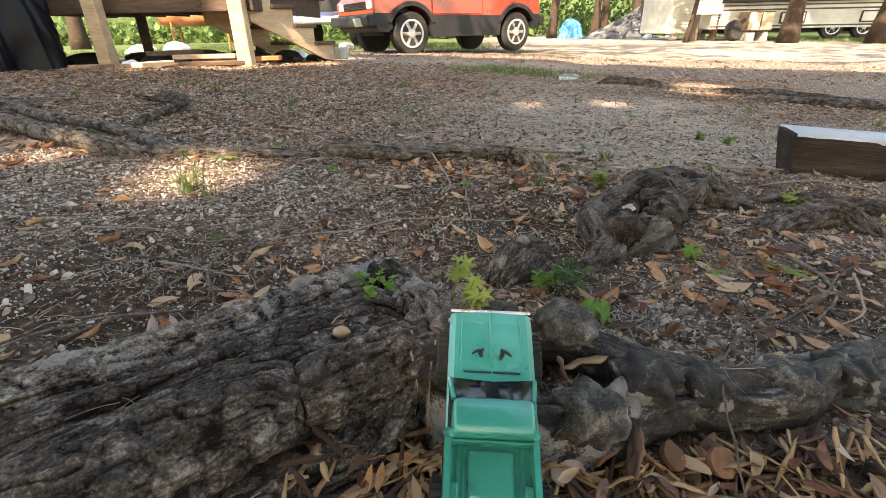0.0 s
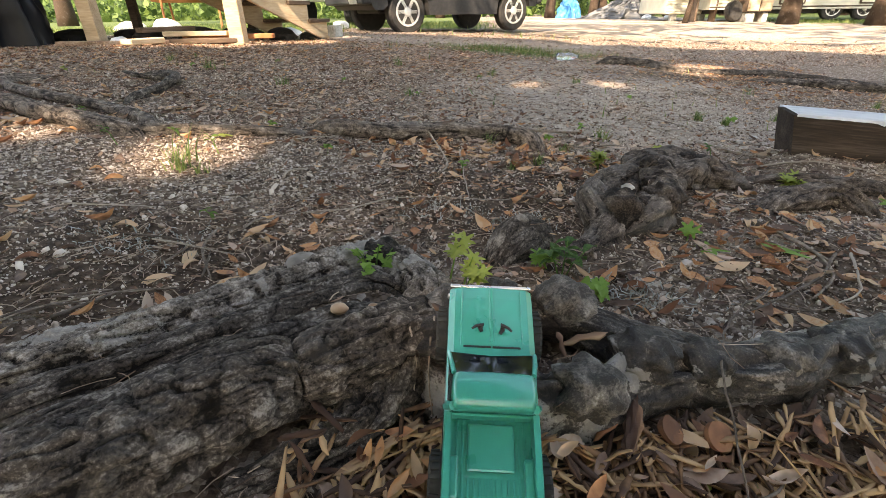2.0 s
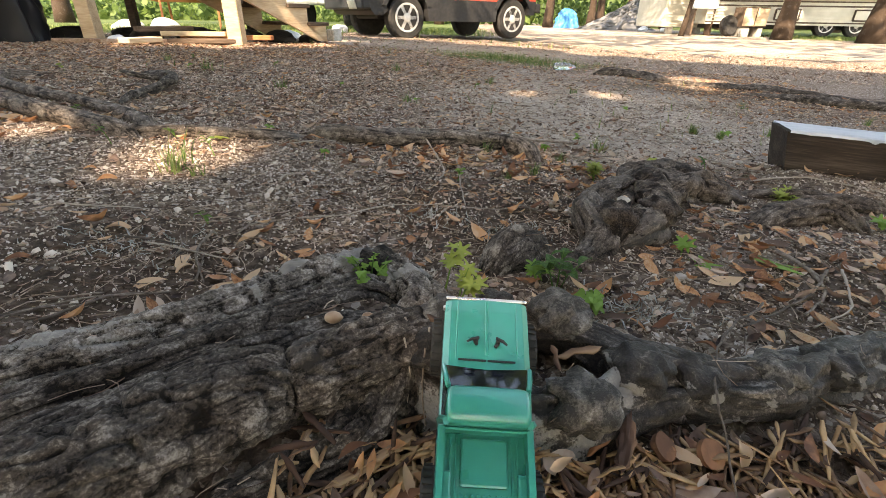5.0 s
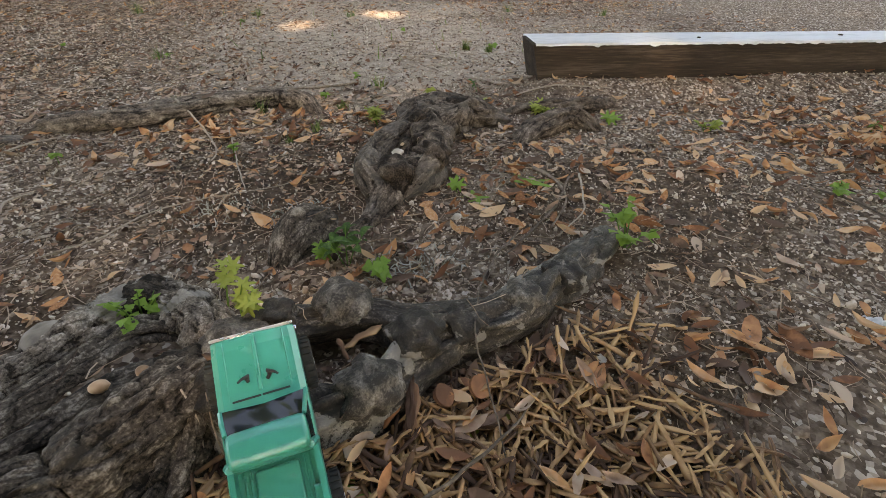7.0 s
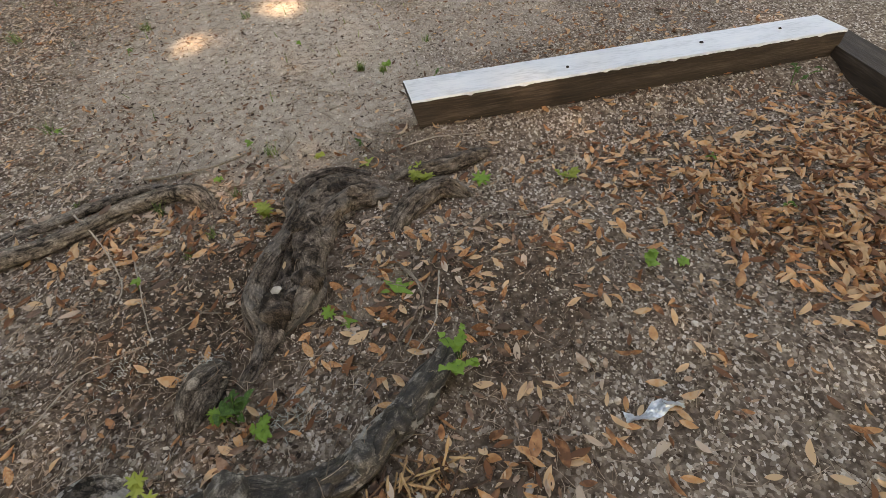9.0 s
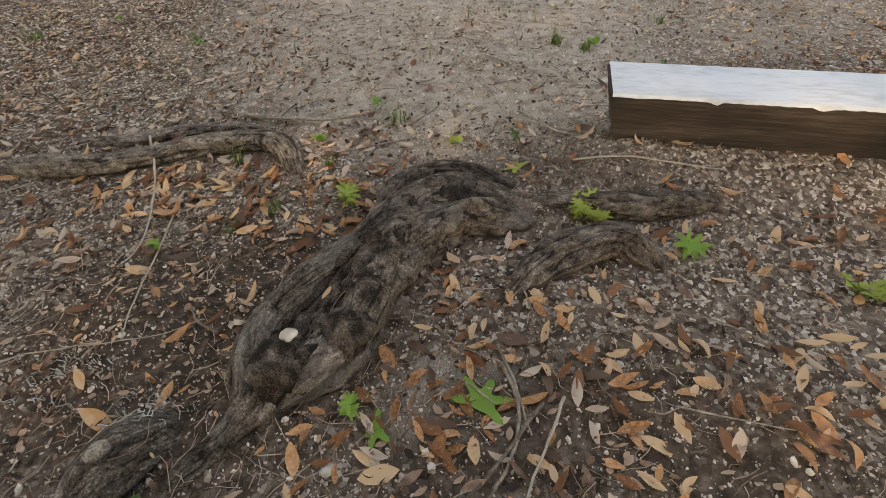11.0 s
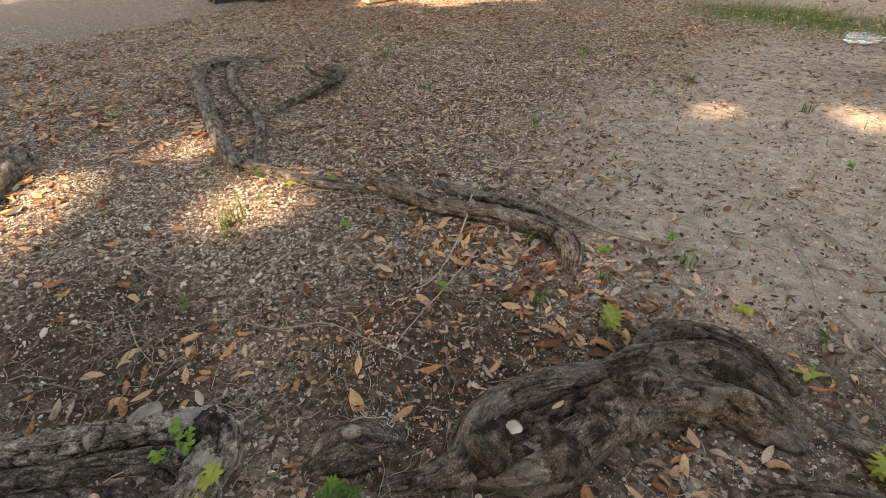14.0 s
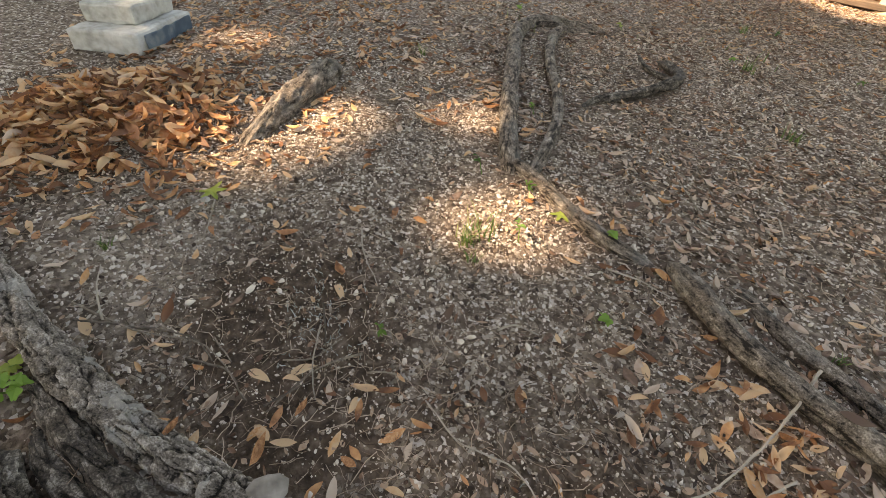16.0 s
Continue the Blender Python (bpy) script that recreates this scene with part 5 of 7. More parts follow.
def splinter(x, y, h, length, r, yaw, tilt, label, seed=1):
    """A torn stick of wood: one ragged, grooved body with split ends."""
    bm, sides, rows = bmesh.new(), 18, 26
    rings = []
    for i in range(rows):
        t = i / (rows - 1)
        ring = []
        for k in range(sides):
            a = 2 * math.pi * k / sides
            g = noise.noise(Vector((math.cos(a) * 2.2 + seed, math.sin(a) * 2.2, t * 2.5)))
            g2 = noise.noise(Vector((math.cos(a) * 5 + seed, math.sin(a) * 5, t * 5 + 7)))
            ends = min(1, (min(t, 1 - t) * 6 + 0.12 + 0.5 * max(0, g2)))
            rad = r * ends * (0.85 + 0.55 * g + 0.4 * g2)
            s = t - 0.5 + 0.14 * g2 * (abs(2 * t - 1)) ** 3
            ring.append(bm.verts.new((s * length, math.cos(a) * rad * 1.25 + 0.10 * length * (t - 0.5) ** 2, math.sin(a) * rad * 0.7 + 0.12 * r * noise.noise(Vector((t * 4, seed, 0))))))
        rings.append(ring)
    for p, q in zip(rings, rings[1:]):
        for k in range(sides):
            bm.faces.new((p[k], p[(k + 1) % sides], q[(k + 1) % sides], q[k]))
    bm.faces.new(rings[0][::-1])
    bm.faces.new(rings[-1])
    ob = part("wood_splinter", bm, CHIP_SINGLE)
    ob.matrix_world = pose(x, y, gz(x, y) + h, 0, tilt, yaw)
    return tagged(ob, label, "wood chip", "wood chips below the root")


splinter(0.195, 0.652, 0.020, 0.08, 0.0045, 39, -4, "long ragged reddish-tan wood splinter on the mulch")
lone_chip(0.28, 0.65, 0.016, 0.035, 0.02, 0.006, 85, -6, shape=5, label="blocky pale wood chip on the mulch")
splinter(0.247, 0.66, 0.02, 0.05, 0.006, 95, -12, "splintered wood chip on the mulch", 5)
splinter(0.30, 0.69, 0.022, 0.08, 0.003, 30, -8, "thin pale wood splinter on the mulch", 7)
splinter(0.425, 0.695, 0.028, 0.065, 0.006, 70, -10, "curled tan strip of wood on the mulch", 3)
lone_chip(0.395, 0.785, 0.045, 0.05, 0.012, 0.006, 10, -8, shape=4, label="wood chip caught in the root hollow")
lone_chip(0.37, 0.775, 0.045, 0.028, 0.006, 0.003, 100, -30, shape=6, label="wood splinter standing in the root hollow")
lone_chip(-0.002, 0.685, 0.03, 0.036, 0.007, 0.004, 32, 0, BARK_CHIP, "reddish bark flake lying on a thick root", 8)
lone_chip(0.32, 0.716, 0.02, 0.035, 0.016, 0.008, 10, 0, BARK_CHIP, "reddish bark flake on the mulch", 5)
lone_chip(0.41, 0.705, 0.02, 0.055, 0.012, 0.004, 40, -15, BARK_CHIP, "curved reddish bark flake against the root", 9)
lone_chip(0.25, 0.775, 0.075, 0.04, 0.012, 0.006, -40, 10, shape=4, label="pinkish wood scrap on root hairs")
for x, y, r, s in ((0.507, 0.698, 0.014, 1), (0.463, 0.70, 0.013, 2)):
    bm = bmesh.new()
    lathe(bm, [(r * 0.93, -0.004), (r, -0.001), (r * 0.97, 0.003), (r * 0.5, 0.0036)], 20)
    for v in bm.verts:
        v.co += Vector((1, 1, 0.3)) * 0.0015 * noise.noise(v.co * 90 + Vector((s, 0, 0)))
    ob = part("wood_disc", bm, BARK_CHIP)
    ob.matrix_world = pose(x, y, gz(x, y) + 0.022, 35, 10, 20 * s)
    tagged(ob, "round orange cut branch end in the mulch", "wood chip")

# acorns, stones
for x, y, h, yaw in ((0.126, 0.806, 0.006, 80), (0.131, 0.778, 0.004, 10), (0.163, 0.818, 0.006, 40), (0.057, 0.728, 0.004, 30)):
    bm = bmesh.new()
    lathe(bm, [(0.001, -0.0105), (0.0045, -0.009), (0.0068, -0.004), (0.0072, 0.001), (0.0058, 0.006), (0.003, 0.009), (0.0008, 0.0115)], 14)
    ob = part("acorn", bm, ACORN, smooth=True)
    ob.matrix_world = pose(x, y, sz(x, y) + h, 80, 0, yaw)
    tagged(ob, "small pinkish-brown acorn resting between roots", "acorn", "acorns between the roots")


ROUGH_STONE = material("rough_stone", [(0.09, 0.075, 0.06), (0.2, 0.172, 0.145), (0.34, 0.305, 0.265)], scale=45, bump=0.9)


def stone(x, y, r, label, flat=0.6, seed=0, stretch=1.0, h=None, mat=None):
    bm = bmesh.new()
    r *= 0.72
    bmesh.ops.create_icosphere(bm, subdivisions=3, radius=r)
    for v in bm.verts:
        v.co *= 1 + 0.32 * noise.noise(v.co / r * 0.9 + Vector((seed * 3.1, 0, 0))) + 0.1 * noise.noise(v.co / r * 3)
        v.co.x *= stretch
        v.co.z *= flat
    ob = part("stone", bm, mat or STONE, smooth=False)
    ob.matrix_world = pose(x, y, sz(x, y) + (r * flat * 0.35 if h is None else h), 0, 0, seed * 47)
    return tagged(ob, label, "stone", "loose stones")


stone(0.572, 1.235, 0.016, "pale flat stone lodged on the root hump", 0.55, 1, h=0.004)
stone(0.045, 0.922, 0.028, "grey-tan rough chunk of stone on a bent root", 0.5, 2, 1.3, h=-0.004, mat=ROUGH_STONE)
for n, (x, y, r) in enumerate(((1.402, 0.719, 0.012), (1.305, 0.701, 0.009), (1.34, 0.68, 0.009), (1.223, 0.596, 0.012), (0.856, 0.614, 0.013), (0.668, 0.692, 0.016), (0.691, 1.076, 0.011), (0.763, 1.066, 0.009),
                               (0.93, 1.32, 0.010), (1.26, 1.78, 0.014), (1.20, 2.02, 0.016), (1.28, 2.08, 0.02), (1.22, 2.2, 0.016), (0.63, 1.07, 0.012), (1.05, 1.2, 0.008), (-0.66, 0.82, 0.014), (0.98, 1.75, 0.010), (1.15, 1.90, 0.018))):
    stone(x, y, r, "pale pebble half pressed into the soil", 0.65, n + 3)

# foil scrap
FOIL = material("foil_scrap", [(0.4, 0.45, 0.5), (0.7, 0.74, 0.78), (0.8, 0.84, 0.86)], scale=60, rough=0.35, metal=0.5, bump=0.5)
bm = bmesh.new()
bmesh.ops.create_grid(bm, x_segments=40, y_segments=14, size=0.5)
for v in bm.verts:
    q = v.co.copy()
    fold = abs(((q.x * 5.3 + q.y * 2.1) % 1) - 0.5) + 0.6 * abs(((q.x * 3.1 - q.y * 3.7) % 1) - 0.5)
    v.co = Vector((q.x * 0.125, q.y * 0.03 * (0.7 + 0.5 * math.sin(q.x * 9 + 1)) + 0.008 * math.sin(q.x * 6), 0.004 + 0.018 * fold + 0.006 * noise.noise(q * 14)))
bmesh.ops.solidify(bm, geom=bm.faces[:], thickness=0.0004)
ob = part("foil_scrap", bm, FOIL)
ob.matrix_world = pose(1.163, 0.61, gz(1.163, 0.61), 0, 0, -20)
tagged(ob, "crumpled pale blue-white wrapper scrap on gravel", "litter scrap")


# twigs
def twig(pts, r, label="thin bare grey twig lying on the ground", lift=0.004):
    path = smooth_path([(x, y, h, r) for x, y, h in pts], 0.012)
    bm = bmesh.new()
    q, rad, n = [], [], len(path)
    for i, p in enumerate(path):
        jit = 0.0025 * noise.noise(Vector((p[0] * 40, p[1] * 40, r * 900)))
        q.append((p[0] + jit, p[1] - jit, gz(p[0], p[1]) + p[2] + lift))
        rad.append(r * (1 - 0.55 * i / n) * (1 + 0.25 * noise.noise(Vector((i * 0.9, r * 500, 0)))))
    tube(bm, q, rad, 7)
    return tagged(part("twig", bm, TWIG, smooth=True), label, "twig", "twigs on the ground")


twig([(0.705, 0.97, 0.02), (0.58, 0.845, 0.04), (0.518, 0.735, 0.056), (0.51, 0.69, 0.046), (0.505, 0.655, 0.034), (0.495, 0.60, 0.012)], 0.0018, "thin grey twig leaning over the gnarled root")
twig([(-0.046, 1.167, 0), (0.035, 1.194, 0.004), (0.10, 1.262, 0.002), (0.2, 1.275, 0.006), (0.311, 1.29, 0.002), (0.40, 1.315, 0.006)], 0.0017, "long pale twig across the gravel")
twig([(-0.40, 0.60, 0.004), (-0.30, 0.72, 0.006), (-0.25, 0.82, 0.004), (-0.19, 0.862, 0.006), (-0.12, 0.893, 0.002)], 0.002)
twig([(-0.35, 0.62, 0.004), (-0.31, 0.713, 0.006), (-0.264, 0.807, 0.004), (-0.207, 0.844, 0.004)], 0.0026, "thin pale forked twig on dark soil")
twig([(-0.222, 0.803, 0.004), (-0.178, 0.868, 0.006), (-0.122, 0.89, 0.002)], 0.0024, "thin pale forked twig on dark soil")
twig([(-0.254, 0.844, 0.004), (-0.198, 0.874, 0.004)], 0.0018)
twig([(-0.336, 0.666, 0.006), (-0.40, 0.652, 0.02), (-0.45, 0.654, 0.03)], 0.0022)
twig([(-0.18, 0.953, 0.004), (-0.17, 1.003, 0.006), (-0.203, 1.061, 0.004)], 0.0018)
twig([(-0.239, 1.025, 0.004), (-0.17, 1.004, 0.01), (-0.13, 0.998, 0.008), (-0.092, 0.996, 0.004)], 0.0018)
twig([(-0.101, 0.918, 0.004), (-0.115, 0.96, 0.006), (-0.13, 0.998, 0.006)], 0.0018)
twig([(-0.159, 1.085, 0.002), (-0.146, 1.006, 0.006), (-0.092, 0.922, 0.002)], 0.0026)
twig([(0.115, 1.851, 0.03), (0.171, 1.708, 0.01), (0.215, 1.528, 0.006), (0.2, 1.45, 0.002)], 0.003)
twig([(0.871, 1.242, 0.002), (0.885, 1.19, 0.004), (0.899, 1.10, 0.002)], 0.003)
twig([(0.874, 1.211, 0.004), (0.888, 1.133, 0.004), (0.853, 1.049, 0.004), (0.776, 0.978, 0.002)], 0.0034, "bent grey twig on pale sand")
twig([(0.955, 1.15, 0.002), (0.90, 1.06, 0.006), (0.867, 1.01, 0.004), (0.772, 0.95, 0.002)], 0.0024)
twig([(0.922, 1.143, 0.004), (0.823, 1.039, 0.006), (0.731, 0.976, 0.004), (0.64, 0.90, 0.02)], 0.0028)
twig([(0.924, 1.404, 0.002), (0.936, 1.31, 0.004), (0.966, 1.208, 0.002)], 0.0026)
twig([(0.242, 1.672, 0.002), (0.262, 1.39, 0.004), (0.27, 1.3, 0.002)], 0.0024)
twig([(1.02, 1.93, 0.002), (1.08, 1.84, 0.006), (1.12, 1.80, 0.004), (1.06, 1.76, 0.002)], 0.003)
twig([(1.1, 1.72, 0.002), (1.25, 1.66, 0.006), (1.4, 1.62, 0.002)], 0.0028)
twig([(0.30, 1.98, 0.006), (0.48, 1.93, 0.012), (0.62, 1.95, 0.008), (0.68, 2.02, 0.004)], 0.006, "dark crooked dead branch piece on the soil")
twig([(0.35, 0.585, 0.02), (0.45, 0.61, 0.03), (0.52, 0.64, 0.025), (0.56, 0.67, 0.012)], 0.0026)
tw = random.Random(5)
for n in range(46):
    x, y, a, L = tw.uniform(-1.2, 2.2), tw.uniform(0.75, 2.6), tw.uniform(0, 6.28), tw.uniform(0.06, 0.2)
    if root_top(np.array([x]), np.array([y]), 0.03)[0] > -1:
        continue
    twig([(x, y, 0.002), (x + L * 0.5 * math.cos(a) + tw.uniform(-0.02, 0.02), y + L * 0.5 * math.sin(a), 0.006), (x + L * math.cos(a), y + L * math.sin(a) + tw.uniform(-0.02, 0.02), 0.003)], tw.uniform(0.0012, 0.0026))

# fine pale root hairs between the two thick roots
for n in range(14):
    x, y = 0.228 + tw.uniform(-0.02, 0.03), 0.772 + tw.uniform(-0.03, 0.02)
    h0 = tw.uniform(0.03, 0.075)
    twig([(x, y, h0), (x + tw.uniform(-0.015, 0.015), y - 0.02, h0 * 0.6), (x + tw.uniform(-0.02, 0.02), y - 0.045, 0.01)], 0.0011, "fine pale root hair hanging between roots")


# ---- weeds ----
def lobed(n, width, depth, seed=0, cup=0.12):
    """A lobed leaf outline as a fan round its stalk end, x ahead; a closed thin sheet."""
    bm = bmesh.new()
    c = bm.verts.new((0.32, 0, 0.0))
    ring = []
    k = n * 6
    for i in range(k + 1):
        a = -2.55 + 5.1 * i / k
        r = 0.42 + depth * (0.5 + 0.5 * math.cos(a * n / 5.1 * 2 * math.pi - (0 if n % 2 else math.pi))) ** 1.6
        ring.append(bm.verts.new((0.32 + r * math.cos(a) * 0.95, r * math.sin(a) * width, cup * r * abs(math.sin(a)) - 0.12 * max(0, r * math.cos(a)) ** 2)))
    for p, q in zip(ring, ring[1:]):
        bm.faces.new((c, p, q))
    b = bm.verts.new((0, 0, 0))
    bm.faces.new((c, ring[-1], b))
    bm.faces.new((c, b, ring[0]))
    bmesh.ops.recalc_face_normals(bm, faces=bm.faces)
    return bm


def sheet_mesh(name, bm, mat):
    me = bpy.data.meshes.new(name)
    bm.to_mesh(me)
    bm.free()
    me.materials.append(mat)
    return me


def pointed(width):
    v, f = leaf_shape(-0.15, 0.35, 0.0, width, 0.3)
    bm = bmesh.new()
    vs = [bm.verts.new((p[0] + 0.5, p[1], p[2] + 0.15)) for p in v]
    for q in f:
        bm.faces.new([vs[i] for i in q])
    return bm


def leaf_kind(bm_fn, *a):
    return {m: sheet_mesh("leaf", bm_fn(*a), m) for m in (GREEN_LEAF, LIGHT_LEAF)}


STAR, ROUND, POINT = leaf_kind(lobed, 5, 1.0, 0.62), leaf_kind(lobed, 3, 0.8, 0.25), leaf_kind(pointed, 0.46)
wr = random.Random(11)


def weed(x, y, n, size, tall, kind, mat, label, spread=1.0, h=None):
    z = sz(x, y) if h is None else gz(x, y) + h
    th = empty("weed", pose(x, y, z), label, "plant", "weeds in the yard")
    stems = max(1, n // 5)
    for s in range(stems):
        a = wr.uniform(0, 6.28)
        lean = wr.uniform(0.15, 0.8) * tall * spread
        top = Vector((lean * math.cos(a), lean * math.sin(a), tall * wr.uniform(0.65, 1.0)))
        bm = bmesh.new()
        tube(bm, [(0, 0, -0.01), top * 0.5 + Vector((0, 0, tall * 0.12)), top], [0.0014, 0.0011, 0.0006], 5)
        part("stem", bm, mat, th)
        for q in range(max(1, n // stems)):
            t = wr.uniform(0.45, 1.0)
            p = top * t + Vector((0, 0, tall * 0.1 * (1 - abs(2 * t - 1))))
            ob = new("leaf", kind[mat])
            ob.parent = th
            k = size * 0.92 * wr.uniform(0.55, 1.15)
            ob.matrix_local = Matrix.Translation(p) @ pose(0, 0, 0, wr.uniform(-25, 25), wr.uniform(-25, 35), wr.uniform(0, 360)) @ Matrix.Scale(k, 4)
    return th


weed(0.142, 0.925, 40, 0.015, 0.05, ROUND, GREEN_LEAF, "small dark green clover-like weed beside a root")
weed(0.262, 0.862, 18, 0.017, 0.045, STAR, LIGHT_LEAF, "bright yellow-green seedling between two roots")
weed(0.245, 0.90, 7, 0.018, 0.06, STAR, LIGHT_LEAF, "pale young weed growing behind a root")
weed(0.41, 0.985, 18, 0.036, 0.05, POINT, GREEN_LEAF, "leafy green weed spreading behind the gnarled root", 1.4)
weed(0.46, 0.955, 22, 0.022, 0.03, ROUND, GREEN_LEAF, "low green weed in the litter")
weed(0.665, 1.155, 6, 0.022, 0.035, STAR, GREEN_LEAF, "small star-leaved seedling at the root hump")
weed(0.875, 0.895, 44, 0.026, 0.07, ROUND, GREEN_LEAF, "bushy dark green weed at the end of a root", 1.1)
weed(0.615, 1.60, 26, 0.024, 0.05, STAR, LIGHT_LEAF, "bright green weed behind the root hump")
weed(1.09, 1.525, 36, 0.022, 0.035, STAR, LIGHT_LEAF, "yellow-green weed spreading beside a humped root", 1.8)
weed(1.50, 1.31, 26, 0.026, 0.03, ROUND, LIGHT_LEAF, "light green weed flat on leaf litter", 2.0)
weed(1.47, 0.91, 24, 0.024, 0.03, ROUND, GREEN_LEAF, "green weed sprawling on gravel", 2.0)
weed(1.545, 0.86, 9, 0.022, 0.03, ROUND, GREEN_LEAF, "green weed sprawling on gravel", 1.8)
weed(1.94, 0.87, 9, 0.025, 0.03, POINT, LIGHT_LEAF, "light green weed among brown leaves", 1.5)
weed(0.385, 1.01, 12, 0.022, 0.03, STAR, GREEN_LEAF, "green star-leaved seedlings in the litter", 1.8)
weed(1.0, 1.79, 8, 0.020, 0.05, POINT, GREEN_LEAF, "small dark green weed on bare soil")
weed(0.85, 1.82, 7, 0.026, 0.025, ROUND, LIGHT_LEAF, "pale green weed on bare soil")
weed(1.25, 1.42, 3, 0.035, 0.03, STAR, GREEN_LEAF, "single green leaf sprig beside a humped root")
weed(-0.23, 0.57, 20, 0.024, 0.035, ROUND, GREEN_LEAF, "lush green weed behind a bent root", 1.6)
weed(-0.27, 0.53, 12, 0.022, 0.03, ROUND, LIGHT_LEAF, "light green weed behind a bent root", 1.6)
weed(-0.51, 1.60, 7, 0.024, 0.04, POINT, LIGHT_LEAF, "bright green shoots at the root fork")
weed(-0.29, 1.69, 9, 0.016, 0.03, ROUND, GREEN_LEAF, "small green weed beside a thin root")
weed(-0.94, 1.82, 10, 0.018, 0.04, ROUND, GREEN_LEAF, "small weed growing between root strands")
weed(-0.62, 1.50, 5, 0.022, 0.05, POINT, GREEN_LEAF, "green shoots beside the root fork")
weed(-0.19, 1.13, 6, 0.016, 0.03, POINT, LIGHT_LEAF, "tiny light green weed in gravel")
weed(-0.35, 1.48, 6, 0.022, 0.06, POINT, LIGHT_LEAF, "yellowish weed on leaf litter")
weed(1.95, 1.15, 5, 0.022, 0.03, POINT, LIGHT_LEAF, "light green weed among brown leaves")
weed(2.55, 1.30, 16, 0.03, 0.10, POINT, GREEN_LEAF, "tall green weed at the end of the timber")

for x, y, n, kind, mat in ((-1.2, 2.9, 8, ROUND, GREEN_LEAF), (-0.9, 3.3, 6, POINT, LIGHT_LEAF), (-0.35, 2.7, 7, ROUND, GREEN_LEAF), (0.05, 2.45, 6, ROUND, GREEN_LEAF), (0.3, 3.1, 8, POINT, LIGHT_LEAF),
                           (1.32, 2.35, 10, ROUND, GREEN_LEAF), (1.45, 2.15, 8, POINT, GREEN_LEAF), (0.66, 1.98, 6, ROUND, GREEN_LEAF), (0.52, 1.86, 8, ROUND, GREEN_LEAF), (-0.1, 1.55, 5, ROUND, GREEN_LEAF),
                           (-1.7, 2.7, 9, ROUND, LIGHT_LEAF), (-1.5, 3.5, 8, POINT, GREEN_LEAF), (0.25, 1.48, 5, ROUND, GREEN_LEAF), (1.05, 2.75, 6, ROUND, GREEN_LEAF), (-2.1, 2.3, 9, ROUND, GREEN_LEAF)):
    weed(x, y, n, 0.024, 0.035, kind, mat, "low green weed sprouting from litter and gravel", 1.5)


def flat_leaf(x, y, size, yaw, mat, label):
    ob = new("fallen_leaf", STAR[mat])
    ob.matrix_world = pose(x, y, sz(x, y) + 0.006, 6, 4, yaw) @ Matrix.Scale(size, 4)
    return tagged(ob, label, "leaf", "green leaves on the ground")


flat_leaf(0.83, 1.14, 0.045, 60, GREEN_LEAF, "green star-shaped sweetgum leaf lying on sand")
flat_leaf(0.70, 1.12, 0.03, 200, GREEN_LEAF, "green star-shaped leaf lying on litter")
flat_leaf(-0.70, 0.83, 0.035, 20, LIGHT_LEAF, "pale green fallen leaf on gravel")
flat_leaf(0.98, 1.70, 0.035, 140, LIGHT_LEAF, "pale green fallen leaf by the timber")
flat_leaf(0.50, 0.66, 0.035, 100, LIGHT_LEAF, "dull olive fallen leaf on the mulch")
flat_leaf(0.33, 0.63, 0.05, 70, GREEN_LEAF, "green star-shaped leaf on wood mulch")
flat_leaf(-0.42, 1.62, 0.03, 10, LIGHT_LEAF, "pale green fallen leaf by a root")


def tuft(x, y, n, tall, label, spread=0.5):
    bm = bmesh.new()
    for b in range(n):
        a, L, w = wr.uniform(0, 6.28), tall * wr.uniform(0.5, 1.1), wr.uniform(0.0012, 0.0024)
        bx, by = wr.gauss(0, tall * 0.2), wr.gauss(0, tall * 0.2)
        d, s = Vector((math.cos(a), math.sin(a), 0)), Vector((-math.sin(a), math.cos(a), 0))
        prev = None
        for k in range(4):
            t = k / 3
            p = Vector((bx, by, 0)) + d * (L * spread * t * t) + Vector((0, 0, L * (t - 0.35 * spread * t * t)))
            ww = w * (1 - t) + 0.0002
            q = (bm.verts.new(p - s * ww), bm.verts.new(p + d * ww * 0.4), bm.verts.new(p + s * ww))
            if prev:
                bm.faces.new((prev[0], prev[1], q[1], q[0]))
                bm.faces.new((prev[1], prev[2], q[2], q[1]))
            prev = q
    ob = part("grass_tuft", bm, GRASS)
    ob.matrix_world = pose(x, y, sz(x, y) - 0.002)
    return tagged(ob, label, "grass", "grass tufts in the yard")


for x, y, n, t in ((0.455, 1.60, 26, 0.035), (0.38, 1.55, 22, 0.03), (1.20, 2.36, 60, 0.05), (1.28, 2.30, 40, 0.04), (0.70, 1.92, 30, 0.05), (-0.39, 1.37, 30, 0.07), (-0.40, 1.42, 14, 0.10), (-0.33, 1.36, 12, 0.05),
                   (0.33, 1.78, 24, 0.04), (0.55, 1.75, 26, 0.035), (-0.54, 0.64, 20, 0.03), (0.10, 1.95, 16, 0.03), (1.6, 2.5, 20, 0.05), (1.85, 1.9, 30, 0.05), (0.9, 3.3, 20, 0.06), (0.0, 2.5, 20, 0.05),
                   (-0.6, 2.6, 24, 0.06), (-1.1, 2.9, 24, 0.07), (-1.5, 1.6, 20, 0.05), (0.4, 3.4, 24, 0.06), (-0.2, 3.6, 30, 0.07), (-1.6, 3.4, 30, 0.07), (1.9, 3.3, 20, 0.06), (2.4, 3.0, 24, 0.06)):
    tuft(x, y, n, t, "thin green grass tuft growing in gravelly soil")

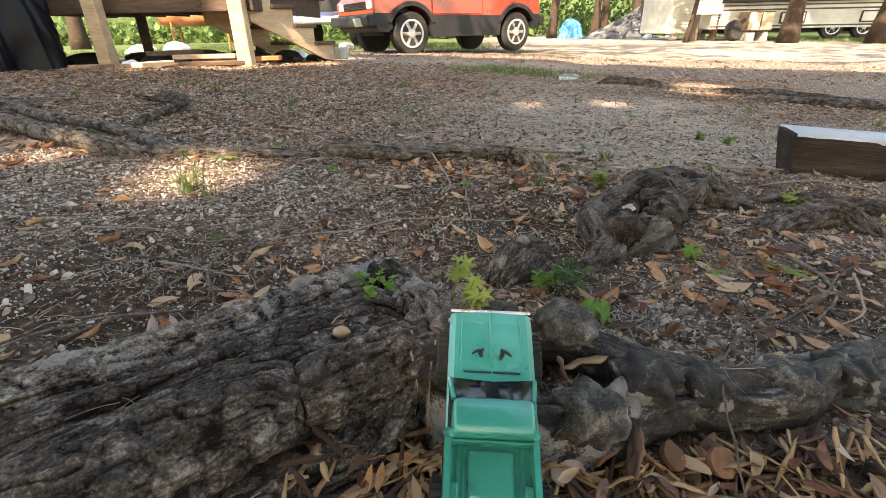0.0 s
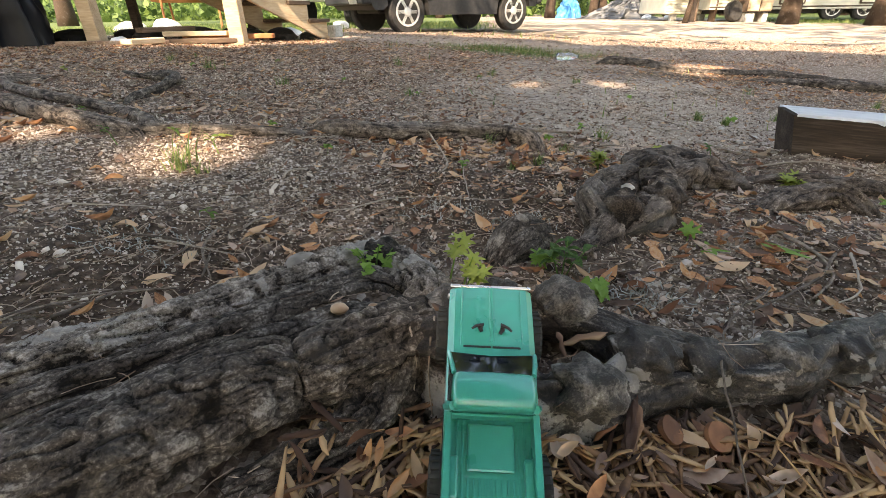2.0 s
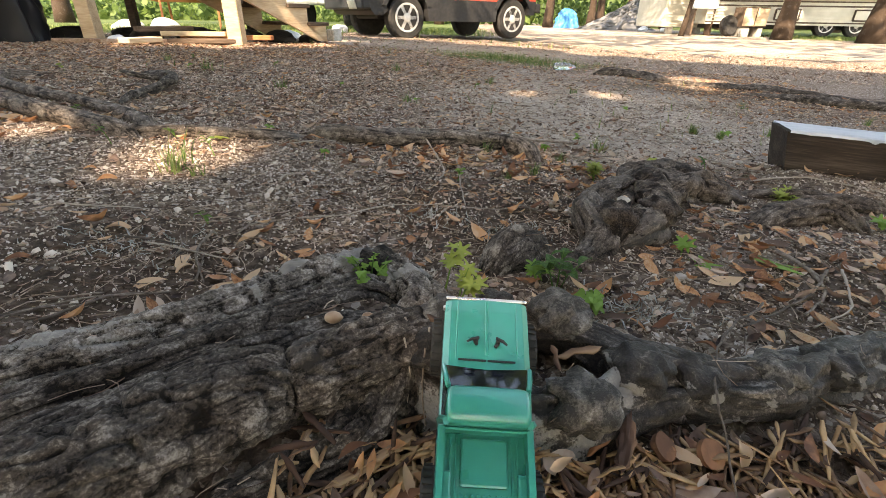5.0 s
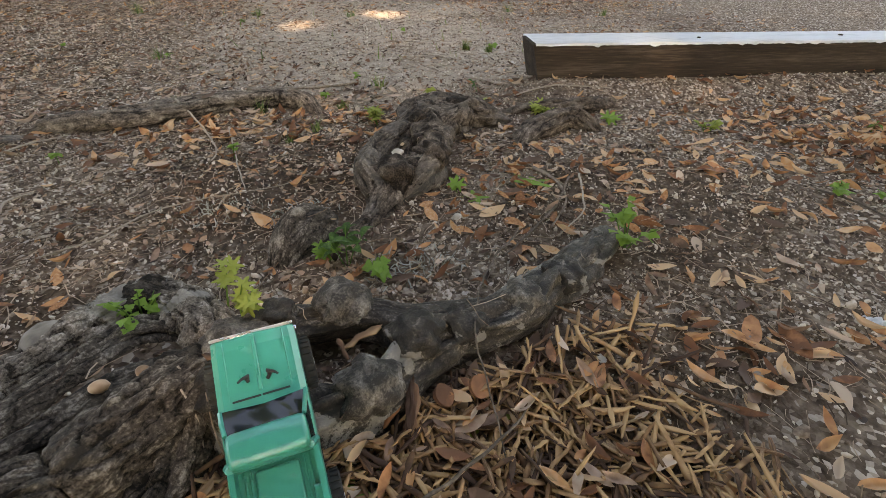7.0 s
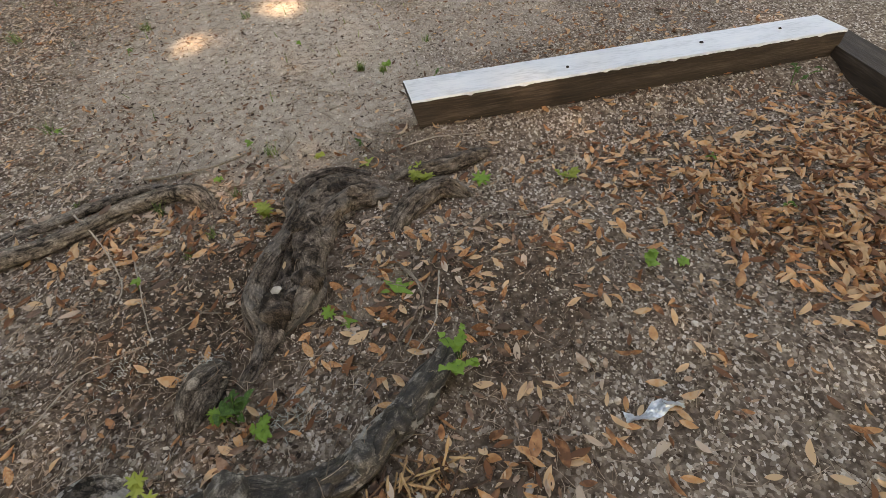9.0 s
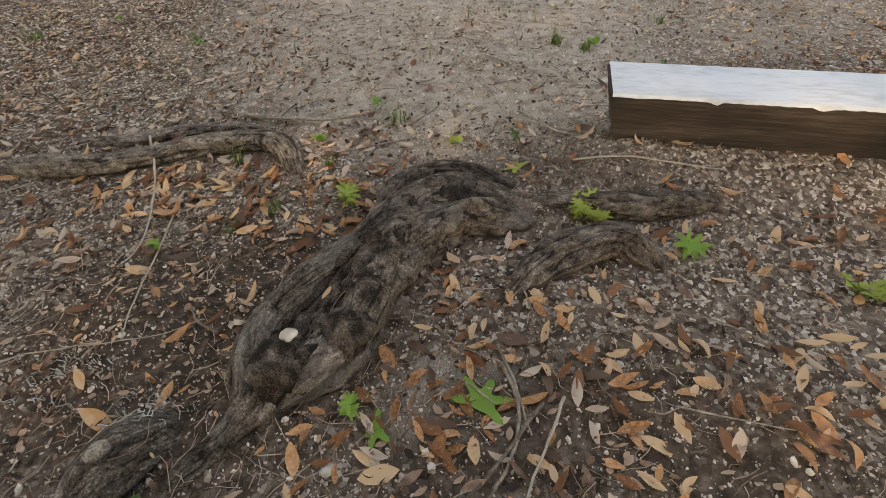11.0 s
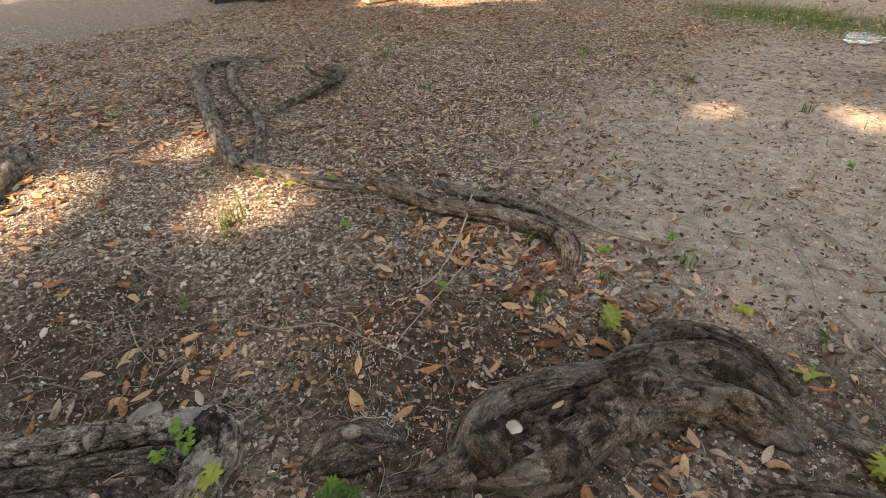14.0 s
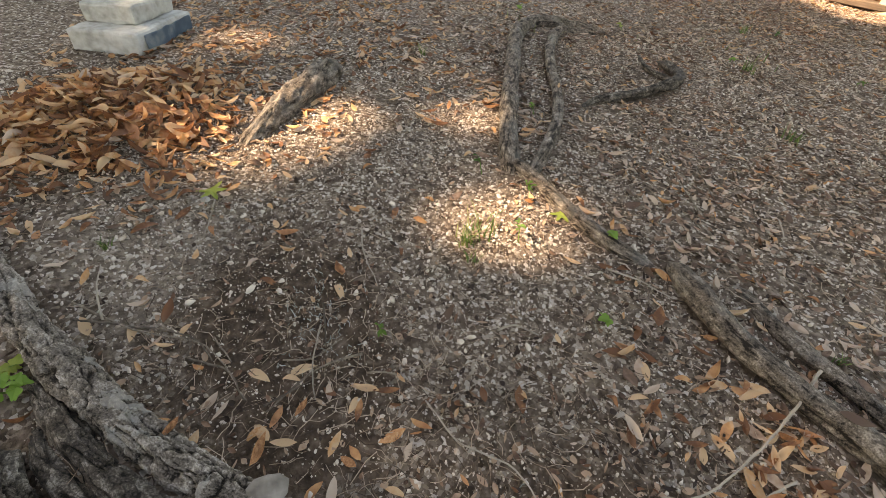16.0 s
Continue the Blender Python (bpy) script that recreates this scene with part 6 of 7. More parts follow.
# grass in the far yard and on the lawn
def blade_shape(seed):
    r = random.Random(seed)
    b = r.uniform(0.1, 0.6)
    v, f = [], []
    for k in range(3):
        t = k / 2
        w = 0.05 * (1 - t) + 0.004
        v += [(b * t * t, -w, t), (b * t * t + w * 0.5, 0, t), (b * t * t, w, t)]
    f = [(0, 1, 4, 3), (1, 2, 5, 4), (3, 4, 7, 6), (4, 5, 8, 7)]
    return np.array(v), np.array(f)


BLADES = [blade_shape(s) for s in range(5)]
hx, hy = rng.uniform(-9, 13, 60000), rng.uniform(2.2, 18, 60000)
thin = 0.22 * (hy < 9) * (hx < 2) * (1.5 * np.clip(value_noise(hx, hy, 0.6) + 0.2, 0, 1))
keep = rng.random(60000) < np.maximum(thin, grass_mask(hx, hy) * 0.9)
gx2, gy2 = hx[keep], hy[keep]
ex, ey = rng.normal(0.75, 0.42, 1500), rng.normal(5.45, 0.22, 1500)
gx2, gy2 = np.r_[gx2, ex], np.r_[gy2, ey]
gs = rng.uniform(0.02, 0.08, len(gx2)) * np.where(gy2 > 8, 1.3, 0.8)
strewn("grass", BLADES, np.stack([gx2, gy2, ground(gx2, gy2) - 0.003], -1), euler_matrices(rng.normal(0, 0.2, len(gx2)), rng.normal(0, 0.2, len(gx2)), rng.uniform(0, 6.3, len(gx2))),
       np.stack([gs, gs * np.where(gy2 > 8, 1.8, 1.0), gs], -1), GRASS, "patchy green grass on the far yard", "grass")

# lichen fluff on the soil
qx, qy = np.r_[rng.normal(0.21, 0.04, 90), rng.normal(0.5, 0.05, 120), rng.normal(-0.25, 0.06, 90), rng.normal(0.36, 0.03, 60)], np.r_[rng.normal(1.24, 0.03, 90), rng.normal(0.955, 0.025, 120), rng.normal(1.02, 0.04, 90), rng.normal(1.165, 0.02, 60)]
strewn("lichen", STRAWS, np.stack([qx, qy, surface(qx, qy) + 0.004], -1), euler_matrices(*rng.uniform(0, 6.3, (3, len(qx)))), np.repeat(rng.uniform(0.008, 0.022, len(qx))[:, None], 3, 1) * np.array((1, 2.5, 2.5)),
       MOSS, "pale grey lichen fluff on the soil", "lichen")

# ---- concrete block beside the leaf heap ----
CONCRETE = material("old_concrete", [(0.24, 0.235, 0.21), (0.4, 0.39, 0.36), (0.52, 0.51, 0.48)], scale=40, bump=0.7, rough=0.9)
MOULD = material("dark_stained_concrete", [(0.06, 0.08, 0.075), (0.13, 0.155, 0.15), (0.25, 0.26, 0.25)], scale=18, bump=0.6, rough=0.9)
BLUE_STAIN = material("blue_painted_concrete", [(0.03, 0.05, 0.07), (0.07, 0.105, 0.14), (0.3, 0.31, 0.3)], scale=14, bump=0.6, rough=0.8)
blk = empty("concrete_block", pose(-1.86, 0.53, gz(-1.8, 0.53), 0, 0, 65), "pale concrete slab, one side painted blue, second slab on top", "block")


def worn_slab(size, at, seed, mat, nm, label=""):
    bm = bmesh.new()
    box(bm, size, at, 0.012, segments=2)
    bmesh.ops.subdivide_edges(bm, edges=[e for e in bm.edges if e.calc_length() > 0.05], cuts=9, use_grid_fill=True)
    for v in bm.verts:
        q = v.co * 22 + Vector((seed, 0, 0))
        edge = max(0, abs(v.co.z - at[2]) / size[2] * 2 - 0.7) * max(0, max(abs(v.co.x - at[0]) / size[0], abs(v.co.y - at[1]) / size[1]) * 2 - 0.85)
        v.co += 0.006 * Vector((noise.noise(q), noise.noise(q + Vector((5, 0, 0))), noise.noise(q * 0.8))) - Vector((0, 0, 0.12 * edge * max(0, noise.noise(q * 0.6) + 0.2)))
    return part(nm, bm, mat, blk, label, smooth=False)


worn_slab((0.27, 0.36, 0.08), (0, 0, 0.035), 1, CONCRETE, "base_slab")
worn_slab((0.20, 0.26, 0.07), (-0.02, 0.04, 0.108), 7, CONCRETE, "top_slab")
bm = bmesh.new()
box(bm, (0.006, 0.30, 0.05), (0.139, 0.01, 0.036), 0.002)
bmesh.ops.subdivide_edges(bm, edges=[e for e in bm.edges if e.calc_length() > 0.02], cuts=8, use_grid_fill=True)
for v in bm.verts:
    v.co += Vector((0.002 * noise.noise(v.co * 40), 0.008 * noise.noise(v.co * 25), 0.012 * noise.noise(v.co * 30 + Vector((3, 0, 0)))))
part("paint_coat", bm, BLUE_STAIN, blk, "flaking dark blue paint")

# ---- the far yard ----
PINE = material("new_lumber", [(0.36, 0.25, 0.15), (0.5, 0.37, 0.24), (0.6, 0.47, 0.32)], scale=12, stretch=(1, 8, 8), bump=0.4, random=0.3)
# brown wood, colour halved to carry the shade on the deck rim
DECK_WOOD = material("shaded_brown_deck_wood", [(0.045, 0.03, 0.02), (0.09, 0.06, 0.042), (0.15, 0.105, 0.075)], scale=12, stretch=(1, 8, 8), bump=0.4, random=0.3)
BLACK_SHEET = material("black_plastic_sheet", [(0.004, 0.0045, 0.006), (0.008, 0.009, 0.012), (0.014, 0.015, 0.02)], scale=5, rough=0.42, bump=0.6, spec=0.25, dist=0.01)
GREY_SHEET = material("grey_tarp", [(0.06, 0.063, 0.066), (0.1, 0.105, 0.11), (0.16, 0.165, 0.17)], scale=3, rough=0.5, bump=0.2, dist=0.01)
RED_PAINT = material("red_car_paint", [(0.34, 0.03, 0.016), (0.42, 0.04, 0.02), (0.48, 0.055, 0.028)], scale=2, rough=0.28, bump=0.0, coat=0.6, spec=0.5)
CLADDING = material("black_cladding", [(0.01, 0.01, 0.011), (0.02, 0.02, 0.021), (0.035, 0.034, 0.032)], scale=20, rough=0.6, bump=0.1)
ALLOY = material("dull_alloy", [(0.35, 0.34, 0.33), (0.5, 0.49, 0.47), (0.6, 0.59, 0.57)], scale=20, rough=0.4, metal=0.5, bump=0.0)
CAR_GLASS = material("car_glass", [(0.015, 0.018, 0.02), (0.03, 0.035, 0.04)], scale=3, rough=0.05, bump=0.0, coat=1.0)
LAMP_LENS = material("clear_lamp_lens", [(0.55, 0.56, 0.57), (0.7, 0.7, 0.7)], scale=30, rough=0.15, bump=0.0)
AMBER = material("amber_lens", [(0.6, 0.2, 0.02), (0.75, 0.3, 0.04)], scale=30, rough=0.2, bump=0.0)
BLUE_PAINT = material("blue_car_paint", [(0.01, 0.035, 0.16), (0.016, 0.055, 0.22), (0.025, 0.07, 0.27)], scale=2, rough=0.3, bump=0.0, coat=0.5)
CREAM = material("cream_siding", [(0.36, 0.35, 0.29), (0.46, 0.45, 0.38), (0.54, 0.53, 0.46)], scale=3, rough=0.5, bump=0.05)
BROWN_TRIM = material("brown_trim", [(0.05, 0.035, 0.025), (0.09, 0.065, 0.05)], scale=6, rough=0.6, bump=0.0)
RUST = material("rusty_metal", [(0.2, 0.07, 0.03), (0.36, 0.14, 0.06), (0.48, 0.22, 0.11)], scale=6, rough=0.8, bump=0.3)
BLUE_SHEET = material("blue_tarp", [(0.02, 0.12, 0.3), (0.03, 0.19, 0.42), (0.06, 0.28, 0.5)], scale=5, rough=0.5, bump=0.1)
WHITE_BAG = material("white_plastic_bag", [(0.55, 0.56, 0.57), (0.7, 0.71, 0.72), (0.8, 0.8, 0.8)], scale=8, rough=0.5, bump=0.4, dist=0.01)
PLASTIC = glass_material("clear_bottle_plastic", (0.75, 0.85, 0.88), 0.12)


def prism(bm, pts, y0, y1):
    """A slab between y0 and y1 with the outline pts in x and z."""
    a = [bm.verts.new((x, y0, z)) for x, z in pts]
    b = [bm.verts.new((x, y1, z)) for x, z in pts]
    n = len(pts)
    bm.faces.new(a)
    bm.faces.new(b[::-1])
    for k in range(n):
        bm.faces.new((a[k], b[k], b[(k + 1) % n], a[(k + 1) % n]))
    bmesh.ops.recalc_face_normals(bm, faces=bm.faces)


def arch(cx, cz, r, z):
    """Points of a wheel arch from front to rear, cut at the height z."""
    a0 = math.asin(max(-1, min(1, (z - cz) / r)))
    return [(cx + r * math.cos(a0 + (math.pi - 2 * a0) * i / 10), cz + r * math.sin(a0 + (math.pi - 2 * a0) * i / 10)) for i in range(11)]


def car_wheel(th, x, y, r, out, tyre_w=0.2):
    bm = bmesh.new()
    lathe(bm, [(r * 0.62, -tyre_w / 2), (r * 0.9, -tyre_w / 2), (r * 0.99, -tyre_w * 0.36), (r, 0), (r * 0.99, tyre_w * 0.36), (r * 0.9, tyre_w / 2), (r * 0.62, tyre_w / 2)], 40)
    wh = part("wheel", bm, RUBBER, th, "black road tyre")
    wh.matrix_local = Matrix.Translation((x, y, r)) @ Matrix.Rotation(radians(-90 * out), 4, "X")
    bm = bmesh.new()
    lathe(bm, [(r * 0.60, 0.055), (r * 0.63, tyre_w / 2 + 0.004), (r * 0.56, tyre_w / 2), (r * 0.5, 0.06), (r * 0.2, 0.075), (r * 0.18, 0.1), (r * 0.05, 0.102)], 36)
    bm.free()
    # black disc in place of the shade between the spokes
    bm = bmesh.new()
    lathe(bm, [(r * 0.56, 0.05), (r * 0.3, 0.055), (r * 0.1, 0.056)], 30)
    part("hub_shadow", bm, CLADDING, wh, "black disc standing in for shade behind the spokes")
    bm = bmesh.new()
    for k in range(36):
        q = Matrix.Rotation(2 * math.pi * k / 36, 4, "Z") @ Matrix.Translation((r * 0.6, 0, tyre_w / 2 - 0.01))
        box(bm, (r * 0.09, r * 0.11, 0.04), (0, 0, 0), 0.0, q)
    lathe(bm, [(r * 0.22, 0.05), (r * 0.22, 0.1), (r * 0.17, 0.112), (r * 0.04, 0.114)], 20)
    for t in range(6):
        q = Matrix.Rotation(2 * math.pi * t / 6, 4, "Z") @ Matrix.Translation((r * 0.4, 0, 0.085))
        box(bm, (r * 0.42, r * 0.2, 0.03), (0, 0, 0), 0.008, q)
    part("rim", bm, ALLOY, wh, "dull silver spoked rim")
    return wh


def suv(m):
    th = empty("suv", m, "small red two-door off-road car with black lower cladding", "car")
    fx, rx, hz, R = 1.1, -1.1, 0.33, 0.42
    bm = bmesh.new()
    pts = [(1.72, 0.62), (1.74, 0.80), (1.66, 0.90), (1.1, 0.97), (0.72, 1.0), (-1.58, 1.0), (-1.64, 0.9), (-1.64, 0.62)]
    pts += [(-1.5, 0.60)] + arch(rx, hz, R + 0.03, 0.60)[::-1] + arch(fx, hz, R + 0.03, 0.60)[::-1]
    prism(bm, pts, -0.78, 0.78)
    es = [e for e in bm.edges if abs(e.verts[0].co.y) > 0.7 and abs(e.verts[1].co.y - e.verts[0].co.y) < 0.01 and min(v.co.z for v in e.verts) > 0.85]
    bmesh.ops.bevel(bm, geom=es, offset=0.05, segments=3, affect="EDGES")
    part("body", bm, RED_PAINT, th, "red painted upper body with dents")
    bm = bmesh.new()
    pts = [(1.60, 0.34), (1.72, 0.40), (1.72, 0.605)] + [(1.5, 0.605)] + arch(fx, hz, R - 0.02, 0.605) + arch(rx, hz, R - 0.02, 0.605) + [(-1.64, 0.605), (-1.64, 0.42), (-1.52, 0.36)]
    pts += arch(rx, hz, R - 0.02, 0.36)[::-1] + [(-0.6, 0.27), (0.6, 0.27)] + arch(fx, hz, R - 0.02, 0.36)[::-1]
    bm.free()
    bm = bmesh.new()
    sill = [(-0.70, 0.28), (0.70, 0.28), (0.72, 0.46), (0.78, 0.58), (0.80, 0.605), (-0.80, 0.605), (-0.78, 0.58), (-0.72, 0.46)]
    prism(bm, sill, -0.80, 0.80)
    part("sill_cladding", bm, CLADDING, th)
    bm = bmesh.new()
    prism(bm, [(1.44, 0.42), (1.52, 0.36), (1.66, 0.36), (1.72, 0.42), (1.73, 0.63), (1.38, 0.63), (1.46, 0.55)], -0.79, 0.79)
    part("front_cladding", bm, CLADDING, th)
    bm = bmesh.new()
    prism(bm, [(-1.46, 0.40), (-1.62, 0.40), (-1.65, 0.63), (-1.38, 0.63), (-1.46, 0.55)], -0.79, 0.79)
    part("rear_cladding", bm, CLADDING, th)
    for cx in (fx, rx):
        for s in (-1, 1):
            bm = bmesh.new()
            o, i = arch(cx, hz, R + 0.05, 0.5), arch(cx, hz, R - 0.015, 0.5)
            prism(bm, o + i[::-1], s * 0.74, s * 0.82)
            part("wheel_arch", bm, CLADDING, th)
            car_wheel(th, cx, s * 0.69, hz, s)
    bm = bmesh.new()
    box(bm, (0.16, 1.62, 0.17), (1.80, 0, 0.52), 0.03, segments=2)
    part("front_bumper", bm, CLADDING, th)
    bm = bmesh.new()
    box(bm, (0.012, 0.3, 0.12), (1.89, 0.45, 0.50), 0.004, Matrix.Rotation(0.3, 4, "Y"))
    part("plate", bm, ALLOY, th, "bent metal plate hanging at the bumper")
    bm = bmesh.new()
    box(bm, (0.14, 1.56, 0.16), (-1.72, 0, 0.52), 0.03, segments=2)
    part("rear_bumper", bm, CLADDING, th)
    bm = bmesh.new()
    box(bm, (0.03, 0.95, 0.12), (1.725, 0, 0.75), 0.01)
    for k in range(5):
        box(bm, (0.014, 0.93, 0.008), (1.742, 0, 0.705 + k * 0.022), 0.002)
    part("grille", bm, CLADDING, th)
    for s in (-1, 1):
        bm = bmesh.new()
        box(bm, (0.04, 0.19, 0.12), (1.725, s * 0.59, 0.75), 0.015, segments=2)
        part("headlight", bm, LAMP_LENS, th, "clear square headlight")
        bm = bmesh.new()
        box(bm, (0.05, 0.07, 0.11), (1.70, s * 0.735, 0.75), 0.012, segments=2)
        part("turn_signal", bm, LAMP_LENS, th)
        bm = bmesh.new()
        box(bm, (1.02, 0.02, 0.36), (0.2, s * 0.785, 0.79), 0.02, segments=2)
        dr = part("door", bm, RED_PAINT, th)
        bm = bmesh.new()
        box(bm, (0.13, 0.02, 0.035), (-0.2, s * 0.80, 0.86), 0.008)
        part("handle", bm, CLADDING, dr, "black door handle")
        bm = bmesh.new()
        prism(bm, [(0.55, 1.02), (-0.25, 1.02), (-0.22, 1.40), (0.18, 1.42)], s * 0.70, s * 0.715)
        part("side_window", bm, CAR_GLASS, th)
        bm = bmesh.new()
        prism(bm, [(-0.4, 1.02), (-1.45, 1.02), (-1.38, 1.38), (-0.38, 1.40)], s * 0.70, s * 0.715)
        part("rear_side_window", bm, CAR_GLASS, th)
        bm = bmesh.new()
        box(bm, (0.1, 0.16, 0.12), (0.56, s * 0.9, 1.03), 0.03, segments=2)
        part("mirror", bm, CLADDING, th)
    bm = bmesh.new()
    loft(bm, [[(0.72, y, 1.0), (-1.58, y, 1.0), (-1.48, y * 0.88, 1.42), (-1.3, y * 0.84, 1.58), (0.0, y * 0.84, 1.6), (0.12, y * 0.87, 1.54)] for y in (-0.76, 0.76)])
    part("cabin", bm, RED_PAINT, th)
    bm = bmesh.new()
    vs = [bm.verts.new(p) for p in ((0.74, -0.66, 1.03), (0.74, 0.66, 1.03), (0.16, 0.6, 1.53), (0.16, -0.6, 1.53))]
    bm.faces.new(vs)
    bmesh.ops.solidify(bm, geom=bm.faces[:], thickness=0.012)
    part("windscreen", bm, CAR_GLASS, th)
    bm = bmesh.new()
    box(bm, (2.9, 0.9, 0.12), (0, 0, 0.36), 0.03)
    part("underbody", bm, CLADDING, th)
    return th


suv(pose(-0.31, 9.92, 0.035, 0, 0, 215.8))


def pickup_front(m):
    th = empty("pickup", m, "blue pickup truck with a silver bumper parked on the lawn", "car")
    bm = bmesh.new()
    box(bm, (1.9, 1.85, 0.62), (0.0, 0, 1.0), 0.08, segments=3)
    part("bonnet", bm, BLUE_PAINT, th)
    bm = bmesh.new()
    box(bm, (1.7, 1.8, 0.75), (-1.75, 0, 1.45), 0.15, segments=3)
    box(bm, (2.4, 1.85, 0.62), (-3.0, 0, 1.0), 0.06, segments=2)
    part("cab", bm, BLUE_PAINT, th)
    bm = bmesh.new()
    box(bm, (0.22, 2.0, 0.2), (1.02, 0, 0.68), 0.06, segments=3)
    part("bumper", bm, ALLOY, th, "silver front bumper")
    bm = bmesh.new()
    box(bm, (0.03, 1.1, 0.25), (0.955, 0, 1.0), 0.01)
    part("grille", bm, CLADDING, th)
    for s in (-1, 1):
        bm = bmesh.new()
        box(bm, (0.05, 0.3, 0.2), (0.94, s * 0.72, 1.0), 0.02)
        part("headlight", bm, LAMP_LENS, th)
        bm = bmesh.new()
        box(bm, (0.05, 0.1, 0.2), (0.93, s * 0.9, 1.0), 0.02)
        part("turn_signal", bm, AMBER, th, "amber turn signal")
        for x in (0.2, -3.0):
            car_wheel(th, x, s * 0.8, 0.38, s, 0.24)
    return th


pickup_front(pose(-3.3, 14.2, 0.02, 0, 0, 262))

# deck with stairs
deck = empty("deck", pose(0, 0, 0), "raised wooden deck on posts with a short stair", "deck")


def deck_piece(name, size, at, mat, turn=(0, 0, 0), label="", bevel=0.006):
    bm = bmesh.new()
    box(bm, size, (0, 0, 0), bevel)
    ob = part(name, bm, mat, deck, label)
    ob.matrix_local = pose(*at, *turn)
    return ob


for x, y, w, tilt, mt in ((-3.07, 4.75, 0.12, 0, PINE), (-1.82, 4.86, 0.125, 0, PINE), (-3.35, 5.1, 0.09, 0, DECK_WOOD), (-2.25, 6.2, 0.09, 0, DECK_WOOD), (-3.9, 6.6, 0.09, 0, DECK_WOOD), (-4.6, 4.9, 0.12, 0, PINE)):
    z0 = gz(x, y)
    deck_piece("post", (w, w, 0.92 - z0), (x, y, (0.92 + z0) / 2 - 0.02), mt, (tilt, 0, 4))
deck_piece("rim_board", (3.1, 0.05, 0.2), (-3.3, 4.93, 0.68), DECK_WOOD, (0, 0, 3))
deck_piece("rim_board", (0.05, 2.4, 0.2), (-1.78, 6.1, 0.68), DECK_WOOD, (0, 0, 3))
for k in range(9):
    deck_piece("joist", (0.045, 2.2, 0.16), (-4.6 + k * 0.34, 6.05, 0.70), DECK_WOOD)
for k in range(17):
    deck_piece("deck_board", (3.1, 0.135, 0.03), (-3.3, 5.0 + k * 0.142, 0.80), DECK_WOOD, (0, 0, 0))
# stair going down to the right and away
st = Matrix.Translation((-1.80, 5.02, 0)) @ Matrix.Rotation(radians(58), 4, "Z")
g0 = 0.13
for side in (0.0, 0.75):
    bm = bmesh.new()
    out = [(0.0, 0.80)]
    for k in range(4):
        out += [(0.24 * (k + 1), 0.80 - 0.165 * k - 0.03), (0.24 * (k + 1), 0.80 - 0.165 * (k + 1) - 0.03)]
    out += [(0.98, g0), (0.86, g0), (0.0, 0.50)]
    prism(bm, out, side - 0.02, side + 0.02)
    ob = part("stringer", bm, PINE, deck, "pale notched stair stringer")
    ob.matrix_local = st
for k in range(4):
    bm = bmesh.new()
    box(bm, (0.27, 0.86, 0.035), (0.24 * (k + 0.5) + 0.005, 0.375, 0.80 - 0.165 * k - 0.012), 0.006)
    ob = part("tread", bm, DECK_WOOD, deck)
    ob.matrix_local = st
bm = bmesh.new()
box(bm, (0.12, 0.12, 0.12), (1.04, -0.05, g0 + 0.055), 0.01)
ob = tagged(part("paving_block", bm, CONCRETE), "small grey concrete block at the foot of the stair", "block")
ob.matrix_world = st


def draped(name, x, y, rx, ry, tall, mat, label, category, seed, lean=0.0, folds=11, spread=0.25, peak=2.2):
    """A sheet thrown over a pile: folds that widen towards the ground."""
    n, m = 180, 70
    bm = bmesh.new()
    rings = []
    for j in range(m):
        t = j / (m - 1)
        prof = (math.sin(min(1, t * 1.25) * math.pi / 2) ** 0.7 if peak > 1.5 else t ** 0.8) * 0.85 + spread * t ** 3
        z = tall * (1 - t ** peak)
        ring = []
        for i in range(n):
            a = 2 * math.pi * i / n
            w = 1 + t * (0.15 * math.sin(folds * a + seed + 4 * noise.noise(Vector((math.cos(a) * 2, math.sin(a) * 2, seed)))) + 0.12 * noise.noise(Vector((math.cos(a) * 2.5, math.sin(a) * 2.5, seed + t))))
            px_, py_ = x + rx * prof * w * math.cos(a) + lean * (1 - t), y + ry * prof * w * math.sin(a)
            q = Vector((math.cos(a) * 2.2, math.sin(a) * 2.2, t * 3.2 + seed))
            crease = abs(noise.noise(q * 1.3)) + 0.5 * abs(noise.noise(q * 3.1)) + 0.25 * abs(noise.noise(q * 7.0))
            px_, py_ = px_ - 0.22 * rx * crease * min(1, 3 * t) * math.cos(a), py_ - 0.22 * ry * crease * min(1, 3 * t) * math.sin(a)
            px_ += 0.05 * rx * noise.noise(Vector((a * 5, t * 9, seed)))
            py_ += 0.05 * ry * noise.noise(Vector((a * 5, t * 9, seed + 9)))
            zz = z + 0.08 * tall * (1 - t) * noise.noise(Vector((math.cos(a) * 1.5, math.sin(a) * 1.5, seed * 2 + t * 2)))
            if j == m - 1:
                zz = 0.004
            ring.append(bm.verts.new((px_, py_, zz + gz(px_, py_))))
        rings.append(ring)
    for r0, r1 in zip(rings, rings[1:]):
        for k in range(n):
            bm.faces.new((r0[k], r0[(k + 1) % n], r1[(k + 1) % n], r1[k]))
    bm.faces.new(rings[0])
    bmesh.ops.recalc_face_normals(bm, faces=bm.faces)
    return tagged(part(name, bm, mat, smooth=True), label, category)


draped("plastic_cover", -4.13, 4.49, 0.61, 0.58, 1.95, BLACK_SHEET, "pile covered by wrinkled black plastic sheeting", "tarp", 2.0, 0.1, 9)
draped("grey_tarp", 6.75, 24.0, 1.5, 1.0, 1.35, GREY_SHEET, "heap under a wrinkled grey tarp by the trees", "tarp", 5.0, 0.9, 13, peak=0.9)
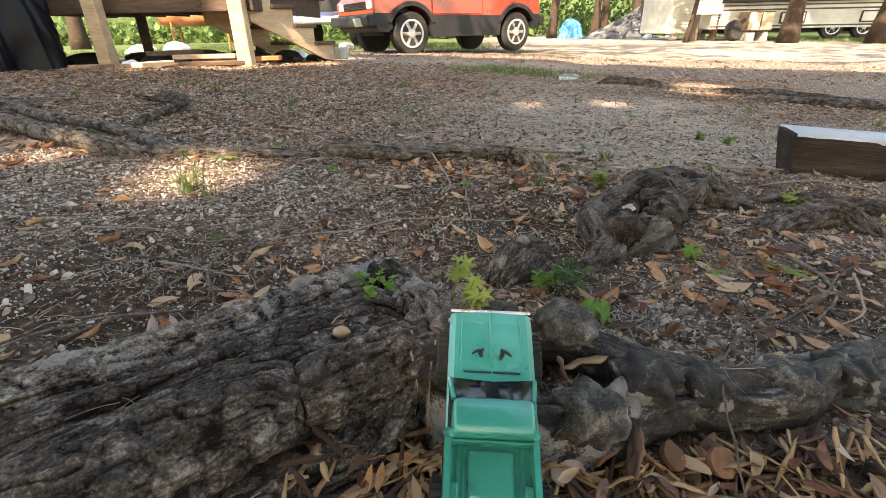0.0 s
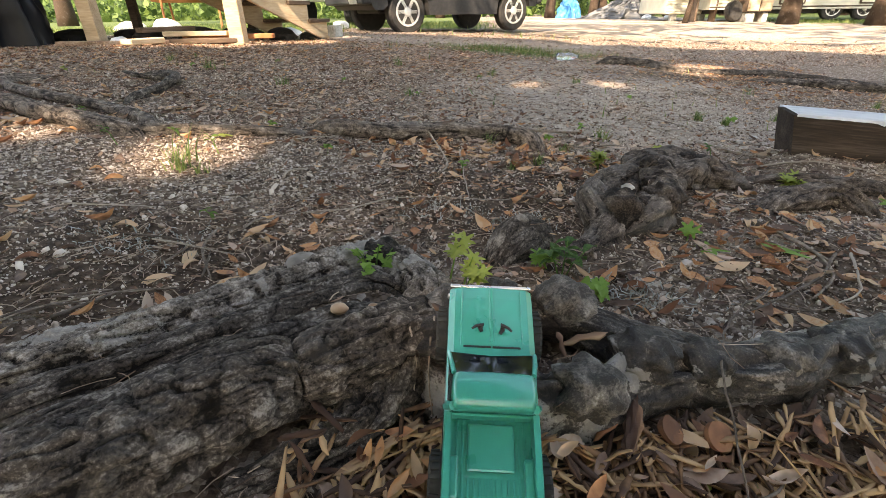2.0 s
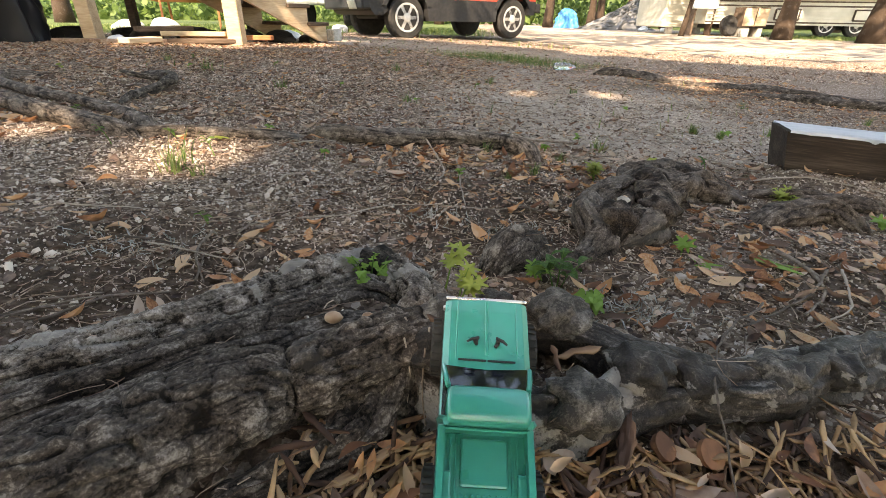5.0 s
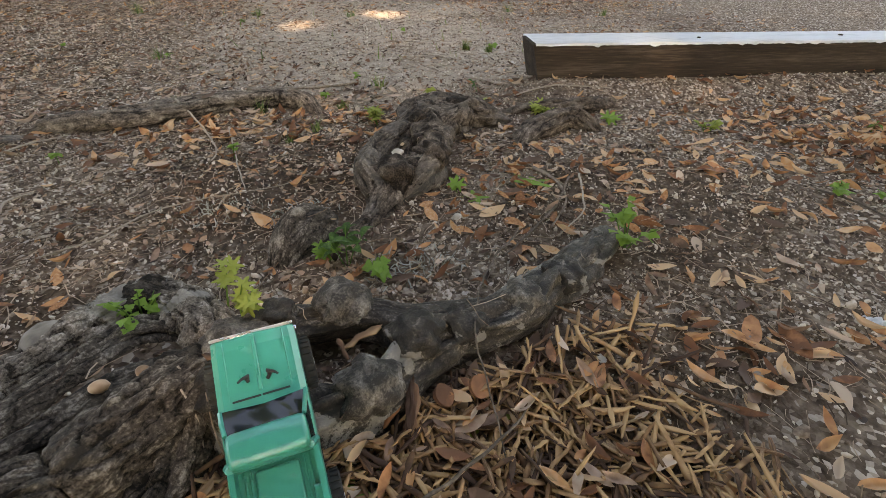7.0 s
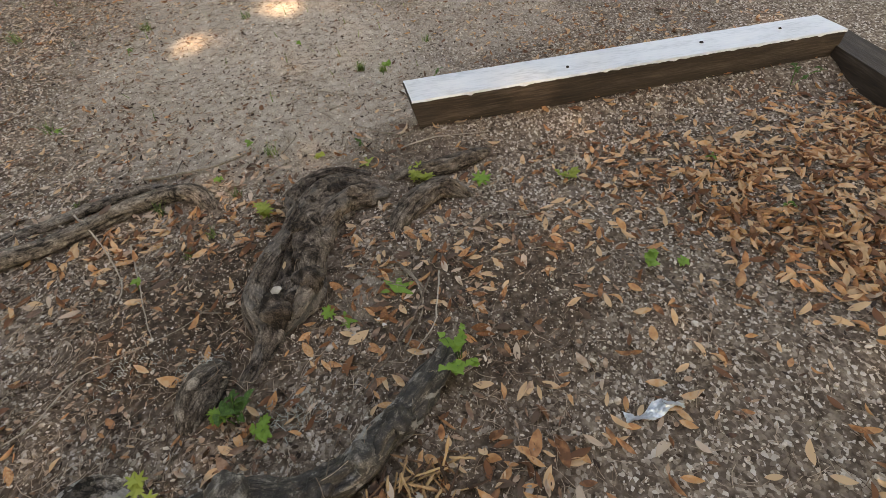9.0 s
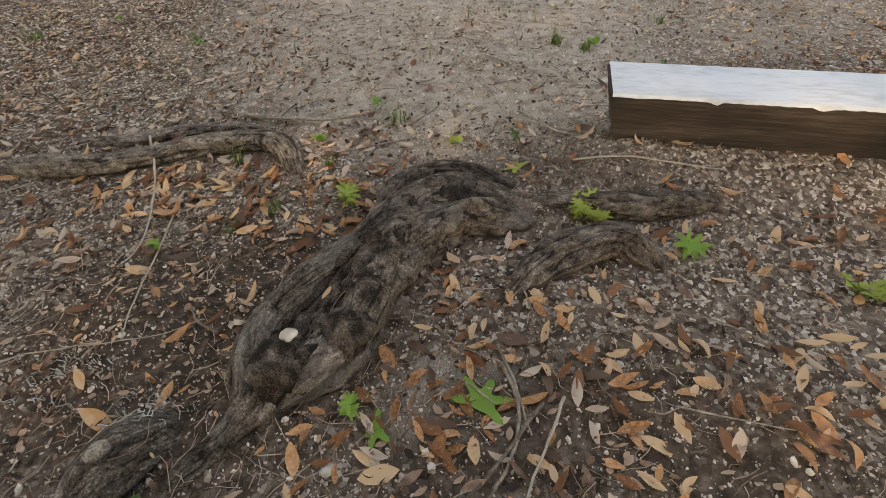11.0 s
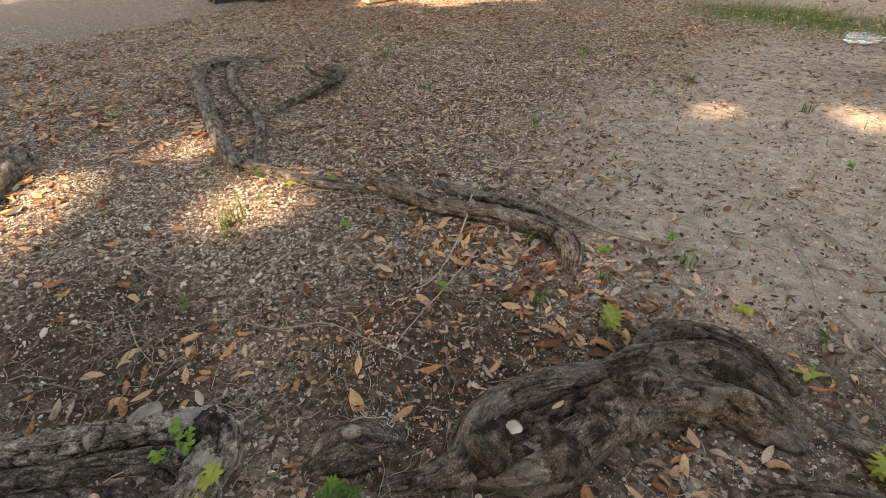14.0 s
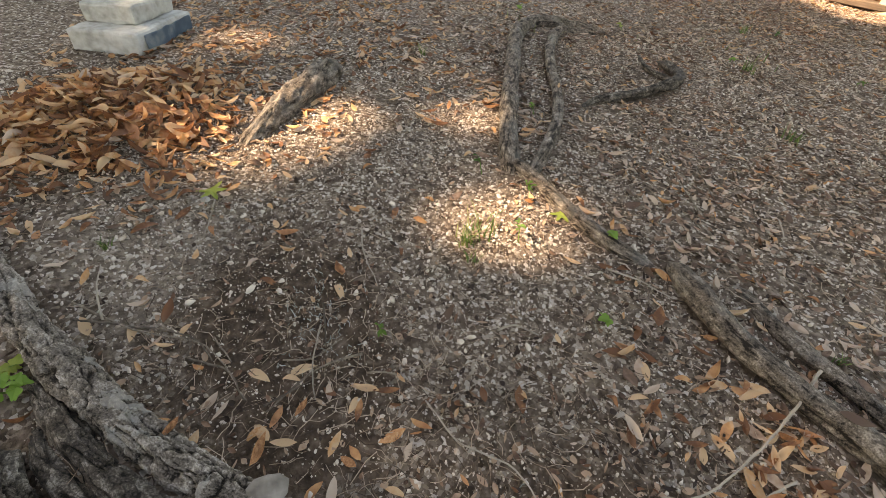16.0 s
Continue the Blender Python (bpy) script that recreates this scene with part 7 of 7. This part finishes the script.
draped("blue_cover", 5.05, 26.3, 0.55, 0.5, 0.85, BLUE_SHEET, "low bright blue cover under the trees", "tarp", 7.0)

# lumber, rubbish and dark shade lumps under the deck
for n, (x, y, L, w, yaw, z, mt) in enumerate(((-2.38, 4.35, 0.32, 0.12, 75, 0.04, PINE), (-2.15, 4.75, 0.7, 0.12, 18, 0.03, DECK_WOOD), (-2.2, 4.85, 0.55, 0.09, 10, 0.09, PINE), (-1.95, 4.95, 0.8, 0.1, 8, 0.06, RUST), (-2.5, 4.9, 0.5, 0.1, 60, 0.12, DECK_WOOD), (-2.75, 4.5, 0.9, 0.1, 5, 0.02, OLD_LEAF))):
    bm = bmesh.new()
    box(bm, (L, w, 0.04), (0, 0, 0), 0.005)
    ob = part("board", bm, mt)
    ob.matrix_world = pose(x, y, gz(x, y) + z, 0, 0, yaw)
    tagged(ob, "loose scrap board in a pile under the deck", "board", "scrap boards under the deck")
for n, (x, y, r) in enumerate(((-2.75, 4.6, 0.10), (-1.95, 6.6, 0.14), (-5.1, 9.2, 0.28), (-3.9, 10.2, 0.22), (-2.6, 11.5, 0.2), (-6.0, 9.5, 0.25), (7.6, 22.5, 0.25), (8.3, 22.0, 0.2))):
    stone(x, y, r, "white plastic bag of rubbish on the grass", 0.75, n + 30, 1.3, mat=WHITE_BAG)
# dark debris lumps, added to stand in for the deck's shade
SHADE_HEAP = material("shade_dark_debris", [(0.01, 0.009, 0.008), (0.025, 0.021, 0.018), (0.05, 0.04, 0.033)], scale=12, rough=0.8, bump=0.6, dist=0.02)
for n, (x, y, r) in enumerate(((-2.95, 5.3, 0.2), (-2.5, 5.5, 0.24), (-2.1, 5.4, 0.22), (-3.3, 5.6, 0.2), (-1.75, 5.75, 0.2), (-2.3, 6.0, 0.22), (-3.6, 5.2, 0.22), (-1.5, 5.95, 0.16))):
    stone(x, y, r, "dark debris lump standing in for shade under the deck", 0.55, n + 60, 1.5, mat=SHADE_HEAP)
tank = empty("rusty_tank", pose(-4.75, 9.6, gz(-4.75, 9.6), 0, 0, 5), "rusty orange tank standing on thin legs", "tank")
bm = bmesh.new()
lathe(bm, [(0.1, -0.75), (0.18, -0.72), (0.2, -0.6), (0.2, 0.6), (0.18, 0.72), (0.1, 0.75)], 24, Matrix.Rotation(radians(90), 4, "Y"))
part("drum", bm, RUST, tank, smooth=True).matrix_local = pose(0, 0, 0.66)
for x in (-0.5, 0.5):
    for y in (-0.14, 0.14):
        bm = bmesh.new()
        tube(bm, [(x, y * 1.3, 0), (x, y, 0.56)], [0.02, 0.02], 6)
        part("leg", bm, RUST, tank)

# camper
camper = empty("camper", pose(12.5, 18.3, 0, 0, 0, -4), "long cream camper trailer with brown trim stripes", "camper")


def camper_piece(name, size, at, mat, parent=None, label="", bevel=0.01):
    bm = bmesh.new()
    box(bm, size, at, bevel)
    return part(name, bm, mat, parent or camper, label)


camper_piece("wall", (9.6, 2.4, 2.2), (0.2, 0, 1.42), CREAM)
camper_piece("underframe", (9.2, 1.9, 0.12), (0.2, 0.1, 0.26), CLADDING)
for k in range(8):
    camper_piece("siding_rib", (9.6, 0.02, 0.012), (0.2, -1.205, 0.42 + 0.09 * k), CREAM)
for z in (0.40, 0.86, 0.98):
    camper_piece("stripe", (9.6, 0.014, 0.045), (0.2, -1.21, z), BROWN_TRIM)
for x in (-2.2, 0.1, 3.0):
    h = camper_piece("hatch", (0.75, 0.03, 0.34), (x, -1.215, 0.62), BROWN_TRIM, bevel=0.03)
    camper_piece("hatch_panel", (0.66, 0.03, 0.26), (x, -1.222, 0.62), CREAM, h)
d = camper_piece("door", (0.72, 0.04, 1.9), (1.75, -1.22, 1.45), CREAM)
camper_piece("door_gap", (0.8, 0.012, 2.0), (1.75, -1.206, 1.45), CLADDING, d)
camper_piece("window", (1.2, 0.03, 0.6), (-1.5, -1.21, 1.75), CAR_GLASS)
camper_piece("awning_rail", (5.0, 0.12, 0.12), (-1.9, -1.3, 1.12), CLADDING)
for x in (-0.9, 0.0):
    car_wheel(camper, x, -1.0, 0.33, -1)
camper2 = empty("old_trailer", pose(7.6, 19.6, 0, 0, 0, 6), "pale green-cream trailer end with ribbed siding", "camper")
bm = bmesh.new()
box(bm, (1.7, 2.2, 2.0), (0, 0, 1.2), 0.04, segments=2)
part("wall", bm, CREAM, camper2)
for k in range(9):
    bm = bmesh.new()
    box(bm, (1.72, 0.02, 0.015), (0, -1.105, 0.3 + 0.1 * k), 0.003)
    part("siding_rib", bm, CREAM, camper2)
for x in (-0.5, 0.5):
    bm = bmesh.new()
    box(bm, (0.2, 0.2, 0.22), (x, -0.9, 0.10), 0.01)
    part("support_block", bm, CONCRETE, camper2)
cab = empty("cabinet", pose(9.0, 17.0, gz(9.0, 17.0), 0, 0, 6), "old tan cabinet standing on concrete blocks outdoors", "cabinet")
for nm, s, at, mt in (("body", (0.8, 0.5, 0.55), (0, 0, 0.55), DECK_WOOD), ("door", (0.36, 0.03, 0.48), (-0.2, -0.262, 0.55), PINE), ("door", (0.36, 0.03, 0.48), (0.2, -0.262, 0.55), PINE), ("support_block", (0.3, 0.4, 0.26), (-0.22, 0, 0.13), CONCRETE), ("support_block", (0.16, 0.4, 0.26), (0.28, 0, 0.13), CONCRETE)):
    bm = bmesh.new()
    box(bm, s, at, 0.01)
    part(nm, bm, mt, cab)
wb = empty("white_box", pose(7.75, 17.6, 0), "white metal box on a stand by the trailer", "box")
bm = bmesh.new()
box(bm, (0.75, 0.5, 0.4), (0, 0, 0.95), 0.03, segments=2)
part("case", bm, WHITE_BAG, wb)
for x in (-0.3, 0.3):
    bm = bmesh.new()
    box(bm, (0.06, 0.4, 0.78), (x, 0, 0.37), 0.005)
    part("leg", bm, DECK_WOOD, wb)
tyre = empty("spare_tyre", pose(8.35, 16.9, gz(8.35, 16.9) + 0.3, 75, 0, 20), "worn black tyre leaning by the trailer", "tyre")
bm = bmesh.new()
lathe(bm, [(0.18, -0.09), (0.27, -0.1), (0.3, -0.05), (0.3, 0.05), (0.27, 0.1), (0.18, 0.09)], 32)
part("rubber", bm, RUBBER, tyre)

# bottle on the grass
bm = bmesh.new()
lathe(bm, [(0.026, 0), (0.031, 0.006), (0.0315, 0.06), (0.029, 0.066), (0.0315, 0.075), (0.0315, 0.12), (0.028, 0.145), (0.013, 0.175), (0.0125, 0.195)], 20)
ob = part("plastic_bottle", bm, PLASTIC, smooth=True)
ob.matrix_world = pose(1.02, 4.80, gz(1.02, 4.80) + 0.034, 0, 90, 8)
tagged(ob, "empty clear plastic bottle lying in the grass", "bottle")


# ---- trees ----
def crown_leaves(name, centre, spread, n, size, parent, keep=None, gaps=True):
    """Many small bent leaves in a cloud with gaps, one mesh."""
    v = np.array([(-0.5, 0, 0.06), (0, -0.28, 0), (0.5, 0, 0.06), (0, 0.28, 0.04)])
    p = rng.normal(0, 1, (n, 3))
    p /= np.linalg.norm(p, axis=1)[:, None]
    p *= rng.random((n, 1)) ** 0.45
    gap = value_noise(p[:, 0] * 3 + centre[0], p[:, 1] * 3 + p[:, 2] * 2 + centre[1], 0.6)
    p = p[(gap > -0.18) | (not gaps)] * np.array(spread) + np.array(centre)
    if keep is not None:
        p = p[keep(p)]
    k = len(p)
    turn = euler_matrices(rng.normal(0, 0.7, k), rng.normal(0, 0.7, k), rng.uniform(0, 6.3, k))
    w = np.einsum("nij,kj->nki", turn, v) * rng.uniform(0.6, 1.3, (k, 1, 1)) * size + p[:, None]
    f = np.arange(4 * k).reshape(k, 4)
    ob = new(name, array_mesh(name, w.reshape(-1, 3), f, CROWN_LEAF))
    ob.parent = parent
    ob.matrix_parent_inverse = parent.matrix_world.inverted()
    return ob


def tree(x, y, r, tall, lean, label, leaves=2500, crown=(2.4, 2.4, 2.0), leaf=0.22):
    th = empty("tree", pose(x, y, gz(x, y)), label, "tree", "trees round the yard")
    bm = bmesh.new()
    pts, rad = [], []
    for i in range(14):
        t = i / 13
        pts.append((lean * t * tall + 0.06 * math.sin(5 * t + x), 0.05 * math.sin(4 * t + y), tall * 0.8 * t - 0.1))
        rad.append(r * (1.35 - 0.35 * min(1, t * 6) - 0.55 * t))
    tube(bm, pts, rad, 20)
    uvl = bm.loops.layers.uv.new("UVMap")
    for f in bm.faces:
        for lo in f.loops:
            c = lo.vert.co
            lo[uvl].uv = (math.atan2(c.y, c.x) * r, c.z)
    part("trunk", bm, TRUNK, th, smooth=True)
    q = random.Random(int(x * 31 + y * 7))
    for k in range(5):
        a, z0 = q.uniform(0, 6.28), tall * q.uniform(0.42, 0.7)
        L = crown[0] * q.uniform(0.6, 0.95)
        bx = lean * z0 * 1.2
        bm = bmesh.new()
        tube(bm, [(bx, 0, z0), (bx + L * 0.5 * math.cos(a), L * 0.5 * math.sin(a), z0 + L * 0.25), (bx + L * math.cos(a), L * math.sin(a), z0 + L * 0.6)], [r * 0.4, r * 0.25, r * 0.06], 8)
        part("limb", bm, TRUNK, th)
    crown_leaves("crown", (x + lean * tall, y, tall * 0.85), crown, leaves, leaf, th)
    return th


tree(6.7, 16.4, 0.07, 7.0, 0.06, "thin leaning dark tree beside the trailer", 4500, (3.6, 3.6, 2.2), 0.28)
tree(8.85, 14.9, 0.21, 7.5, 0.03, "rough brown tree trunk in front of the camper", 6000, (4.2, 4.2, 2.4), 0.28)
road_tree = tree(10.5, 13.75, 0.25, 8.0, 0.05, "stout brown tree trunk beside the gravel road", 6000, (4.2, 4.2, 2.4), 0.28)
for x, y, r, t in ((4.35, 27.3, 0.22, 9), (6.9, 29.5, 0.2, 9), (7.6, 30.5, 0.22, 10), (9.6, 31.0, 0.3, 10), (2.3, 33.0, 0.2, 9), (11.5, 33.5, 0.22, 10), (14.5, 30.5, 0.25, 9), (-1.5, 31.0, 0.24, 10), (-6.0, 27.0, 0.25, 9), (-10.0, 23.0, 0.25, 9), (-14.0, 18.0, 0.25, 9), (18.5, 27.0, 0.25, 10), (5.4, 34.0, 0.2, 10)):
    tree(x, y, r, t, 0.02, "tall slender tree at the edge of the woods", 2000, (3.0, 3.0, 2.6), 0.3)

# undergrowth and far woods
n = 26000
ua = rng.uniform(-1.15, 1.15, n)
ud = rng.uniform(31, 44, n)
ux, uy = ud * np.sin(ua) * 1.2 + 2, ud * np.cos(ua) + 2
uh = np.abs(rng.normal(0, 1, n)) * np.where(ux < -1, 0.6, 1.7) * (0.6 + 0.9 * np.clip(value_noise(ux, uy, 3.0) + 0.5, 0, 1))
uv_ = np.array([(-0.5, 0, 0.06), (0, -0.3, 0), (0.5, 0, 0.06), (0, 0.3, 0.04)])
strewn("undergrowth", [(uv_, np.array([[0, 1, 2, 3]]))], np.stack([ux, uy, ground(ux, uy) + uh + 0.05], -1), euler_matrices(rng.normal(0, 0.8, n), rng.normal(0, 0.8, n), rng.uniform(0, 6.3, n)),
       np.repeat(rng.uniform(0.25, 0.6, n)[:, None], 3, 1), CROWN_LEAF, "sunlit green undergrowth and woods behind the yard", "undergrowth")
WOODS = material("far_woods", [(0.03, 0.05, 0.02), (0.07, 0.11, 0.035), (0.14, 0.19, 0.07)], scale=1.2, rough=0.9, bump=0.0)
bm = bmesh.new()
prev = None
for i in range(121):
    a = radians(-100 + 200 * i / 120)
    x, y = 60 * math.sin(a) + 2, 60 * math.cos(a) + 2
    h = 9 + 2.2 * noise.noise(Vector((i * 0.5, 0, 0))) + 1.2 * noise.noise(Vector((i * 1.7, 3, 0)))
    q = [bm.verts.new((x, y, -1)), bm.verts.new((x, y, h)), bm.verts.new((x * 1.08, y * 1.08, h * 0.8)), bm.verts.new((x * 1.08, y * 1.08, -1))]
    if prev:
        for k in range(4):
            bm.faces.new((prev[k], q[k], q[(k + 1) % 4], prev[(k + 1) % 4]))
    prev = q
bmesh.ops.recalc_face_normals(bm, faces=bm.faces)
tagged(part("backdrop", bm, WOODS), "dark green line of far woods", "woods", kind="structure")

# ---- unseen shade tree, added near the roots: its crown throws the dappled shade ----
shade = empty("added_shade_tree", pose(-2.3, -4.6, gz(-2.3, -4.6)), "broad old tree added out of view to shade the rooted yard", "tree", "trees round the yard")
bm = bmesh.new()
tube(bm, [(0, 0, -0.2), (0.02, 0, 0.3), (0.05, 0.03, 1.5), (0.1, 0.05, 3.5), (0.0, 0.1, 5.5), (0.1, 0.2, 7.5)], [0.62, 0.46, 0.38, 0.34, 0.28, 0.1], 28)
uvl = bm.loops.layers.uv.new("UVMap")
for f in bm.faces:
    for lo in f.loops:
        c = lo.vert.co
        lo[uvl].uv = (math.atan2(c.y, c.x) * 0.4, c.z)
part("trunk", bm, TRUNK, shade, smooth=True)
for k in range(6):
    a = k * 1.05 + 0.2
    L = 4.0 + (k % 3)
    bm = bmesh.new()
    tube(bm, [(0.05, 0.08, 4.4 + 0.2 * k), (L * 0.5 * math.cos(a), L * 0.5 * math.sin(a), 5.6 + 0.15 * k), (L * math.cos(a), L * math.sin(a), 6.9)], [0.16, 0.1, 0.03], 8)
    part("limb", bm, TRUNK, shade)
# ground spots where the unseen crown is opened so sun patches fall
SUN_GAPS = ((-0.27, 1.38, 0.085), (-0.39, 1.49, 0.085), (-1.0, 1.12, 0.10), (-0.95, 1.62, 0.06), (-1.06, 0.72, 0.13), (-1.5, 0.2, 0.12), (-1.76, 0.86, 0.10), (-0.83, 0.9, 0.05), (0.55, 3.1, 0.03), (1.1, 3.35, 0.06), (2.0, 4.3, 0.14), 
            (-1.5, 5.3, 0.40), (-1.9, 4.7, 0.25), (-1.3, 6.4, 0.3), (-2.4, 4.4, 0.2), (2.3, 4.9, 0.2))


def shade_crown():
    """Unseen leaves in loose layers, thick enough to shade the yard, left out where sun patches should fall."""
    r = np.random.default_rng(33)
    step, spots = 0.09, []
    for layer in range(4):
        x, y = np.meshgrid(np.arange(-8.5, 9, step), np.arange(-5, 9, step))
        x, y = x.ravel() + r.uniform(-0.5, 0.5, x.size) * step, y.ravel() + r.uniform(-0.5, 0.5, y.size) * step
        spots.append(np.stack([x, y, 6.4 + 0.6 * layer + r.uniform(0, 0.6, len(x))], -1))
    g = np.concatenate(spots)
    edge = ((g[:, 0] - 0.3) / 8.0) ** 2 + ((g[:, 1] - 1.5) / 6.4) ** 2 + 0.25 * value_noise(g[:, 0], g[:, 1], 1.5)
    stay = edge < 1
    for x, y, rad in SUN_GAPS:
        stay &= (g[:, 0] - x) ** 2 + (g[:, 1] - y) ** 2 > (rad + 0.075) ** 2
    road = np.clip((g[:, 1] - 6.0 + 0.4 * np.maximum(g[:, 0] - 1.5, 0)) / 2.5, 0, 1) * np.clip((g[:, 0] - 1.0) / 1.5, 0, 1)
    stay &= value_noise(g[:, 0], g[:, 1] * 1.7, 0.9) < 0.55 - 0.4 * road
    stay &= r.random(len(g)) > 0.03 + 0.02 * np.clip(value_noise(g[:, 0] + 5, g[:, 1], 0.5), 0, 1)
    g = g[stay]
    p = g + (g[:, 2:3] - slope(g[:, 0], g[:, 1])[:, None]) / TO_SUN.z * np.array(TO_SUN) * np.array((1, 1, 0))
    k = len(p)
    v = np.array([(-0.5, 0, 0.06), (0, -0.3, 0), (0.5, 0, 0.06), (0, 0.3, 0.04)])
    turn = euler_matrices(r.normal(0, 0.6, k), r.normal(0, 0.6, k), r.uniform(0, 6.3, k))
    w = np.einsum("nij,kj->nki", turn, v) * r.uniform(0.75, 1.25, (k, 1, 1)) * 0.19 + p[:, None]
    ob = new("crown", array_mesh("crown", w.reshape(-1, 3), np.arange(4 * k).reshape(k, 4), CROWN_LEAF))
    ob.parent = shade
    ob.matrix_parent_inverse = shade.matrix_world.inverted()


def added_skirt():
    """Low outer boughs added out of view on the shade tree's far side, to block low sky light."""
    r = np.random.default_rng(51)
    k = 5200
    a, z = r.uniform(radians(150), radians(390), k), 0.5 + 7.5 * r.random(k)
    reach = 7.5 * np.sqrt(np.clip(1 - ((z - 2.5) / 6.5) ** 2, 0.05, 1)) * r.uniform(0.86, 1.0, k)
    p = np.stack([-1.2 + 1.25 * reach * np.cos(a), -3.4 + reach * np.sin(a), z], -1)
    v = np.array([(-0.5, 0, 0.06), (0, -0.3, 0), (0.5, 0, 0.06), (0, 0.3, 0.04)])
    w = np.einsum("nij,kj->nki", euler_matrices(r.normal(0, 0.9, k), r.normal(0, 0.9, k), r.uniform(0, 6.3, k)), v) * r.uniform(0.7, 1.3, (k, 1, 1)) * 0.5 + p[:, None]
    ob = new("low_boughs", array_mesh("low_boughs", w.reshape(-1, 3), np.arange(4 * k).reshape(k, 4), CROWN_LEAF))
    ob.parent = shade
    ob.matrix_parent_inverse = shade.matrix_world.inverted()


shade_crown()
added_skirt()


def added_canopy(x, y, rx, ry, seed):
    """A taller tree added to shade the far side of the yard, its crown above the view."""
    th = empty("added_shade_tree", pose(x, y + ry * 0.7, gz(x, y)), "tall tree added to shade the far side of the yard", "tree", "trees round the yard")
    bm = bmesh.new()
    tube(bm, [(0, 0, -0.2), (0.03, 0.02, 3), (0.1, 0, 8.5)], [0.3, 0.22, 0.08], 16)
    uvl = bm.loops.layers.uv.new("UVMap")
    for f in bm.faces:
        for lo in f.loops:
            lo[uvl].uv = (math.atan2(lo.vert.co.y, lo.vert.co.x) * 0.25, lo.vert.co.z)
    part("trunk", bm, TRUNK, th, smooth=True)
    r = np.random.default_rng(seed)
    k = int(rx * ry * 42)
    a, d = r.uniform(0, 6.2832, k), np.sqrt(r.random(k))
    p = np.stack([x + rx * d * np.cos(a), y + ry * d * np.sin(a), 7.0 + r.uniform(0, 2.5, k)], -1)
    p = p[value_noise(p[:, 0], p[:, 1], 1.1) < 0.22]
    k = len(p)
    p = p + p[:, 2:3] / TO_SUN.z * np.array(TO_SUN) * np.array((1, 1, 0))
    v = np.array([(-0.5, 0, 0.06), (0, -0.3, 0), (0.5, 0, 0.06), (0, 0.3, 0.04)])
    w = np.einsum("nij,kj->nki", euler_matrices(r.normal(0, 0.6, k), r.normal(0, 0.6, k), r.uniform(0, 6.3, k)), v) * r.uniform(0.75, 1.25, (k, 1, 1)) * 0.5 + p[:, None]
    ob = new("crown", array_mesh("crown", w.reshape(-1, 3), np.arange(4 * k).reshape(k, 4), CROWN_LEAF))
    ob.parent = th
    ob.matrix_parent_inverse = th.matrix_world.inverted()


added_canopy(11.0, 25.5, 9.0, 5.5, 3)
added_canopy(-4.0, 17.0, 6.5, 6.0, 4)


def low_boughs(parent, x, y, rx, ry, seed, cover):
    """Spreading boughs added above the view; their shade dapples the ground round (x, y)."""
    r = np.random.default_rng(seed)
    k = int(rx * ry * 45)
    a, d = r.uniform(0, 6.2832, k), np.sqrt(r.random(k))
    p = np.stack([x + rx * d * np.cos(a), y + ry * d * np.sin(a), 3.6 + r.uniform(0, 1.6, k)], -1)
    p = p[value_noise(p[:, 0] * 0.6, p[:, 1] * 1.3, 0.8) < cover]
    k = len(p)
    p = p + p[:, 2:3] / TO_SUN.z * np.array(TO_SUN) * np.array((1, 1, 0))
    v = np.array([(-0.5, 0, 0.06), (0, -0.3, 0), (0.5, 0, 0.06), (0, 0.3, 0.04)])
    w = np.einsum("nij,kj->nki", euler_matrices(r.normal(0, 0.6, k), r.normal(0, 0.6, k), r.uniform(0, 6.3, k)), v) * r.uniform(0.75, 1.25, (k, 1, 1)) * 0.4 + p[:, None]
    ob = new("low_boughs", array_mesh("low_boughs", w.reshape(-1, 3), np.arange(4 * k).reshape(k, 4), CROWN_LEAF))
    ob.parent = parent
    ob.matrix_parent_inverse = parent.matrix_world.inverted()


# unseen boughs, added to darken the road, camper and deck ground
low_boughs(road_tree, 5.5, 12.0, 7.5, 4.2, 61, 0.32)
low_boughs(road_tree, 1.0, 15.5, 6.0, 6.0, 62, 0.2)
low_boughs(road_tree, 10.5, 17.0, 5.0, 3.5, 63, 0.15)
low_boughs(road_tree, -3.2, 8.2, 3.5, 2.6, 64, 0.2)
